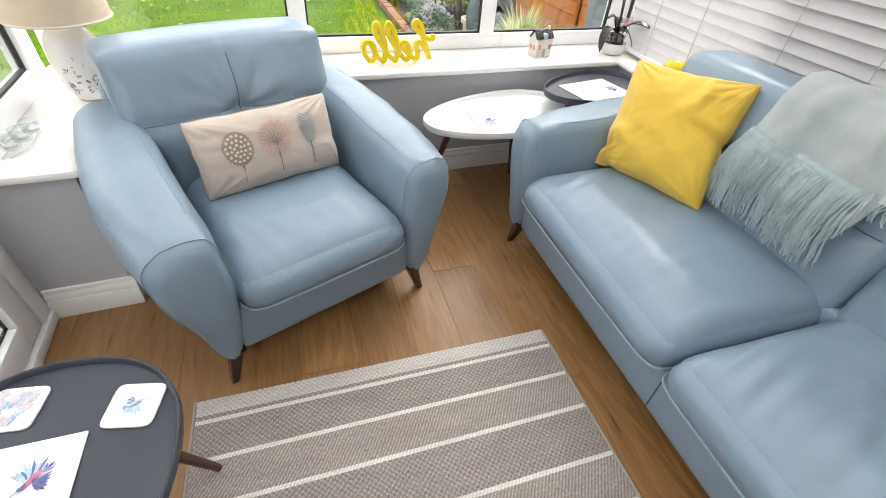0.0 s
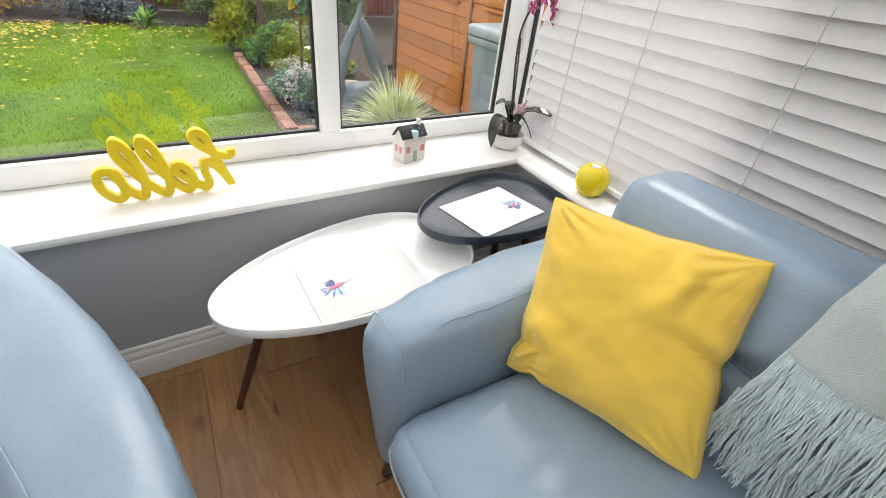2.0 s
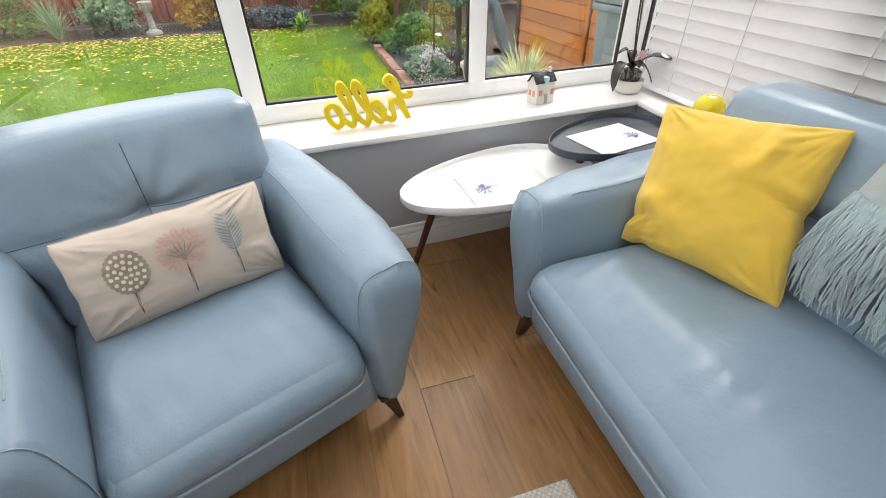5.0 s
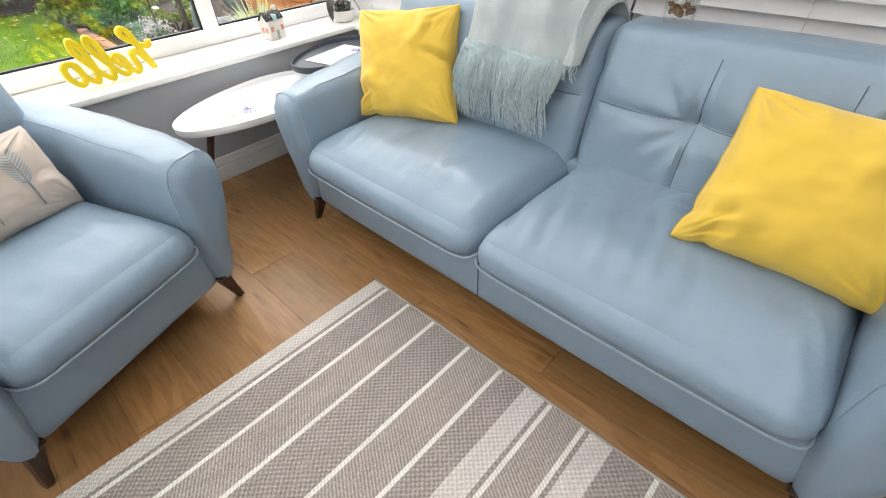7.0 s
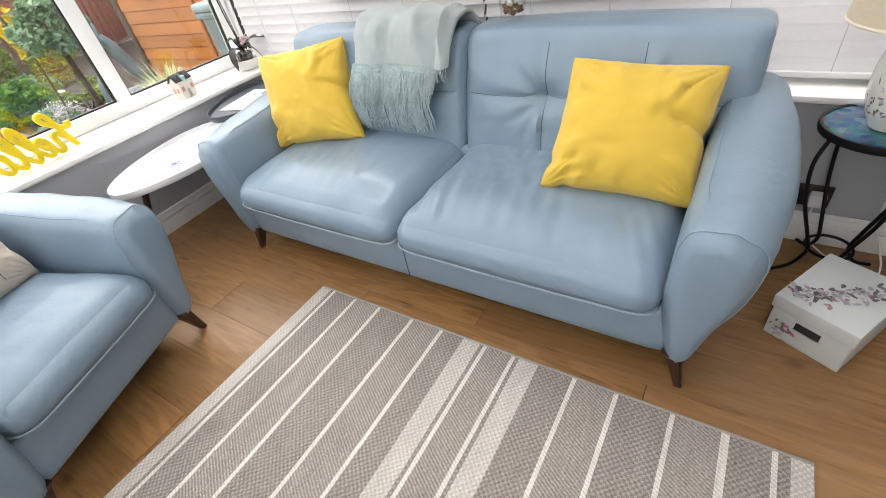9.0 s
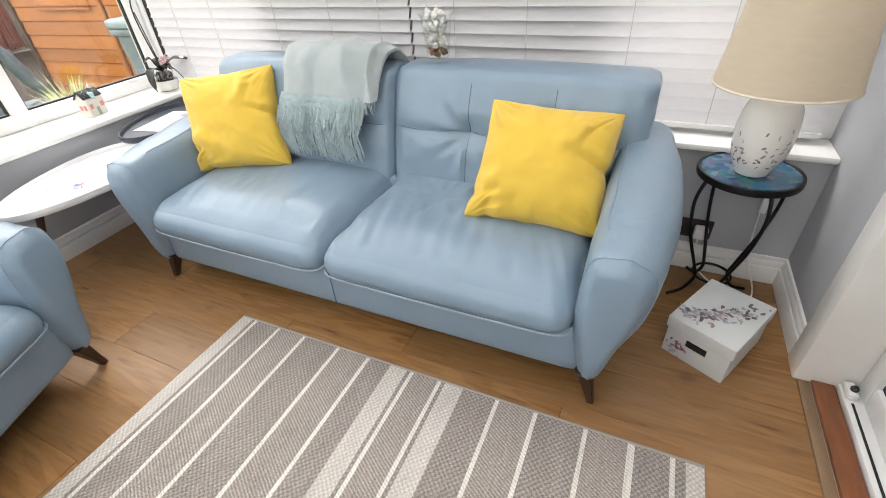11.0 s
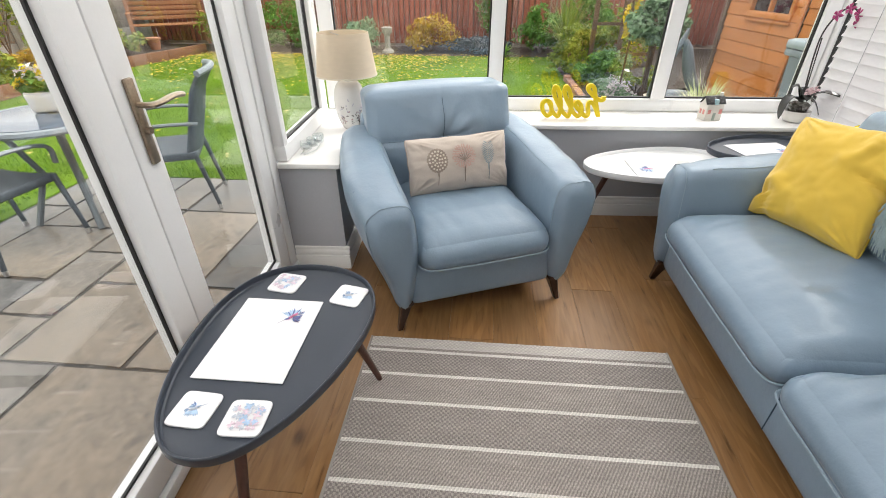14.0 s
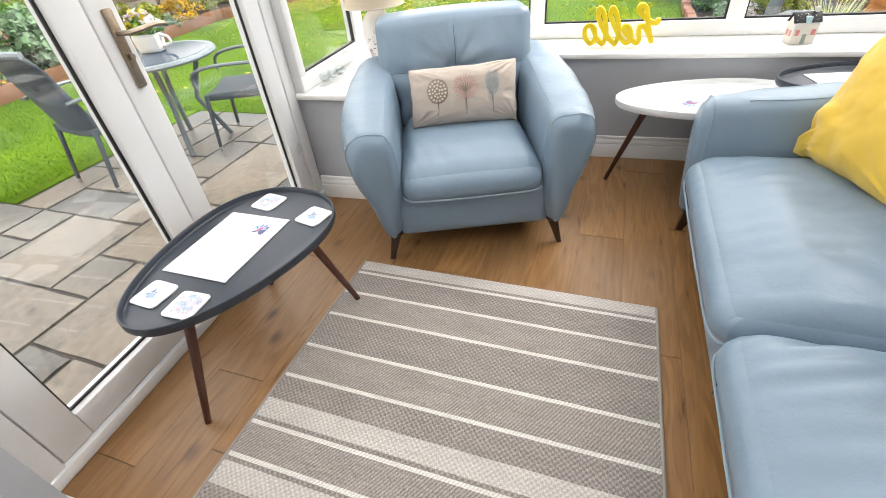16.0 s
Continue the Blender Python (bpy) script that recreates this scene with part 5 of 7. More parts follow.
def spiky(label, x, y, n, length, width, material, seedv, z=G, droop=0.7, up=0.6, name="ornamental_grass"):
    t = thing(name, label, "plant", pose(x, y, z))
    r = random.Random(seedv)
    verts, faces = [], []
    for _ in range(n):
        a = r.uniform(0, 2 * math.pi)
        l = length * r.uniform(0.6, 1.1)
        sp = r.uniform(0.25, 1.0)
        dx, dy = math.cos(a), math.sin(a)
        px, py = -dy, dx
        i = len(verts)
        for s in range(6):
            q = s / 5
            out = l * sp * q * (0.5 + 0.4 * q)
            h = l * (up + 0.4 * (1 - sp)) * (q * 1.7 - droop * sp * 1.3 * q * q)
            w = width * (1 - q) ** 0.6 * (0.6 + 0.4 * min(1, q * 4))
            base = Vector((dx * (out + 0.02), dy * (out + 0.02), h))
            verts += [base + Vector((px, py, 0)) * w, base - Vector((px, py, 0)) * w]
        for s in range(5):
            b = i + 2 * s
            faces.append((b, b + 1, b + 3, b + 2))
    raw_part("leaves", verts, faces, material, t)
    return t


G1 = island_mat("mid_green_leaves", [(0.06, 0.16, 0.025), (0.11, 0.25, 0.04), (0.17, 0.33, 0.06)])
G2 = island_mat("yellow_green_leaves", [(0.16, 0.22, 0.02), (0.27, 0.32, 0.03), (0.10, 0.18, 0.02), (0.34, 0.36, 0.05)])
G3 = island_mat("grey_green_leaves", [(0.17, 0.28, 0.15), (0.27, 0.39, 0.24), (0.12, 0.22, 0.11)])
G4 = island_mat("golden_leaves", [(0.50, 0.32, 0.03), (0.60, 0.42, 0.04), (0.38, 0.20, 0.03), (0.62, 0.50, 0.09)])
G5 = island_mat("blue_grey_leaves", [(0.09, 0.12, 0.15), (0.15, 0.18, 0.21), (0.06, 0.08, 0.08)])
G6 = island_mat("variegated_blades", [(0.80, 0.82, 0.52), (0.40, 0.50, 0.16), (0.88, 0.87, 0.70), (0.66, 0.72, 0.34)])
G7 = island_mat("hydrangea_leaves", [(0.18, 0.29, 0.07), (0.29, 0.40, 0.12), (0.40, 0.30, 0.12), (0.14, 0.22, 0.07)])
G8 = island_mat("strap_leaves", [(0.12, 0.28, 0.04), (0.22, 0.40, 0.07), (0.32, 0.48, 0.11)])
F_PINK = island_mat("faded_pink_flowers", [(0.45, 0.18, 0.14), (0.5, 0.28, 0.22), (0.4, 0.3, 0.18)])
F_WHITE = island_mat("white_flowers", [(0.7, 0.68, 0.66), (0.6, 0.5, 0.58), (0.75, 0.75, 0.7)])
F_YELLOW = island_mat("yellow_flowers", [(0.75, 0.55, 0.02), (0.8, 0.66, 0.05)])

# western bed with timber edging
bed = sheet("bed_west", [(-6.75, -1.5), (-6.98, 1.42), (-7.12, 2.2), (-7.5, 4.3), (-7.8, 6.4), (-7.6, 9.0), (-9.2, 10.6), (-9.3, -1.5)], G + 0.10, M_SOIL, "raised soil bed along the fence", "flower bed")
edge_pts = [(-6.75, -1.5), (-6.98, 1.42), (-7.12, 2.2), (-7.5, 4.3), (-7.8, 6.4), (-7.3, 8.0), (-7.1, 9.1)]
edging = thing("bed_edging", "stained timber sleepers edging the raised bed", "edging", pose(0, 0, G))
for (x0, y0), (x1, y1) in zip(edge_pts, edge_pts[1:]):
    l = math.hypot(x1 - x0, y1 - y0)
    part("sleeper", box(-l / 2, l / 2, -0.03, 0.03, -0.05, 0.19, bevel=0.008), M_BEDWOOD, edging, m=pose((x0 + x1) / 2, (y0 + y1) / 2, 0, 0, 0, math.degrees(math.atan2(y1 - y0, x1 - x0))))

shrub("large hydrangea bush with faded pink heads by the fence", -8.15, 1.75, (0.85, 0.95, 0.66), 3000, 0.085, G7, 1, G + 0.1, 1.5, 34, (F_PINK, 420, 0.06))
shrub("pale grey-green leafy plant in the raised bed", -7.40, 1.02, (0.42, 0.50, 0.26), 620, 0.13, G3, 2, G + 0.1, 1.4, 18)
shrub("small golden-leaved shrub in the raised bed", -7.42, 1.92, (0.32, 0.36, 0.23), 1100, 0.05, G4, 3, G + 0.1, 1.5, 18)
shrub("broad-leaved grey-green plant in the raised bed", -7.72, 2.85, (0.5, 0.55, 0.40), 1000, 0.10, G3, 4, G + 0.1, 1.3, 22)
spiky("clump of green strap leaves in the raised bed", -7.95, 3.55, 260, 0.78, 0.020, G8, 5, G + 0.1, 1.0, 0.42, name="strap_leaf_plant")
spiky("clump of green strap leaves in the raised bed", -8.0, 4.15, 240, 0.72, 0.020, G8, 6, G + 0.1, 1.0, 0.42, name="strap_leaf_plant")
shrub("yellow-green low shrub in the raised bed", -7.95, 4.75, (0.40, 0.45, 0.30), 900, 0.06, G2, 7, G + 0.1, 1.5, 18)
shrub("small golden-leaved shrub in the raised bed", -7.95, 5.75, (0.38, 0.42, 0.24), 800, 0.05, G4, 8, G + 0.1, 1.5, 16)
shrub("reddish-green low shrub beside the bench", -8.4, 8.0, (0.55, 0.5, 0.34), 900, 0.05, G7, 9, G + 0.1, 1.6, 18)
shrub("dark climber growing up the fence", -9.0, 7.9, (0.35, 0.4, 0.95), 1500, 0.055, G1, 10, G + 0.1, 1.6, 26, name="climber")
shrub("dense dark shrub by the fence", -8.8, 0.4, (0.6, 0.8, 0.6), 1400, 0.07, G1, 11, G + 0.1, 1.6, 24)
shrub("grey-green leafy plant in the raised bed", -7.4, 0.15, (0.4, 0.45, 0.24), 620, 0.10, G3, 12, G + 0.1, 1.5, 18)

shrub("low grey-green ground cover in the raised bed", -7.55, 2.25, (0.36, 0.42, 0.22), 700, 0.07, G3, 13, G + 0.1, 1.5, 18)
shrub("mixed green leafy plant in the raised bed", -8.35, 2.9, (0.45, 0.6, 0.50), 1200, 0.08, G1, 14, G + 0.1, 1.5, 22)
shrub("pale yellow-green leafy plant in the raised bed", -8.55, 3.9, (0.45, 0.6, 0.55), 1200, 0.07, G2, 15, G + 0.1, 1.5, 22)
shrub("straggling green climber on the weathered fence", -9.1, 3.0, (0.22, 0.75, 0.85), 1100, 0.06, G1, 16, G + 0.35, 1.6, 24, name="climber")
shrub("straggling yellow-green climber on the weathered fence", -9.1, 6.4, (0.25, 0.7, 0.90), 1200, 0.06, G2, 17, G + 0.3, 1.6, 24, name="climber")
shrub("bronze-green low shrub in the raised bed", -8.3, 6.6, (0.50, 0.55, 0.34), 1200, 0.055, G7, 18, G + 0.1, 1.6, 22)
shrub("grey-green ground cover by the timber edging", -7.75, 5.2, (0.22, 0.36, 0.16), 500, 0.05, G3, 19, G + 0.1, 1.5, 16)

# fences
fence_w = thing("fence_west", "weathered grey timber fence with concrete base boards", "fence", pose(-9.3, 0, G))
y = -2.2
while y < 11.0:
    part("post", box(-0.05, 0.05, y - 0.05, y + 0.05, 0, 2.0, bevel=0.006), M_CONCRETE, fence_w)
    part("gravel_board", box(-0.02, 0.03, y + 0.05, y + 1.75, 0, 0.45, bevel=0.004), M_CONCRETE, fence_w, "pale concrete gravel board")
    for k in range(11):
        z = 0.46 + 0.14 * k
        bm = box(0.0, 0.018, y + 0.05, y + 1.75, z, z + 0.155, bevel=0.003)
        bmesh.ops.rotate(bm, cent=(0, 0, z), matrix=Matrix.Rotation(radians(6), 3, "Y"), verts=bm.verts)
        part("board", bm, M_FENCEGREY, fence_w)
    y += 1.8
fence_n = thing("fence_north", "red-brown stained vertical board fence", "fence", pose(0, 10.5, G))
rng = random.Random(3)
pick = mesh_of("board", box(-0.053, 0.053, -0.01, 0.01, 0.08, 1.85, bevel=0.004), M_FENCERED)
x = -9.2
while x < 5.0:
    ob = new("board", pick)
    ob.parent = fence_n
    ob.matrix_basis = pose(x, rng.uniform(-0.012, 0.012), rng.uniform(-0.02, 0.02), 0, rng.uniform(-0.6, 0.6))
    x += 0.128
for z in (0.35, 1.5):
    part("rail", box(-9.2, 5.0, 0.02, 0.07, z, z + 0.08), M_FENCERED, fence_n)
part("fence_backing", box(-9.2, 5.0, 0.10, 0.12, 0.0, 1.7), mat("pale_neighbour_boarding", (0.42, 0.35, 0.30), 0.85, var=0.2), fence_n)
fence_e = thing("fence_east", "weathered dark timber fence", "fence", pose(4.6, 0, G))
pick2 = mesh_of("board", box(-0.01, 0.01, -0.07, 0.07, 0.05, 1.85, bevel=0.004), M_FENCEGREY)
# boards south of y = 1 are unseen, added to cut low skylight on the blinds
y = -4.4
while y < 10.5:
    ob = new("board", pick2)
    ob.parent = fence_e
    ob.location = (rng.uniform(-0.01, 0.01), y, 0)
    y += 0.15

# northern bed
sheet("bed_north", [(-7.4, 8.95), (0.60, 8.95), (0.60, 3.75), (1.6, 3.75), (2.2, 6.0), (4.5, 6.5), (4.5, 10.4), (-9.2, 10.4)], G + 0.012, M_SOIL, "dark soil bed below the fence", "flower bed")
shrub("golden-leaved maple mound by the fence", -2.0, 9.55, (0.62, 0.5, 0.42), 1800, 0.055, G4, 20, G, 1.6, 26)
shrub("dusty blue-grey lavender by the lawn", -1.0, 9.4, (0.75, 0.35, 0.20), 1500, 0.045, G5, 21, G, 2.4, 26)
spiky("bright green hosta at the lawn's edge", -0.40, 8.75, 46, 0.36, 0.045, G8, 22, G, 0.9, 0.45, name="hosta")
shrub("mid-green rounded bush by the fence", 0.45, 9.5, (0.55, 0.5, 0.50), 1700, 0.06, G1, 23, G, 1.6, 26)
spiky("spiky cordyline with long green blades", 0.85, 8.6, 150, 1.0, 0.018, G2, 24, G + 0.15, 0.8, 0.60, name="cordyline")
shrub("yellow-green leafy shrub at the lawn's edge", 0.95, 7.2, (0.50, 0.55, 0.48), 2200, 0.055, G2, 25, G, 1.6, 28)
shrub("low green shrub in the brick bed", 1.05, 6.2, (0.38, 0.4, 0.26), 1200, 0.05, G1, 26, G, 1.6, 22)
shrub("yellow-green small shrub in the brick bed", 1.45, 5.6, (0.35, 0.35, 0.22), 1000, 0.045, G2, 27, G, 1.6, 20)
shrub("white heather in the brick-edged bed", 0.92, 4.75, (0.26, 0.34, 0.17), 900, 0.035, G3, 28, G, 2.4, 24, (F_WHITE, 900, 0.026))
shrub("dark purple-leaved low plant in the brick bed", 0.98, 4.1, (0.24, 0.22, 0.10), 500, 0.035, G5, 29, G, 1.8, 18)
shrub("grey-green shrub by the fence", -3.6, 9.6, (0.5, 0.45, 0.40), 1300, 0.06, G3, 30, G, 1.7, 22)
shrub("mixed green bush by the fence corner", -5.4, 9.7, (0.8, 0.5, 0.55), 1800, 0.06, G1, 31, G, 1.6, 26)
shrub("yellow-green bush by the fence corner", -6.7, 9.6, (0.6, 0.5, 0.62), 1500, 0.06, G2, 32, G, 1.6, 26)
shrub("climbing shrub against the red fence", -0.6, 10.2, (0.4, 0.2, 0.85), 900, 0.05, G1, 33, G, 1.6, 22, name="climber")
shrub("large green bush by the red fence", 1.35, 9.3, (0.62, 0.5, 0.72), 2200, 0.06, G1, 35, G, 1.6, 30)
shrub("yellow-green variegated bush in the corner bed", 1.95, 8.2, (0.55, 0.5, 0.55), 1800, 0.05, G2, 36, G, 1.6, 28)
shrub("grey-green low plant in the brick bed", 1.35, 6.75, (0.36, 0.36, 0.24), 900, 0.045, G3, 37, G, 1.8, 20)
shrub("low dark green plant at the lawn's edge", 0.85, 6.35, (0.24, 0.34, 0.17), 700, 0.04, G1, 38, G, 1.7, 18)
shrub("pale heather in the brick-edged bed", 1.0, 5.35, (0.22, 0.30, 0.15), 700, 0.032, G3, 39, G, 2.4, 20, (F_WHITE, 500, 0.022))
spiky("arching green grass clump by the fence", -4.4, 9.3, 80, 0.7, 0.014, G3, 34, G)

# brick edging of the right bed
be = thing("brick_edging", "weathered red brick edging of a garden bed", "edging", pose(0.60, 3.72, G))
bmesh_brick = mesh_of("brick", box(-0.051, 0.051, -0.106, 0.106, -0.06, 0.075, bevel=0.006), M_BRICK)
rng = random.Random(17)
for k in range(13):
    ob = new("brick", bmesh_brick)
    ob.parent = be
    ob.matrix_basis = pose(rng.uniform(-0.008, 0.008), 0.11 + 0.222 * k, rng.uniform(-0.008, 0.008), 0, 0, rng.uniform(-2, 2))
for k in range(5):
    ob = new("brick", bmesh_brick)
    ob.parent = be
    ob.matrix_basis = pose(0.16 + 0.222 * k, 0.0, rng.uniform(-0.008, 0.008), 0, 0, 90 + rng.uniform(-2, 2))

# standard tree, trellis and its yellow climber
tr = thing("standard_tree", "clipped standard tree with a round grey-green crown", "tree", pose(1.25, 4.75, G))
v, f = leaf_cloud(2600, random.Random(40), 0.05, (0.36, 0.36, 0.32), 34)
raw_part("crown", [p + Vector((0, 0, 0.98)) for p in v], f, G3, tr)
for dx, dy in ((0, 0), (0.07, 0.03)):
    part("trunk", tube(spline([(dx, dy, 0), (dx * 0.5 + 0.01, dy, 0.35), (dx * 0.3, dy * 0.4, 0.8), (0, 0, 1.0)], 5), 0.022, seg=8), M_BARK, tr)
for k in range(5):
    a = 2 * math.pi * k / 5
    part("limb", tube([(0, 0, 0.78), (0.1 * math.cos(a), 0.1 * math.sin(a), 0.92), (0.22 * math.cos(a), 0.22 * math.sin(a), 1.05)], 0.010, seg=6, taper=[1, 0.7, 0.4]), M_BARK, tr)
tl = thing("trellis", "dark brown timber trellis arch", "trellis", pose(1.55, 6.9, G))
for x in (-0.55, -0.1, 0.45):
    part("post", box(x - 0.035, x + 0.035, -0.035, 0.035, 0, 2.1, bevel=0.005), M_TRELLIS, tl)
for z in (0.35, 0.8, 1.25, 1.7):
    part("rail", box(-0.56, 0.46, -0.05, -0.036, z, z + 0.045), M_TRELLIS, tl)
yl = thing("climber", "bright yellow leaves on a climber up the trellis", "plant", pose(1.02, 4.95, 0.55))
v, f = leaf_cloud(120, random.Random(44), 0.075, (0.09, 0.08, 0.34), 7, 0.6, 1.2)
raw_part("foliage", [p + Vector((0, 0, 0.28)) for p in v], f, F_YELLOW, yl)
part("stem", tube([(0, 0, -0.75), (0.02, 0, 0), (-0.03, 0, 0.55)], 0.012, seg=6), M_BARK, yl)
for i, (x, y) in enumerate(((1.35, 5.9), (1.62, 5.4))):
    lt = thing("garden_light", "small solar garden light on a stake", "garden light", pose(x, y, G))
    part("stake", tube([(0, 0, 0), (0, 0, 0.26)], 0.008, seg=6), M_CHROME, lt)
    part("cap", lathe([(0.05, 0.26), (0.055, 0.272), (0.03, 0.29), (0.004, 0.295)], 16), M_PAPER, lt)

# shed
SH = pose(2.28, 2.75, G, 0, 0, 3)
shed = thing("shed", "orange stained timber shed with overlapping cladding and double doors", "shed", SH)
rng = random.Random(31)
BOARD = 0.135
for k in range(15):
    z = 0.02 + BOARD * k
    for y0, y1 in ((-0.75, 0.885), (0.925, 2.30)):
        spans = [(y0, y1)]
        if 1.16 < z + BOARD / 2 < 1.78:
            w0, w1 = (0.02, 0.66) if y0 < 0.5 else (1.12, 1.80)
            spans = [(y0, w0 - 0.05), (w1 + 0.05, y1)]
        for a, b in spans:
            bm = bmesh.new()
            q = [bm.verts.new(p) for p in ((0, a, z), (0, b, z), (0.012, b, z + BOARD - 0.014), (0.012, a, z + BOARD - 0.014), (0.022, b, z + BOARD), (0.022, a, z + BOARD))]
            q2 = [bm.verts.new((0.04, v.co.y, v.co.z)) for v in q]
            bm.faces.new([q[0], q[3], q[2], q[1]])
            bm.faces.new([q[3], q[5], q[4], q[2]])
            bm.faces.new([q2[0], q2[1], q2[4], q2[5]])
            bm.faces.new([q[0], q[1], q2[1], q2[0]])
            bm.faces.new([q[5], q2[5], q2[4], q[4]])
            part("cladding_board", bm, M_SHED, shed, smooth=False)
part("carcass", box(0.045, 2.3, -0.75, 2.30, 0.0, 2.05), M_SHED, shed)
part("door_gap", box(0.02, 0.044, 0.885, 0.925, 0.02, 2.0), M_TRELLIS, shed, "dark gap between the shed doors")
part("cover_strip", box(-0.022, 0.0, 0.895, 0.94, 0.02, 2.0, bevel=0.004), M_SHED, shed)
part("corner_post", box(-0.02, 0.06, 2.30, 2.36, 0.0, 2.05, bevel=0.005), M_TRELLIS, shed)
for w0, w1 in ((0.02, 0.66), (1.12, 1.80)):
    wd = part("window", box(0.030, 0.036, w0, w1, 1.16, 1.80), M_SHEDDARK, shed, "dark shed window")
    for a, b, c, d in ((w0 - 0.05, w1 + 0.05, 1.10, 1.16), (w0 - 0.05, w1 + 0.05, 1.80, 1.86), (w0 - 0.05, w0, 1.16, 1.80), (w1, w1 + 0.05, 1.16, 1.80), ((w0 + w1) / 2 - 0.016, (w0 + w1) / 2 + 0.016, 1.16, 1.80)):
        part("frame", box(-0.018, 0.03, a, b, c, d, bevel=0.004), M_SHED, wd)
    part("sill", box(-0.03, 0.0, w0 - 0.04, w1 + 0.04, 1.06, 1.085, bevel=0.004), M_SHED, wd)
for x, y, turn in ((0.0, 0.0, 0), (2.35, 1.6, 180)):
    part("roof", box(-0.15, 1.25, -0.85, 2.45, 0, 0.03), M_TRELLIS, shed, m=pose(x, y, 2.05, 0, -12, turn))

# wheeled bin
wb = thing("wheelie_bin", "grey-blue plastic wheeled refuse bin with a lid", "bin", pose(1.90, 2.36, G, 0, 0, 4))
def bin_body(a, b, c):
    x, y, z = rounded(a, b, c, 0.27, 0.30, 0.46, 0.03)
    k = 0.84 + 0.16 * (c + 1) / 2
    return (x * k, y * k, 0.52 + z)
part("body", soft(10, 10, 10, bin_body), M_BIN, wb)
part("rim", box(-0.295, 0.295, -0.325, 0.325, 0.955, 1.005, bevel=0.014), M_BIN, wb)
def bin_lid(a, b, c):
    x, y, z = rounded(a, b, c, 0.30, 0.335, 0.035, 0.025)
    return (x, y, 1.04 + z + 0.03 * (1 - a * a) * (1 - b * b))
part("lid", soft(14, 14, 4, bin_lid), mat("pale_bin_lid", (0.34, 0.41, 0.44), 0.4, var=0.08), wb)
part("moulded_panel", box(-0.262, -0.245, -0.16, 0.16, 0.3, 0.8, bevel=0.008), M_BIN, wb)
part("handle", tube([(-0.26, 0.345, 1.0), (0.26, 0.345, 1.0)], 0.016, seg=10), M_BIN, wb)
for x in (-0.24, 0.24):
    part("wheel", lathe([(0.02, -0.025), (0.10, -0.025), (0.11, 0.0), (0.10, 0.025), (0.02, 0.025)], 24), M_GASKET, wb, m=pose(x, 0.27, 0.11, 0, 90, 0))

structure("side_path", box(1.36, 4.6, -4.5, 3.0, G - 0.05, G - 0.004), mat("grey_path_paving", (0.20, 0.19, 0.18), 0.8, var=0.25, scale=3, bump=0.4, dist=0.006), "grey concrete path beside the house", "path")
# sculpture and grass tuft outside the window
sc = thing("sculpture", "slate grey garden sculpture of two curving necks", "sculpture", pose(1.09, 3.35, G))
part("neck", tube(spline([(-0.02, 0, 0.20), (-0.15, 0, 0.34), (-0.185, 0, 0.55), (-0.12, 0, 0.78), (-0.035, 0, 0.96), (0.0, 0, 1.08)], 8), 0.070, seg=12, taper=[1.05 - 0.88 * (i / 40) ** 1.2 for i in range(41)]), M_SCULPT, sc)
part("neck", tube(spline([(-0.01, -0.01, 0.98), (0.03, -0.01, 0.91), (0.065, -0.01, 0.80), (0.11, -0.01, 0.68), (0.17, 0, 0.58), (0.235, 0, 0.48), (0.27, 0, 0.36)], 8), 0.046, seg=12, taper=[0.30 + 0.95 * math.sin(math.pi * min(1.0, 0.08 + i / 56)) for i in range(49)]), M_SCULPT, sc)


def sc_body(a, b, c):
    x, y, z = rounded(a, b, c, 0.21, 0.15, 0.27, 0.15)
    return (x + 0.02, y, 0.265 + z)


part("body", soft(14, 10, 10, sc_body), M_SCULPT, sc)
pt = thing("planter", "low stone planter with striped grass", "planter", pose(1.13, 2.75, G))
part("bowl", lathe([(0.14, 0.0), (0.20, 0.10), (0.23, 0.24), (0.21, 0.24), (0.18, 0.20)], 28), M_CONCRETE, pt)
spiky("striped cream and green ornamental grass in a planter", 1.13, 2.75, 900, 0.56, 0.0075, G6, 50, G + 0.25, 1.0, 0.40)
pot = thing("plant_pot", "pale cream plant pot by the shed", "plant pot", pose(1.25, 4.1, G))
part("pot", lathe([(0.10, 0), (0.15, 0.26), (0.17, 0.27), (0.17, 0.31), (0.145, 0.31), (0.135, 0.25)], 28), M_CREAM, pot)

# far trees and houses beyond the fences
for i, (x, y, h) in enumerate(((-12.5, 6.0, 3.2), (-11.5, 12.5, 3.6), (-3.0, 14.5, 3.4), (4.0, 14.0, 3.8), (-14, 0, 3.2))):
    t = thing("tree", "leafy green tree beyond the garden fence", "tree", pose(x, y, G))
    part("trunk", tube([(0, 0, 0), (0.05, 0, h * 0.35), (0, 0.05, h * 0.75)], 0.12, seg=8, taper=[1, 0.8, 0.4]), M_BARK, t)
    v, f = leaf_cloud(2200, random.Random(60 + i), 0.16, (1.5, 1.5, 1.2), 30)
    raw_part("crown", [p + Vector((0, 0, h * 0.8)) for p in v], f, (G1, G2)[i % 2], t)


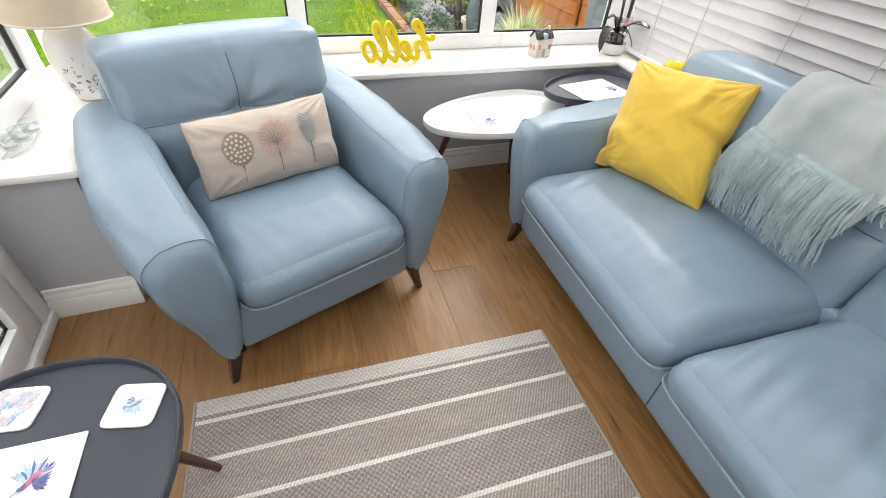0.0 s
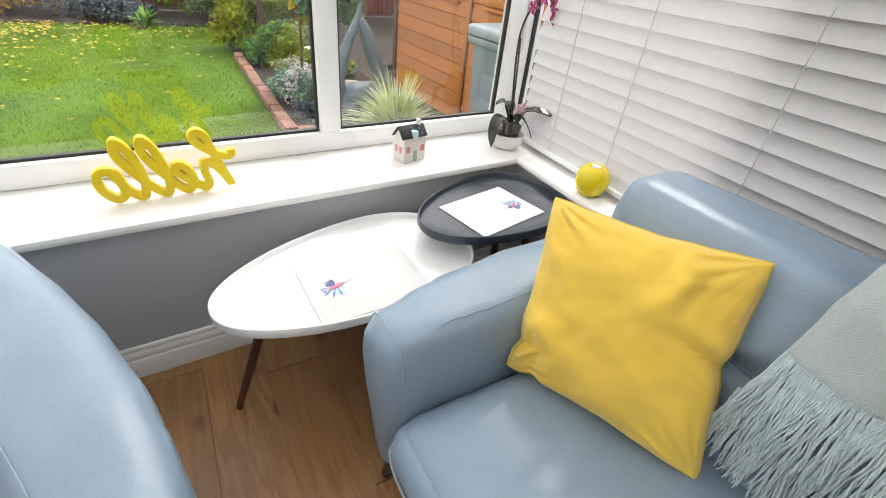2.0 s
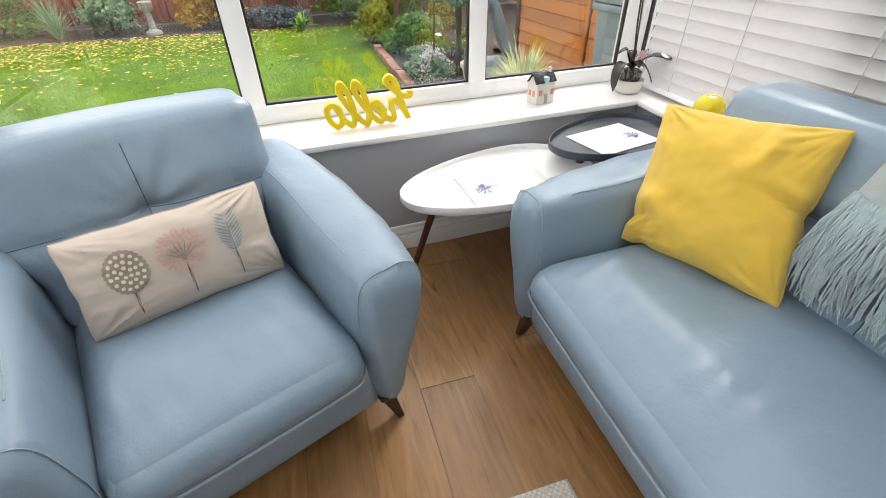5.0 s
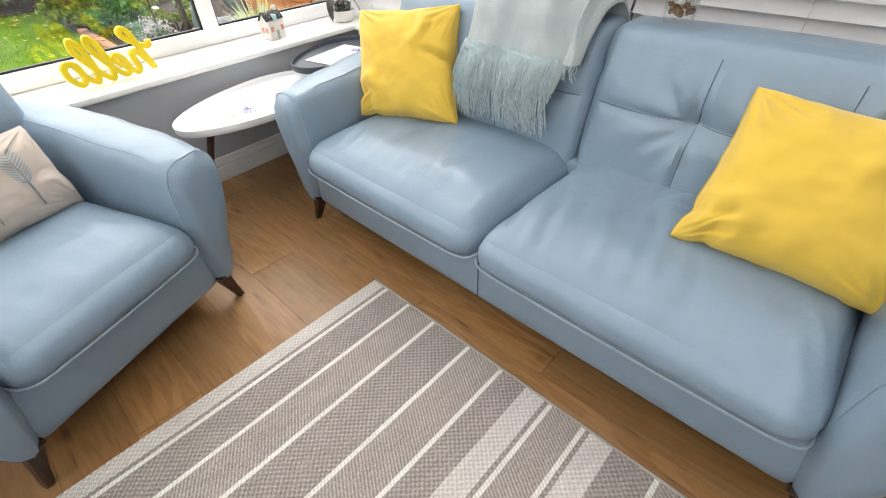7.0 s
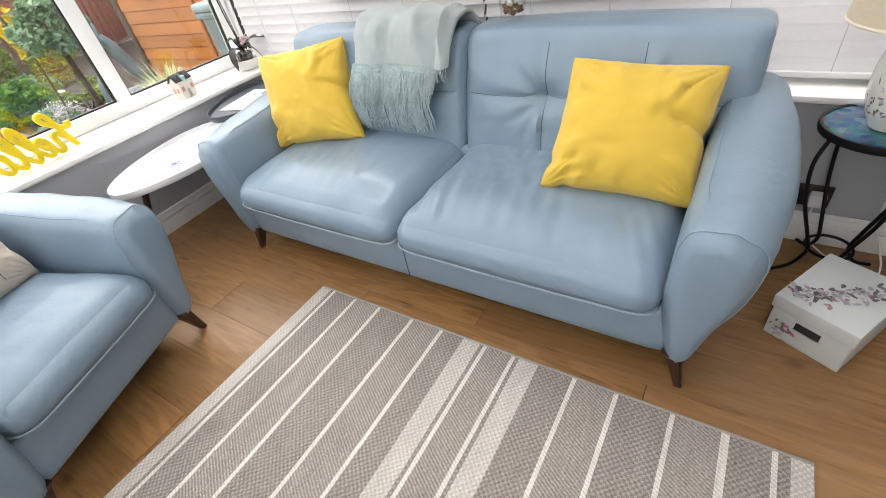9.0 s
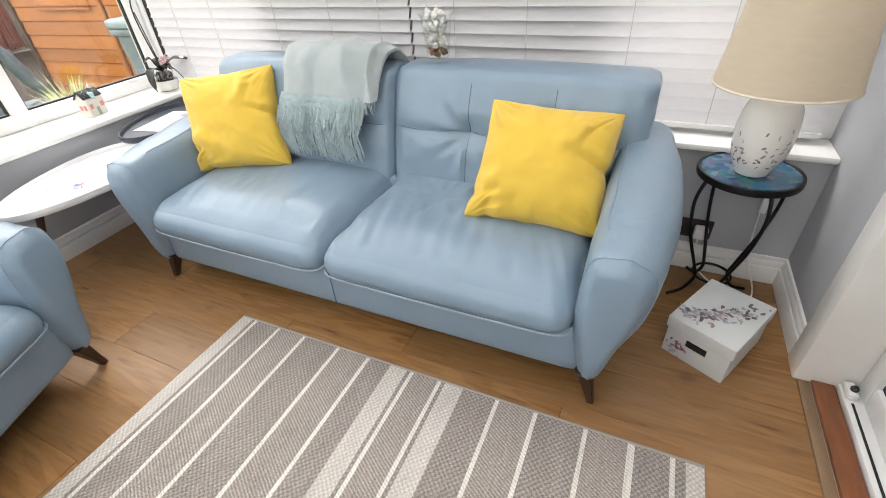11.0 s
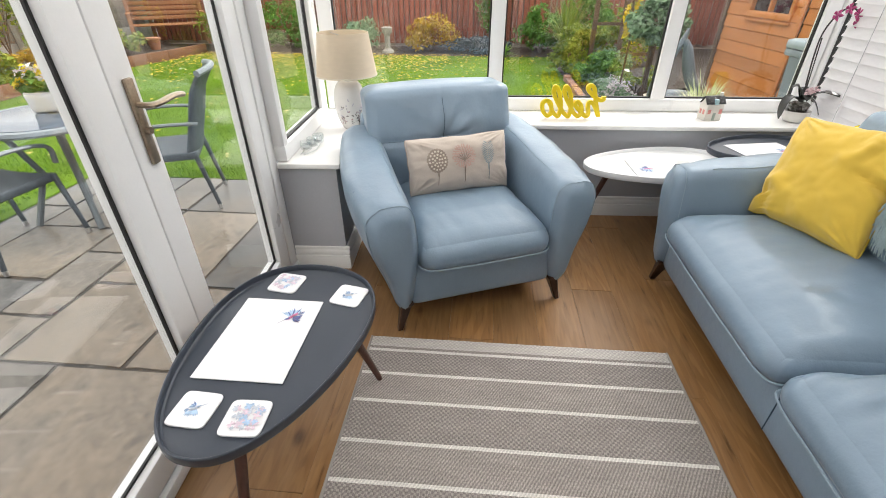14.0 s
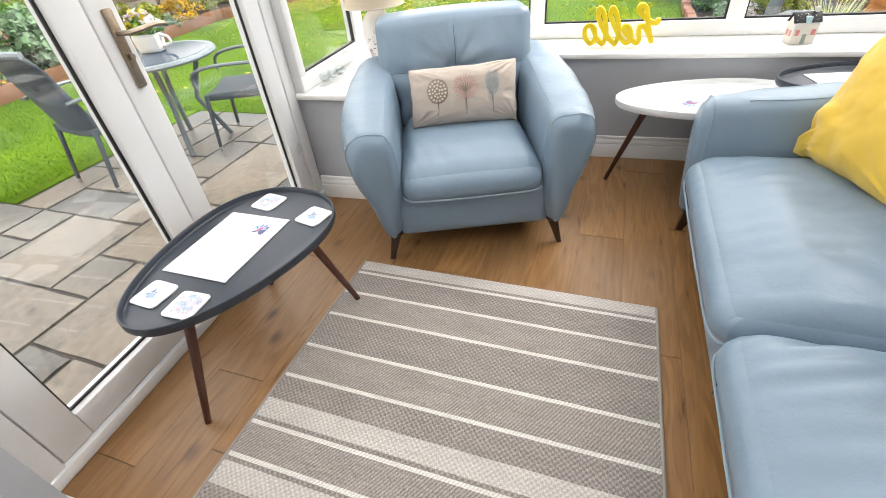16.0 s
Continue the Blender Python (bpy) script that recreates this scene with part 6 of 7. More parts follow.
# ---- garden furniture ----
def wicker_chair(m):
    t = thing("garden_chair", "grey woven wicker garden armchair with a curved back", "chair", m, "chairs round the garden table")

    def seat(a, b, c):
        x, y, z = rounded(a, b, c, 0.245, 0.235, 0.028, 0.02)
        return (x, y, 0.42 + z - 0.02 * (1 - a * a))

    part("seat", soft(10, 10, 4, seat), M_WICKER, t)

    def back(a, b, c):
        x, y, z = rounded(a, b, c, 0.235, 0.018, 0.265, 0.016)
        h = (c + 1) / 2
        return (x * (1 + 0.06 * h), y - 0.235 + 0.05 * a * a - 0.16 * h - 0.06 * max(0, h - 0.8) * 5 * 0.6, 0.69 + z)

    part("backrest", soft(12, 4, 16, back), M_WICKER, t)
    part("top_roll", tube(spline([(-0.25, -0.375, 0.955), (-0.13, -0.425, 0.965), (0, -0.44, 0.968), (0.13, -0.425, 0.965), (0.25, -0.375, 0.955)], 5), 0.022, seg=8), M_PALEWICKER, t, "pale woven top edge")
    for s in (-1, 1):
        part("armrest", tube(spline([(s * 0.25, -0.30, 0.64), (s * 0.285, -0.1, 0.655), (s * 0.285, 0.12, 0.645), (s * 0.27, 0.24, 0.60), (s * 0.26, 0.25, 0.5)], 5), 0.018, seg=8, flat=0.7), M_ALU, t)
        part("leg", tube([(s * 0.245, 0.21, 0.44), (s * 0.26, 0.25, 0.03)], 0.018, seg=8, taper=[1, 0.8]), M_WICKER, t)
        part("leg", tube([(s * 0.225, -0.22, 0.44), (s * 0.235, -0.29, 0.03)], 0.018, seg=8, taper=[1, 0.8]), M_WICKER, t)
        for yy, xx in ((0.25, 0.26), (-0.29, 0.235)):
            part("foot", tube([(s * xx, yy, 0.0), (s * xx, yy, 0.035)], 0.015, seg=8), M_CHROME, t, "metal foot cap")
    part("label_tag", box(0.04, 0.07, -0.262, -0.259, 0.50, 0.53), M_PAPER, t)
    return t


ch = wicker_chair(pose(-3.72, 0.85, G, 0, 0, -6))
copy_thing(ch, pose(-3.08, 1.60, G, 0, 0, 114))
gt = thing("garden_table", "round glass-topped wicker garden table", "table", pose(-3.62, 1.36, G))
part("rim", lathe([(0.37, 0.685), (0.45, 0.685), (0.46, 0.70), (0.45, 0.718), (0.37, 0.718)], 48, True), M_PALEWICKER, gt, "pale woven table rim")
part("glass_top", lathe([(0.001, 0.706), (0.40, 0.706), (0.40, 0.7205), (0.001, 0.7205)], 48), M_TABLEGLASS, gt, "dark glass table top")
for k in range(4):
    a = math.pi / 4 + math.pi / 2 * k
    part("leg", tube([(0.30 * math.cos(a), 0.30 * math.sin(a), 0.69), (0.18 * math.cos(a), 0.18 * math.sin(a), 0.35), (0.33 * math.cos(a), 0.33 * math.sin(a), 0.0)], 0.02, seg=8), M_ALU, gt)
pl = thing("planter", "white trough planter of yellow and white flowers on the table", "planter", pose(-3.68, 1.44, G + 0.7205, 0, 0, 20))


def trough(a, b, c):
    x, y, z = rounded(a, b, c, 0.10, 0.065, 0.065, 0.02)
    k = 0.86 + 0.14 * (c + 1) / 2
    return (x * k, y * k, 0.065 + z)


part("trough", soft(10, 8, 8, trough), M_CERAMIC, pl)
part("rim", tube([(0.098 * math.copysign(abs(math.cos(t)) ** 0.4, math.cos(t)), 0.063 * math.copysign(abs(math.sin(t)) ** 0.4, math.sin(t)), 0.127) for t in [2 * math.pi * q / 32 for q in range(32)]], 0.005, closed=True, seg=6), M_CERAMIC, pl)
part("handle", tube(spline([(0.09, 0, 0.115), (0.15, 0, 0.10), (0.155, 0, 0.05), (0.09, 0, 0.03)], 5), 0.011, seg=8), M_CERAMIC, pl)
v, f = leaf_cloud(260, random.Random(46), 0.045, (0.12, 0.09, 0.07), 12)
raw_part("foliage", [q + Vector((0, 0, 0.17)) for q in v], f, G1, pl)
v, f = leaf_cloud(70, random.Random(47), 0.045, (0.13, 0.10, 0.09), 9, 0.6, 1.1)
raw_part("blossom", [q + Vector((0, 0, 0.20)) for q in v], f, F_WHITE, pl, "white flowers")
v, f = leaf_cloud(50, random.Random(48), 0.042, (0.11, 0.09, 0.09), 7, 0.6, 1.1)
raw_part("blossom", [q + Vector((-0.02, 0, 0.20)) for q in v], f, F_YELLOW, pl, "yellow flowers")

bn = thing("garden_bench", "orange-brown slatted wooden garden bench", "bench", pose(-8.15, 9.6, G + 0.1, 0, 0, 35))
for k in range(5):
    part("seat_slat", box(-0.75, 0.75, -0.28 + 0.11 * k, -0.19 + 0.11 * k, 0.42, 0.445, bevel=0.004), M_TEAK, bn)
for k in range(7):
    part("back_slat", box(-0.72, 0.72, 0.27, 0.295, 0.52 + 0.10 * k, 0.60 + 0.10 * k, bevel=0.004), M_TEAK, bn)
for s in (-1, 1):
    part("side_post", box(s * 0.75 - 0.035, s * 0.75 + 0.035, 0.24, 0.31, 0, 1.9, bevel=0.005), M_TEAK, bn)
    part("front_leg", box(s * 0.75 - 0.035, s * 0.75 + 0.035, -0.30, -0.23, 0, 0.66, bevel=0.005), M_TEAK, bn)
    part("armrest", box(s * 0.75 - 0.045, s * 0.75 + 0.045, -0.32, 0.30, 0.66, 0.69, bevel=0.005), M_TEAK, bn)
for x, y, z, m_, s in ((-8.75, 8.35, G + 0.75, M_CONCRETE, 1.0), (-8.05, 8.75, G + 0.1, M_TERRA, 0.9)):
    p = thing("flower_pot", "flower pot beside the bench", "flower pot", pose(x, y, z))
    part("pot", lathe([(0.10 * s, 0), (0.15 * s, 0.22 * s), (0.17 * s, 0.23 * s), (0.17 * s, 0.27 * s), (0.14 * s, 0.27 * s)], 24), m_, p)
    if m_ is M_CONCRETE:
        v, f = leaf_cloud(160, random.Random(71), 0.07, (0.17, 0.17, 0.12), 10)
        raw_part("blossom", [q + Vector((0, 0, 0.34)) for q in v], f, F_YELLOW, p)
        part("stand", tube([(0, 0, -0.65), (0, 0, 0.0)], 0.03, seg=8), M_TRELLIS, p)
hb = thing("hanging_basket", "basket of white and yellow flowers on the fence", "hanging basket", pose(-9.1, 5.2, G + 1.15))
part("basket", lathe([(0.04, -0.18), (0.13, -0.10), (0.17, 0.02), (0.15, 0.02)], 20), M_BARK, hb)
v, f = leaf_cloud(260, random.Random(72), 0.05, (0.22, 0.24, 0.16), 12)
raw_part("foliage", v, f, G1, hb)
v, f = leaf_cloud(200, random.Random(73), 0.04, (0.24, 0.28, 0.20), 14)
raw_part("blossom", v, f, F_WHITE, hb)
st = thing("garden_statue", "pale stone garden ornament by the lawn", "ornament", pose(-2.95, 9.35, G))
part("stone", lathe([(0.14, 0), (0.13, 0.05), (0.06, 0.10), (0.05, 0.35), (0.11, 0.42), (0.12, 0.52), (0.09, 0.53)], 16), M_CONCRETE, st)



# ---- blinds ----
def slat_mesh(y0, y1):
    bm = bmesh.new()
    prof = []
    for i in range(6):
        s = -1 + 2 * i / 5
        prof.append((0.0300 * s, 0.0024 * (1 - s * s)))
    c, sn = math.cos(radians(69)), math.sin(radians(69))
    rows = []
    for y in (y0, y1):
        top = [bm.verts.new((p * c + (q + 0.0013) * sn, y, p * sn - (q + 0.0013) * c)) for p, q in prof]
        low = [bm.verts.new((p * c + (q - 0.0013) * sn, y, p * sn - (q - 0.0013) * c)) for p, q in prof]
        rows.append(top + low[::-1])
    n = len(rows[0])
    for k in range(n):
        bm.faces.new([rows[0][k], rows[0][(k + 1) % n], rows[1][(k + 1) % n], rows[1][k]])
    bm.faces.new(rows[0])
    bm.faces.new(rows[1])
    bmesh.ops.recalc_face_normals(bm, faces=bm.faces)
    return mesh_of("slat", bm, M_SLAT)


def blind(y0, y1, ladders):
    t = thing("venetian_blind", "closed white venetian blind with wide slats", "blind", EAST @ pose(0.135, 0, 0), "blinds on the side window")
    me = slat_mesh(y0, y1)
    for k in range(33):
        ob = new("slat", me)
        ob.parent = t
        ob.location = (0, 0, 0.635 + 0.0515 * k)
    part("bottom_rail", box(-0.022, 0.022, y0, y1, 0.592, 0.612, bevel=0.004), M_UPVC, t)
    part("head_rail", box(-0.03, 0.03, y0, y1, 2.325, 2.338), M_UPVC, t)
    for y in ladders:
        part("ladder_cord", tube([(-0.0165, y, 0.60), (-0.0165, y, 2.32)], 0.0016, seg=5), M_CORD, t, "pale ladder cord")
    return t


blind(-1.552, 0.20, [-0.02, -0.32, -0.77, -1.12, -1.40])
blind(-3.20, -1.564, [-1.78, -2.10, -2.50, -2.83, -3.05])
knob = thing("blind_cord", "white blind pull cord with a small knob", "cord", EAST @ pose(0.10, -1.66, 0))
part("cord", tube([(0, 0, 1.02), (0, 0, 2.32)], 0.0014, seg=5), M_CORD, knob)
part("knob", lathe([(0.002, 1.02), (0.009, 1.012), (0.010, 1.0), (0.006, 0.99), (0.001, 0.988)], 14), M_UPVC, knob)


# ---- throw over the sofa back ----
def throw_path(s, y):
    """Point on the sheet: s from the fringe (0) over the top (0.6) down behind (1)."""
    pts = [(0.612, 0.655), (0.655, 0.745), (0.690, 0.835), (0.745, 0.895), (0.83, 0.895), (0.885, 0.83), (0.92, 0.70)]
    q = spline([(a, 0, b) for a, b in pts], 10)
    f = s * (len(q) - 1)
    i = min(len(q) - 2, int(f))
    return q[i].lerp(q[i + 1], f - i)


def throw_point(s, u, lift=0.0, y_a=0.075, y_b=-0.345, sk=-0.05):
    y = y_a + (y_b - y_a) * u + sk * s
    p = throw_path(s, y)
    fold = 0.006 * math.sin(u * 10 + 1.5 * s) + 0.020 * math.exp(-((u - 0.24 - 0.16 * s) / 0.10) ** 2) + 0.012 * math.exp(-((u - 0.74 + 0.12 * s) / 0.12) ** 2)
    fold += 0.007 * noise.noise(Vector((u * 5, s * 3, 0))) + 0.0012 * noise.noise(Vector((u * 25, s * 9, 3)))
    fold += 0.018 * math.exp(-((u - 0.95 + 0.45 * s) / 0.08) ** 2)
    edge = 0.02 * (1 - max(0, 1 - min(u, 1 - u) * 12))
    return Vector((p.x - (fold + edge * 0.4 + lift) * (1 if s < 0.55 else 0.2) - 0.006, y + 0.006 * noise.noise(Vector((s * 6, u * 4, 2))), p.z + (fold * 0.6 + lift if 0.3 < s < 0.8 else 0) + 0.004))


throw = thing("throw_blanket", "grey-green fringed mohair throw draped over the sofa back", "throw", pose(0, 0, 0))


def throw_sheet(lift, y_a, y_b, s0):
    bm = bmesh.new()
    ns, nu = 40, 40
    fr = [[bm.verts.new(throw_point(s0 + (1 - s0) * i / ns, j / nu, lift + 0.011, y_a, y_b)) for j in range(nu + 1)] for i in range(ns + 1)]
    bk = [[bm.verts.new(throw_point(s0 + (1 - s0) * i / ns, j / nu, lift, y_a, y_b)) for j in range(nu + 1)] for i in range(ns + 1)]
    for i in range(ns):
        for j in range(nu):
            bm.faces.new([fr[i][j], fr[i + 1][j], fr[i + 1][j + 1], fr[i][j + 1]])
            bm.faces.new([bk[i][j], bk[i][j + 1], bk[i + 1][j + 1], bk[i + 1][j]])
    for i in range(ns):
        for j in (0, nu):
            bm.faces.new([fr[i][j], bk[i][j], bk[i + 1][j], fr[i + 1][j]])
    for j in range(nu):
        for i in (0, ns):
            bm.faces.new([fr[i][j], fr[i][j + 1], bk[i][j + 1], bk[i][j]])
    bmesh.ops.recalc_face_normals(bm, faces=bm.faces)
    return bm


part("cloth", throw_sheet(0.012, 0.075, -0.345, 0.0), M_THROW, throw)
part("under_fold", throw_sheet(0.0, -0.26, -0.388, 0.16), M_THROW, throw, "folded under layer of the throw")
rng = random.Random(77)


def fringe(n, s0, lift, y_a, y_b, length, drop_x):
    verts, faces = [], []
    for k in range(n):
        u = (k + 0.5) / n + rng.uniform(-0.006, 0.006)
        p = throw_point(s0, u, lift, y_a, y_b)
        l = length * rng.uniform(0.82, 1.1)
        ph, amp, yaw = rng.uniform(0, 6.3), rng.uniform(0.0008, 0.0026), rng.gauss(0, 0.07) + 0.10 * math.sin(u * 37)
        uc = (int(u * n / 6) + 0.5) * 6 / n + 0.3 * math.sin(int(u * n / 6) * 5.1) * 6 / n
        yaw += 0.62 * (uc - u) * (y_b - y_a) / l
        ring0 = len(verts)
        for s in range(13):
            q = s / 12
            c = Vector((p.x + drop_x * q - 0.010 - 0.010 * math.sin(q * 3.0) + amp * math.sin(q * 13 + 2 * ph), p.y + yaw * q * l + amp * math.sin(q * 11 + ph), p.z - l * q))
            r = 0.0021 * (1.0 - 0.3 * q)
            for a in range(4):
                t = math.pi / 2 * a + q * 9
                verts.append(c + Vector((r * math.cos(t), r * math.sin(t), 0)))
        for s in range(12):
            for a in range(4):
                b = ring0 + 4 * s
                faces.append((b + a, b + (a + 1) % 4, b + 4 + (a + 1) % 4, b + 4 + a))
    return verts, faces


v, f = fringe(300, 0.03, 0.022, 0.080, -0.325, 0.155, 0.0)
raw_part("fringe", v, f, M_FRINGE, throw, "long twisted wool fringe")
v, f = fringe(290, 0.19, 0.026, 0.074, -0.325, 0.128, -0.060)
raw_part("fringe", v, f, M_FRINGE, throw, "long twisted wool fringe")
v, f = fringe(22, 0.16, 0.0, -0.27, -0.388, 0.05, 0.0)
raw_part("fringe", v, f, M_FRINGE, throw, "short fringe of the under layer")


# ---- embroidered trees on the small cushion ----
fn_small = cushion_fn(*small_c, 0.080, 8.2, 0.6)
M_THREADS = [mat("cream_thread", (0.66, 0.60, 0.50), 0.9, var=0.1), mat("brown_thread", (0.31, 0.25, 0.21), 0.9, var=0.2), mat("pink_thread", (0.53, 0.36, 0.31), 0.9, var=0.15), mat("blue_grey_thread", (0.26, 0.33, 0.36), 0.9, var=0.15)]


def on_cushion(a, b, lift):
    e = 0.01
    p = fn_small(a, b, 1.0)
    n = (fn_small(a + e, b, 1.0) - p).cross(fn_small(a, b + e, 1.0) - p).normalized()
    return p + n * lift


def stitch(verts, faces, a, b, ra, rb, turn, lift=0.0022, n=7):
    i = len(verts)
    for k in range(n):
        t = 2 * math.pi * k / n
        x, y = ra * math.cos(t), rb * math.sin(t)
        x, y = x * math.cos(turn) - y * math.sin(turn), x * math.sin(turn) + y * math.cos(turn)
        verts.append(on_cushion(a + x / 0.23, b + y / 0.128, lift + 0.00008 * (len(faces) % 12)))
    faces.append(tuple(range(i, i + n)))


rng = random.Random(91)
for idx, (ca, cb) in enumerate(((-0.50, 0.12), (0.02, 0.16), (0.52, 0.16))):
    tv, tf = [], []
    stitch(tv, tf, ca, cb - 0.55, 0.0026, 0.046, 0.0, 0.0035)
    raw_part("embroidered_trunk", tv, tf, M_THREADS[1] if idx < 2 else M_THREADS[3], small)
    gv, gf = [], []
    if idx == 0:
        for ring, m_ in ((0.0, 1), (0.008, 6), (0.016, 11), (0.024, 16), (0.032, 22), (0.040, 26)):
            for k in range(m_):
                t = 2 * math.pi * k / m_
                stitch(gv, gf, ca + ring * math.cos(t) / 0.23, cb + ring * 1.22 * math.sin(t) / 0.128, 0.0066, 0.0066, 0, 0.0022)
        raw_part("embroidered_crown", gv, gf, M_THREADS[1], small, "brown embroidered tree crown")
        gv, gf = [], []
        for ring, m_ in ((0.010, 5), (0.021, 10), (0.034, 16)):
            for k in range(m_):
                t = 2 * math.pi * k / m_ + ring * 40
                stitch(gv, gf, ca + ring * math.cos(t) / 0.23, cb + ring * 1.22 * math.sin(t) / 0.128, 0.0046, 0.0046, 0, 0.0055)
        raw_part("embroidered_dots", gv, gf, M_THREADS[0], small, "cream embroidered dots")
    elif idx == 1:
        for ring, m_ in ((0.014, 7), (0.023, 12), (0.032, 17), (0.041, 22), (0.049, 26)):
            for k in range(m_):
                t = 2 * math.pi * (k + 0.5 * (m_ % 2)) / m_ + rng.uniform(-0.05, 0.05)
                stitch(gv, gf, ca + ring * math.cos(t) / 0.23, cb + (ring * math.sin(t) + 0.004) / 0.128, 0.0072, 0.0034, t + rng.uniform(-0.9, 0.9), 0.004)
        raw_part("embroidered_leaves", gv, gf, M_THREADS[2], small, "pink embroidered leaves")
        gv, gf = [], []
        for k in range(7):
            t = math.pi / 2 + (k - 3) * 0.33
            stitch(gv, gf, ca + 0.017 * math.cos(t) / 0.23, cb - 0.15 + 0.02 * math.sin(t) / 0.128, 0.026, 0.0018, t, 0.0068)
        raw_part("embroidered_branches", gv, gf, M_THREADS[1], small)
    else:
        for k in range(11):
            for s in (-1, 1):
                h = -0.045 + 0.009 * k
                w = 0.030 * math.sqrt(max(0.05, 1 - (h / 0.056) ** 2))
                stitch(gv, gf, ca + s * w * 0.55 / 0.23, cb + (h + 0.010) / 0.128, w * 0.62, 0.0021, s * 0.62, 0.004)
        stitch(gv, gf, ca, cb, 0.0014, 0.052, 0, 0.004)
        raw_part("embroidered_leaf", gv, gf, M_THREADS[3], small, "blue-grey embroidered feather tree")


# ---- lamps ----
M_MOTIF = [mat("motif_grey", (0.16, 0.14, 0.14), 0.4, var=0.3, scale=50), mat("motif_rose", (0.38, 0.24, 0.25), 0.4, var=0.3, scale=50), mat("motif_lilac", (0.42, 0.40, 0.46), 0.4, var=0.3, scale=50)]


def table_lamp(x, y, z, s, turn, shade_scale=1.0):
    t = thing("table_lamp", "white ceramic table lamp with painted flowers and a cream shade", "table lamp", pose(x, y, z, 0, 0, turn), "table lamps")
    prof = [(0.044, 0.0), (0.048, 0.006), (0.050, 0.012), (0.068, 0.05), (0.077, 0.10), (0.078, 0.15), (0.070, 0.20), (0.052, 0.228), (0.032, 0.24), (0.026, 0.255), (0.012, 0.258)]
    prof = [(r * s, h * s) for r, h in prof]
    sm = [(p.x, p.z) for p in spline([(r, 0, h) for r, h in prof], 4)]
    b = part("ceramic_base", lathe(sm, 40), M_CERAMIC, t)
    part("foot_ring", lathe([(0.040 * s, -0.0), (0.045 * s, 0.0), (0.045 * s, 0.005 * s), (0.040 * s, 0.005 * s)], 32, True), M_MOTIF[0], t)

    def rad(h):
        for (r0, h0), (r1, h1) in zip(sm, sm[1:]):
            if h0 <= h <= h1:
                return r0 + (r1 - r0) * (h - h0) / max(1e-6, h1 - h0)
        return sm[-1][0]

    r = random.Random(int(1000 * s))
    for m_i, n in ((0, 60), (1, 34), (2, 46)):
        verts, faces = [], []
        for k in range(n):
            spray = r.choice((0.3, 1.5, 2.6, 4.1, 5.3))
            a = spray + r.gauss(0, 0.33)
            h = (0.035 + abs(r.gauss(0, 0.045)) + (0.05 * r.random() if m_i == 2 else 0)) * s
            tr, ln, wd = r.uniform(0, 3.1), r.uniform(0.004, 0.010) * s, r.uniform(0.0015, 0.004) * s
            i = len(verts)
            for q in range(6):
                w = 2 * math.pi * q / 6
                u, v_ = ln * math.cos(w), wd * math.sin(w)
                u, v_ = u * math.cos(tr) - v_ * math.sin(tr), u * math.sin(tr) + v_ * math.cos(tr)
                rr = rad(h + v_) + 0.0008
                verts.append(((rr) * math.cos(a + u / rr), rr * math.sin(a + u / rr), h + v_))
            faces.append(tuple(range(i, i + 6)))
        raw_part("painted_flowers", verts, faces, M_MOTIF[m_i], b, "painted grey and rose flowers")
    k = s * shade_scale
    z0, z1, r0, r1 = 0.262 * s, 0.262 * s + 0.195 * k, 0.150 * k, 0.122 * k
    part("shade", lathe([(r0, z0), (r1, z1), (r1 - 0.004, z1), (r0 - 0.004, z0)], 56, True), M_SHADE, t, "cream fabric drum shade")
    part("stem", tube([(0, 0, 0.25 * s), (0, 0, z1 - 0.02)], 0.006, seg=8), M_CHROME, t)
    for a in range(3):
        w = 2 * math.pi * a / 3
        part("shade_spoke", tube([(0, 0, z1 - 0.02), ((r1 - 0.003) * math.cos(w), (r1 - 0.003) * math.sin(w), z1 - 0.008)], 0.0018, seg=5), M_CHROME, t)
    part("trim", lathe([(r0 + 0.001, z0), (r0 + 0.0025, z0 + 0.004), (r0, z0 + 0.008), (r0 - 0.0045, z0 + 0.004)], 56, True), M_CREAM, t)
    return t


M_SHADE = translucent_mat("cream_shade_linen", (0.74, 0.65, 0.52), 0.36, 0.9)
table_lamp(-1.50, 1.06, SILL, 1.05, 20, 1.0)
table_lamp(0.80, -1.755, 0.554, 1.10, 190, 1.16)

# ---- side table with a mosaic top ----
M_MOSAIC = bpy.data.materials.new("blue_mosaic_glass")
M_MOSAIC.use_nodes = True
nt = M_MOSAIC.node_tree
pb = nt.nodes["Principled BSDF"]
tc, vo = nt.nodes.new("ShaderNodeTexCoord"), nt.nodes.new("ShaderNodeTexVoronoi")
vo.inputs["Scale"].default_value = 34
nt.links.new(tc.outputs["Object"], vo.inputs["Vector"])
sep = nt.nodes.new("ShaderNodeSeparateColor")
nt.links.new(vo.outputs["Color"], sep.inputs[0])
cc = ramp(nt, sep.outputs[0], [(0.0, (0.01, 0.04, 0.16)), (0.3, (0.02, 0.12, 0.26)), (0.5, (0.03, 0.20, 0.17)), (0.7, (0.09, 0.05, 0.20)), (0.85, (0.16, 0.27, 0.33)), (1.0, (0.01, 0.03, 0.05))])
cc = mixcol(nt, 0.35, cc, ramp(nt, noise_node(nt, 13, 4), [(0.35, (0.015, 0.03, 0.09)), (0.65, (0.04, 0.13, 0.16))]))
nt.links.new(cc, pb.inputs["Base Color"])
pb.inputs["Roughness"].default_value = 0.22
pb.inputs["Specular IOR Level"].default_value = 0.25
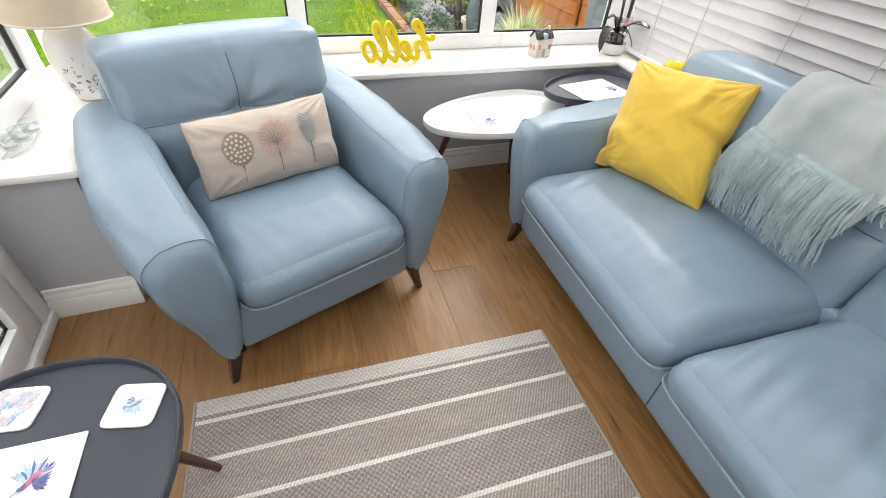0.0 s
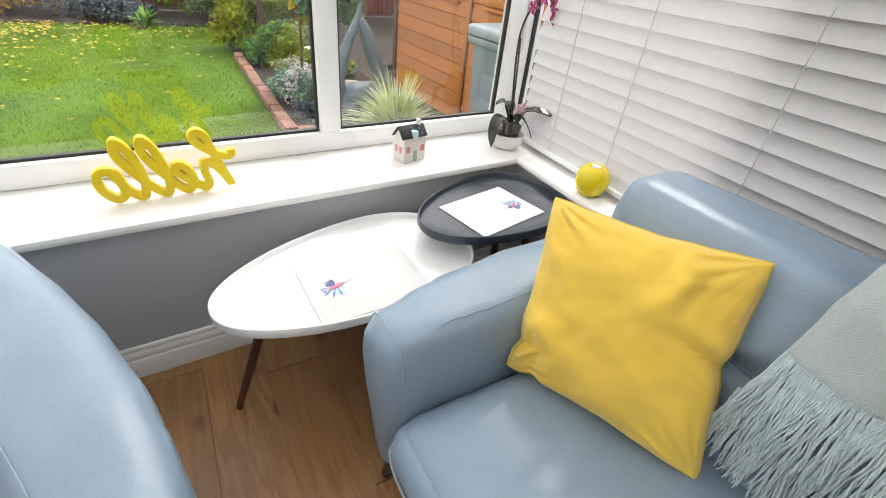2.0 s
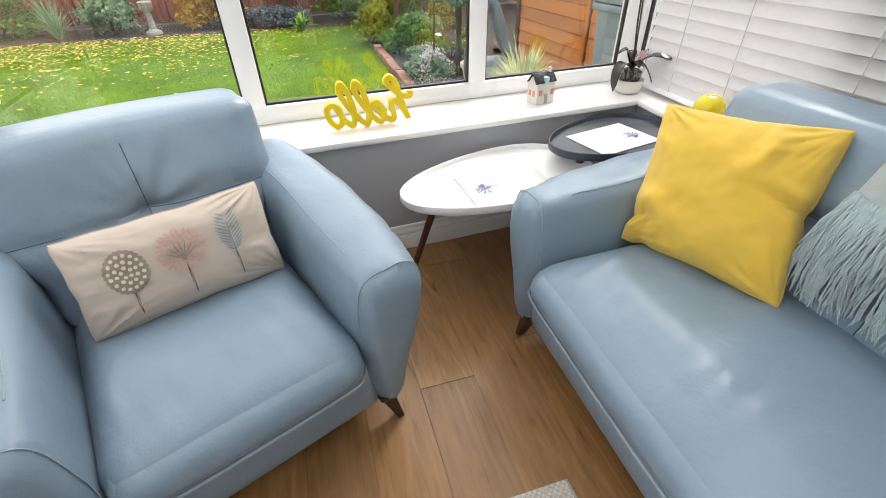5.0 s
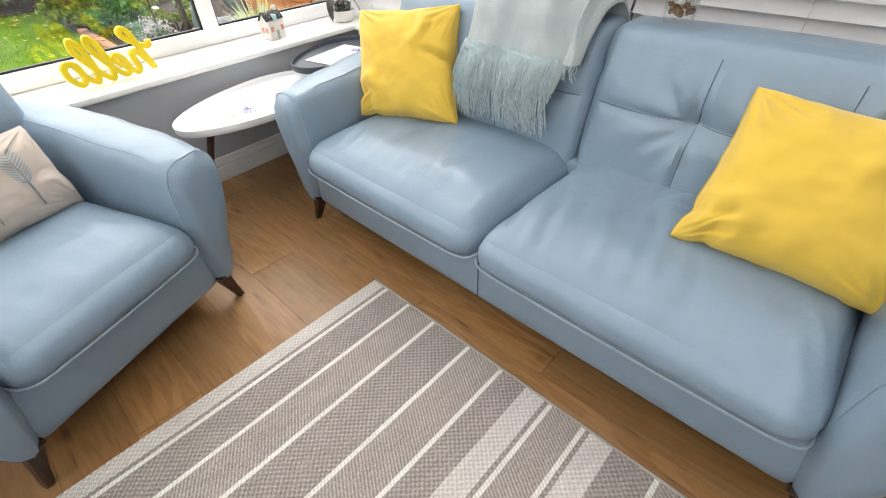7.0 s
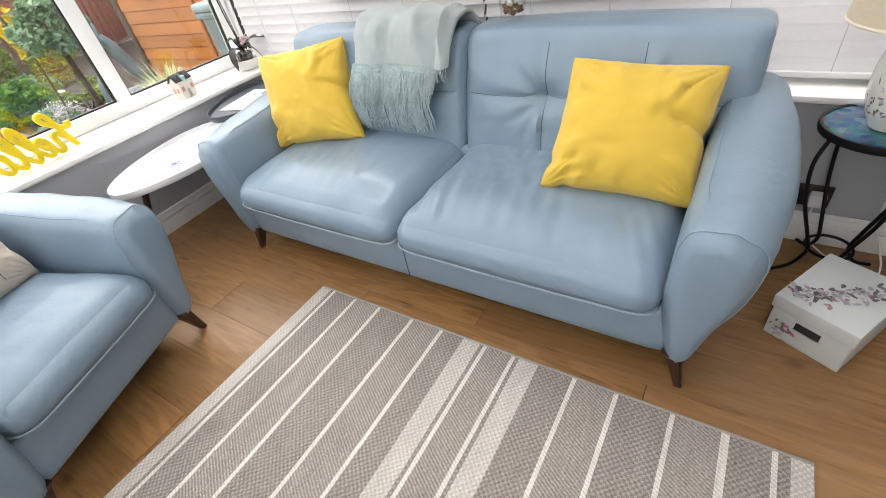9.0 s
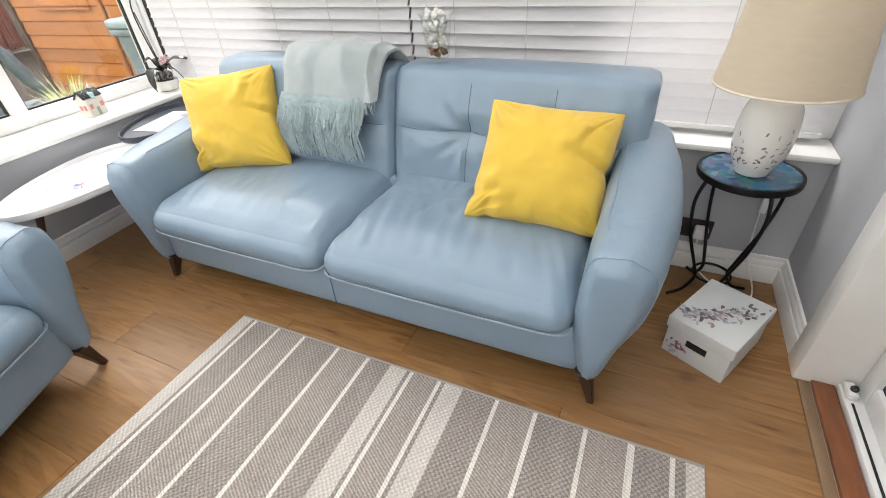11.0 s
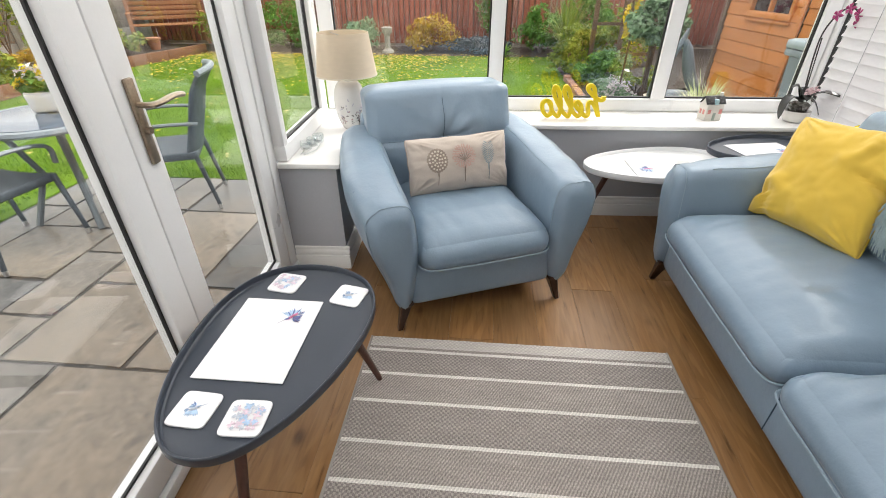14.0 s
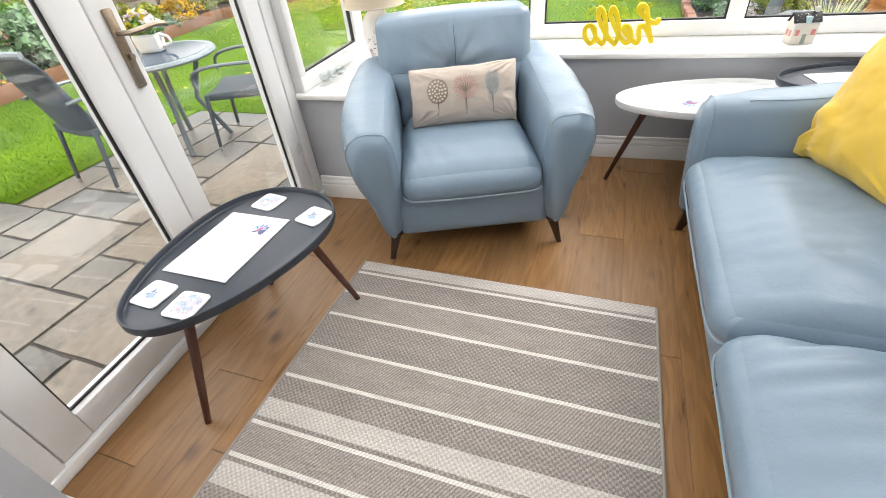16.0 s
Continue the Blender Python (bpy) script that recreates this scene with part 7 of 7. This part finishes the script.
st = thing("side_table", "round mosaic-topped side table on bowed black iron legs", "side table", pose(0.81, -1.755, 0, 0, 0, 25))
part("mosaic_top", lathe([(0.001, 0.540), (0.150, 0.540), (0.150, 0.552), (0.001, 0.552)], 48), M_MOSAIC, st, "blue and teal mosaic glass top")
part("rim", lathe([(0.150, 0.532), (0.160, 0.532), (0.162, 0.545), (0.160, 0.555), (0.150, 0.555)], 48, True), M_IRON, st)
for k in range(4):
    a = math.pi / 2 * k
    c, s = math.cos(a), math.sin(a)
    part("leg", tube(spline([(0.135 * c, 0.135 * s, 0.535), (0.158 * c, 0.158 * s, 0.44), (0.135 * c, 0.135 * s, 0.30), (0.085 * c, 0.085 * s, 0.16), (0.065 * c, 0.065 * s, 0.09), (0.10 * c, 0.10 * s, 0.03), (0.16 * c, 0.16 * s, 0.008)], 7), 0.0062, seg=8), M_IRON, st, "bowed black iron leg")
part("ring", tube([(0.068 * math.cos(2 * math.pi * i / 24), 0.068 * math.sin(2 * math.pi * i / 24), 0.10) for i in range(24)], 0.005, closed=True, seg=6), M_IRON, st)

# ---- storage box ----
bx = thing("storage_box", "pale grey cardboard storage box printed with birds and blossom", "box", pose(0.505, -1.765, 0, 0, 0, -118))
M_CARD = mat("pale_printed_card", (0.60, 0.62, 0.62), 0.6, var=0.04, scale=5, bump=0.05)
W2, D2 = 0.105, 0.142
part("body", box(-W2, W2, -D2, D2, 0.0, 0.135, bevel=0.003), M_CARD, bx)
part("lid", box(-W2 - 0.006, W2 + 0.006, -D2 - 0.006, D2 + 0.006, 0.118, 0.165, bevel=0.004), M_CARD, bx)
for sgn in (-1, 1):
    h = part("handle_slot", box(-0.034, 0.034, sgn * D2 - 0.002, sgn * D2 + 0.002, 0.072, 0.098, bevel=0.001), M_GASKET, bx, "dark cut-out handle slot")
    part("slot_frame", box(-0.038, 0.038, sgn * (D2 + 0.001) - 0.0006, sgn * (D2 + 0.001) + 0.0006, 0.069, 0.0715), M_CHROME, h)
rng = random.Random(14)
for m_i, n in ((0, 46), (1, 22), (2, 50)):
    bm = bmesh.new()
    for k in range(n):
        t = rng.random()
        px, py = -0.08 + 0.16 * t + rng.gauss(0, 0.016), -0.09 + 0.17 * (t ** 1.4) + rng.gauss(0, 0.020)
        blot(bm, max(-0.1, min(0.1, px)), max(-0.135, min(0.135, py)), 0.1656 + 0.0003 * m_i, rng.uniform(0.004, 0.008), rng, rng.uniform(1.2, 2.6), rng.uniform(0, 3.1))
    part("printed_blossom", bm, M_MOTIF[m_i], bx, "printed blossom sprays", smooth=False)
for m_, n, cx, cz in ((M_MOTIF[0], 9, -0.055, 0.05), (M_INKS[1], 4, -0.04, 0.045), (M_MOTIF[2], 8, -0.065, 0.03)):
    bm = bmesh.new()
    for k in range(n):
        blot(bm, cx + rng.gauss(0, 0.015), rng.gauss(0, 0.012), 0, rng.uniform(0.003, 0.006), rng, 2.2, rng.uniform(0, 3.1))
    part("printed_bird", bm, m_, bx, "printed bird", smooth=False, m=pose(0, -D2 - 0.0012 - 0.0002 * n, cz, 90, 0, 0))

# ---- socket, plug and flex ----
sk = thing("wall_socket", "dark bronze double wall socket", "socket", EAST @ pose(0.035, -2.885, 0.20))
part("plate", box(-0.012, 0.0, -0.072, 0.072, -0.043, 0.043, bevel=0.004), mat("bronze_socket_plate", (0.06, 0.04, 0.035), 0.35, metal=0.5, var=0.2), sk)
part("insert", box(-0.014, -0.012, 0.012, 0.06, -0.028, 0.028), M_GASKET, sk)
part("switch", box(-0.017, -0.012, 0.04, 0.055, 0.008, 0.026, bevel=0.002), mat("red_switch", (0.16, 0.02, 0.02), 0.4), sk)
pg = thing("plug", "white mains plug in the wall socket", "plug", EAST @ pose(0.022, -2.915, 0.20))
part("body", box(-0.042, 0.0, -0.026, 0.026, -0.026, 0.026, bevel=0.008), M_UPVC, pg)
fx = thing("lamp_flex", "white lamp flex with an inline switch", "cable", pose(0, 0, 0))
part("cable", tube(spline([(0.965, -1.695, 0.165), (0.96, -1.70, 0.05), (0.93, -1.74, 0.008), (0.86, -1.80, 0.006), (0.82, -1.90, 0.006), (0.88, -1.93, 0.01), (0.93, -1.88, 0.15), (0.945, -1.86, 0.40), (0.93, -1.83, 0.545), (0.87, -1.79, 0.562)], 8), 0.0032, seg=6), M_UPVC, fx)
part("switch", box(0.932, 0.954, -1.882, -1.858, 0.33, 0.40, bevel=0.006), M_UPVC, fx, "white inline switch")

# ---- things on the sills ----
# word in script, facing the garden
hs = thing("word_sign", "yellow wooden script sign reading hello, facing the garden", "sign", NORTH @ pose(-0.058, 0.135, SILL))
path = [(0.0, 0.66), (0.02, 0.57), (0.11, 0.55), (0.24, 0.62), (0.40, 0.80), (0.44, 0.93), (0.36, 1.0), (0.28, 0.92), (0.25, 0.70), (0.22, 0.35), (0.17, 0.03), (0.24, 0.28), (0.33, 0.45), (0.43, 0.46), (0.46, 0.30), (0.46, 0.10), (0.54, 0.03)]
for ox, hgt, wd in ((0.56, 0.50, 0.26), (0.85, 0.98, 0.26), (1.15, 0.98, 0.26)):
    path += [(ox + 0.10, hgt * 0.30), (ox + wd * 0.98, hgt * 0.74), (ox + wd * 0.78, hgt * 0.98), (ox + wd * 0.42, hgt * 0.80), (ox + wd * 0.32, hgt * 0.38), (ox + wd * 0.62, 0.05), (ox + wd * 1.0, 0.06)]
path += [(1.50, 0.22), (1.52, 0.44), (1.64, 0.52), (1.75, 0.42), (1.76, 0.20), (1.66, 0.04), (1.54, 0.10), (1.51, 0.28), (1.56, 0.45)]
U = 0.202
hp = spline([(-(u + 0.16 * v_) * U, 0, 0.012 + v_ * U * 0.88) for u, v_ in path], 7)
bm = bmesh.new()
rings = []
for i, p in enumerate(hp):
    t = (hp[min(i + 1, len(hp) - 1)] - hp[max(i - 1, 0)]).normalized()
    sd = Vector((-t.z, 0, t.x)) * 0.0116
    d = 0.0125 + 0.0002 * math.sin(i * 0.9)
    rings.append([bm.verts.new(p + q) for q in (sd * 0.8 + Vector((0, -d, 0)), sd + Vector((0, -d * 0.8, 0)), sd + Vector((0, d * 0.8, 0)), sd * 0.8 + Vector((0, d, 0)), -sd * 0.8 + Vector((0, d, 0)), -sd + Vector((0, d * 0.8, 0)), -sd + Vector((0, -d * 0.8, 0)), -sd * 0.8 + Vector((0, -d, 0)))])
for a, b_ in zip(rings, rings[1:]):
    for k in range(8):
        bm.faces.new([a[k], a[(k + 1) % 8], b_[(k + 1) % 8], b_[k]])
bm.faces.new(rings[0])
bm.faces.new(rings[-1])
bmesh.ops.recalc_face_normals(bm, faces=bm.faces)
part("lettering", bm, M_YPAINT, hs, "thick yellow painted lettering")

# pottery house
ho = thing("house_ornament", "small pottery house with a spotted black roof", "ornament", NORTH @ pose(0.555, 0.155, SILL, 0, 0, 9) @ Matrix.Scale(1.25, 4))
M_HOUSE = mat("cream_pottery", (0.62, 0.59, 0.53), 0.35, var=0.05)
bm = bmesh.new()
w, d, h, hr = 0.041, 0.030, 0.066, 0.105
vs = [bm.verts.new(p) for p in ((-w, -d, 0), (w, -d, 0), (w, d, 0), (-w, d, 0), (-w, -d, h), (w, -d, h), (w, d, h), (-w, d, h), (-w, 0, hr), (w, 0, hr))]
for q in ((3, 2, 1, 0), (0, 1, 5, 4), (2, 3, 7, 6), (1, 2, 6, 9, 5), (3, 0, 4, 8, 7), (4, 5, 9, 8), (6, 7, 8, 9)):
    bm.faces.new([vs[i] for i in q])
bmesh.ops.bevel(bm, geom=list(bm.edges), offset=0.002, segments=1, affect="EDGES")
part("body", bm, M_HOUSE, ho)
sl = math.hypot(d + 0.006, hr - h + 0.006)
for sgn in (-1, 1):
    ang = math.degrees(math.atan2(hr - h, d))
    part("roof", box(-w - 0.006, w + 0.006, -0.040 if sgn < 0 else 0.0, 0.0 if sgn < 0 else 0.040, 0, 0.005, bevel=0.0015), M_GASKET, ho, "glossy black spotted roof", m=pose(0, 0, hr - 0.0005, -sgn * ang, 0, 0))
dots = bmesh.new()
rng = random.Random(6)
for k in range(26):
    blot(dots, rng.uniform(-0.04, 0.04), rng.uniform(-0.045, -0.004), 0.0056, 0.0012, rng)
part("roof_spots", dots, M_PAPER, ho, smooth=False, m=pose(0, 0, hr - 0.0005, math.degrees(math.atan2(hr - h, d)), 0, 0))
part("chimney", box(0.024, 0.036, -0.006, 0.006, hr - 0.012, hr + 0.016, bevel=0.0015), M_HOUSE, ho)
part("dormer", box(-0.008, 0.010, -0.030, -0.012, 0.072, 0.095, bevel=0.002), mat("pale_blue_dormer", (0.40, 0.58, 0.62), 0.35), ho, "pale blue dormer")
M_PINKW, M_MINT = mat("coral_paint", (0.60, 0.22, 0.20), 0.4), mat("grey_green_paint", (0.28, 0.33, 0.28), 0.4)
for x in (-0.027, 0.027):
    part("window", box(x - 0.007, x + 0.007, -d - 0.0012, -d, 0.032, 0.052), M_PINKW, ho)
part("door", box(-0.007, 0.007, -d - 0.0012, -d, 0.002, 0.036), M_MINT, ho)
for y in (-0.010, 0.012):
    part("window", box(-w - 0.0012, -w, y - 0.006, y + 0.006, 0.028, 0.048), M_PINKW, ho)

# orchid
orc = thing("orchid", "orchid with dark leaves and pink flowers in a white pot", "plant", NORTH @ pose(1.025, 0.13, SILL) @ Matrix.Scale(1.22, 4))
part("outer_pot", lathe([(0.030, 0.0), (0.044, 0.004), (0.055, 0.026), (0.057, 0.052), (0.053, 0.052), (0.046, 0.012), (0.001, 0.010)], 36), M_CERAMIC, orc, "white ceramic outer pot")
part("inner_pot", lathe([(0.036, 0.014), (0.050, 0.096), (0.054, 0.098), (0.054, 0.102), (0.049, 0.102), (0.046, 0.096), (0.034, 0.018)], 32, True), M_GLASS, orc, "clear plastic inner pot")
part("bark", lathe([(0.001, 0.014), (0.031, 0.016), (0.042, 0.080), (0.030, 0.088), (0.001, 0.086)], 24), M_SOIL, orc)
M_ORCLEAF = mat("dark_orchid_leaf", (0.022, 0.022, 0.020), 0.3, var=0.3, scale=12)


def orchid_leaf(a, length, half, rise, droop):
    bm = bmesh.new()
    rows = []
    for i in range(13):
        q = i / 12
        out = length * (q if droop < 0.1 else math.sin(q * 1.9) / math.sin(1.9) * (1 if q < 0.83 else 1.0))
        c = Vector((math.cos(a) * out, math.sin(a) * out, 0.088 + rise * math.sin(min(1.0, q * 1.6) * math.pi / 2) - droop * q ** 2.2))
        w = half * (min(1.0, 0.35 + 2.2 * q) if q < 0.6 else math.sqrt(max(0.0, 1 - ((q - 0.6) / 0.405) ** 2)))
        sd = Vector((-math.sin(a), math.cos(a), 0)) * w
        rows.append([bm.verts.new(c + sd * k + Vector((0, 0, 0.007 * abs(k)))) for k in (-1, -0.5, 0, 0.5, 1)])
    for r0, r1 in zip(rows, rows[1:]):
        for k in range(4):
            bm.faces.new([r0[k], r0[k + 1], r1[k + 1], r1[k]])
    ex = bmesh.ops.extrude_face_region(bm, geom=list(bm.faces))
    bmesh.ops.translate(bm, vec=(0, 0, -0.0022), verts=[q for q in ex["geom"] if isinstance(q, bmesh.types.BMVert)])
    bmesh.ops.recalc_face_normals(bm, faces=bm.faces)
    part("leaf", bm, M_ORCLEAF, orc)


for spec in ((-0.95, 0.135, 0.030, 0.060, 0.012), (3.35, 0.085, 0.022, 0.050, 0.125), (2.6, 0.060, 0.020, 0.075, 0.02), (4.5, 0.055, 0.018, 0.045, 0.03), (5.7, 0.085, 0.016, 0.035, 0.085), (1.3, 0.060, 0.020, 0.060, 0.01)):
    orchid_leaf(*spec)
M_STEM = mat("dark_orchid_stem", (0.03, 0.025, 0.025), 0.5, var=0.3, scale=30)
part("stem", tube(spline([(0.01, 0, 0.085), (-0.012, -0.005, 0.176), (-0.032, -0.01, 0.30), (-0.032, -0.01, 0.38), (-0.008, -0.01, 0.44), (0.03, -0.012, 0.475), (0.072, -0.012, 0.462), (0.085, -0.014, 0.42)], 7), 0.0032, seg=6), M_STEM, orc)
part("support_stick", tube([(0.016, 0.006, 0.05), (-0.022, -0.002, 0.36)], 0.0026, seg=6), M_STEM, orc, "dark support stick")
M_PINK = mat("magenta_petal", (0.42, 0.05, 0.18), 0.5, var=0.2, scale=40)
M_PALEPINK = mat("pale_pink_petal", (0.65, 0.45, 0.47), 0.5, var=0.15, scale=40)
for cx, cy, cz in ((0.085, -0.02, 0.42), (0.074, -0.02, 0.455), (0.03, -0.02, 0.472), (-0.01, -0.02, 0.448), (0.02, -0.03, 0.145), (0.0, -0.025, 0.14)):
    bm = bmesh.new()
    for k in range(5):
        a = 2 * math.pi * k / 5 + cx * 9
        v4 = [bm.verts.new(p) for p in ((cx, cy - 0.004, cz), (cx + 0.016 * math.cos(a - 0.5), cy, cz + 0.016 * math.sin(a - 0.5)), (cx + 0.024 * math.cos(a), cy - 0.008, cz + 0.024 * math.sin(a)), (cx + 0.016 * math.cos(a + 0.5), cy, cz + 0.016 * math.sin(a + 0.5)))]
        bm.faces.new(v4)
    ex = bmesh.ops.extrude_face_region(bm, geom=list(bm.faces))
    bmesh.ops.translate(bm, vec=(0, 0.0015, 0), verts=[q for q in ex["geom"] if isinstance(q, bmesh.types.BMVert)])
    bmesh.ops.recalc_face_normals(bm, faces=bm.faces)
    part("flower", bm, M_PINK if cz > 0.3 else M_PALEPINK, orc, smooth=False)

# yellow globe candle holder
gv_ = thing("candle_holder", "glossy yellow globe tealight holder on the sill", "candle holder", pose(1.045, 0.895, SILL - 0.001) @ Matrix.Scale(1.14, 4))
part("globe", lathe([(0.020, 0.0), (0.030, 0.003), (0.044, 0.018), (0.052, 0.045), (0.050, 0.068), (0.038, 0.090), (0.024, 0.098), (0.019, 0.097), (0.018, 0.086), (0.001, 0.086)], 40), M_YGLAZE, gv_)
part("tealight", lathe([(0.001, 0.0865), (0.0165, 0.0865), (0.0165, 0.096), (0.001, 0.094)], 24), M_CHROME, gv_, "silver tealight")

# glass vase of pebbles on the sofa back
gl = thing("glass_vase", "clear glass vase filled with white and brown pebbles", "vase", pose(0.815, -0.60, 0.868))
part("glass", lathe([(0.030, 0.0), (0.042, 0.003), (0.046, 0.03), (0.052, 0.10), (0.060, 0.155), (0.070, 0.165), (0.067, 0.166), (0.057, 0.155), (0.049, 0.10), (0.043, 0.03), (0.001, 0.010)], 36), M_GLASS, gl)
M_PEB, M_PEB2 = mat("white_pebble", (0.70, 0.69, 0.66), 0.4, var=0.1), mat("brown_pebble", (0.26, 0.14, 0.07), 0.35, var=0.4, scale=30)
rng = random.Random(4)


def pebble(r):
    return soft(5, 5, 5, lambda a, b_, c: tuple(q * r * (1.0, 0.85, 0.75)[i] for i, q in enumerate(Vector((a, b_, c)).normalized())))


pm, pm2 = mesh_of("pebble", pebble(0.0135), M_PEB), mesh_of("pebble", pebble(0.008), M_PEB2)
for k in range(64):
    h = 0.052 + 0.118 * k / 64
    a, rr = k * 2.4, rng.uniform(0.012, 0.034 + 0.012 * (h - 0.05) / 0.12)
    ob = new("pebble", pm)
    ob.parent = gl
    ob.matrix_basis = pose(rr * math.cos(a), rr * math.sin(a), h, rng.uniform(0, 180), rng.uniform(0, 180), rng.uniform(0, 180))
for k in range(46):
    a, rr = k * 2.4, 0.034 * math.sqrt(rng.random())
    ob = new("pebble", pm2)
    ob.parent = gl
    ob.matrix_basis = pose(rr * math.cos(a), rr * math.sin(a), 0.016 + 0.03 * rng.random(), rng.uniform(0, 180), rng.uniform(0, 180), 0)

# cut-glass tealight row on the side sill
cg = thing("tealight_holder", "row of clear glass tealight cups on a wire stand", "candle holder", WEST @ pose(0.115, 0.205, SILL))
M_CUT = glass_mat("cut_glass", (0.93, 0.95, 0.95), 0.12)
for k in range(3):
    m_ = pose(0.014 * (k - 1), 0.056 * (k - 1), 0)
    cup = part("cup", lathe([(0.012, 0.012), (0.024, 0.018), (0.029, 0.036), (0.027, 0.056), (0.0245, 0.056), (0.025, 0.036), (0.010, 0.020)], 24), M_CUT, cg, "clear glass cup", m=m_)
    part("tealight", lathe([(0.001, 0.020), (0.017, 0.020), (0.017, 0.030), (0.001, 0.029)], 20), M_CHROME, cup)
for s in (-1, 1):
    part("wire_stand", tube(spline([(-0.028 * 1 + 0.01 * s, -0.085, 0.0), (s * 0.024, -0.06, 0.012), (s * 0.026, 0.0, 0.010), (s * 0.024, 0.06, 0.012), (s * 0.02, 0.09, 0.0)], 6), 0.0018, seg=6), M_CHROME, cg)


# joined prints and stitches, too fine to pick apart
for ob in list(scene.objects):
    if ob.parent and ob.name.split(".")[0] in ("painted_flowers", "painted_motif", "painted_bird", "printed_blossom", "printed_bird", "roof_spots"):
        ob["kind"] = "stuff"
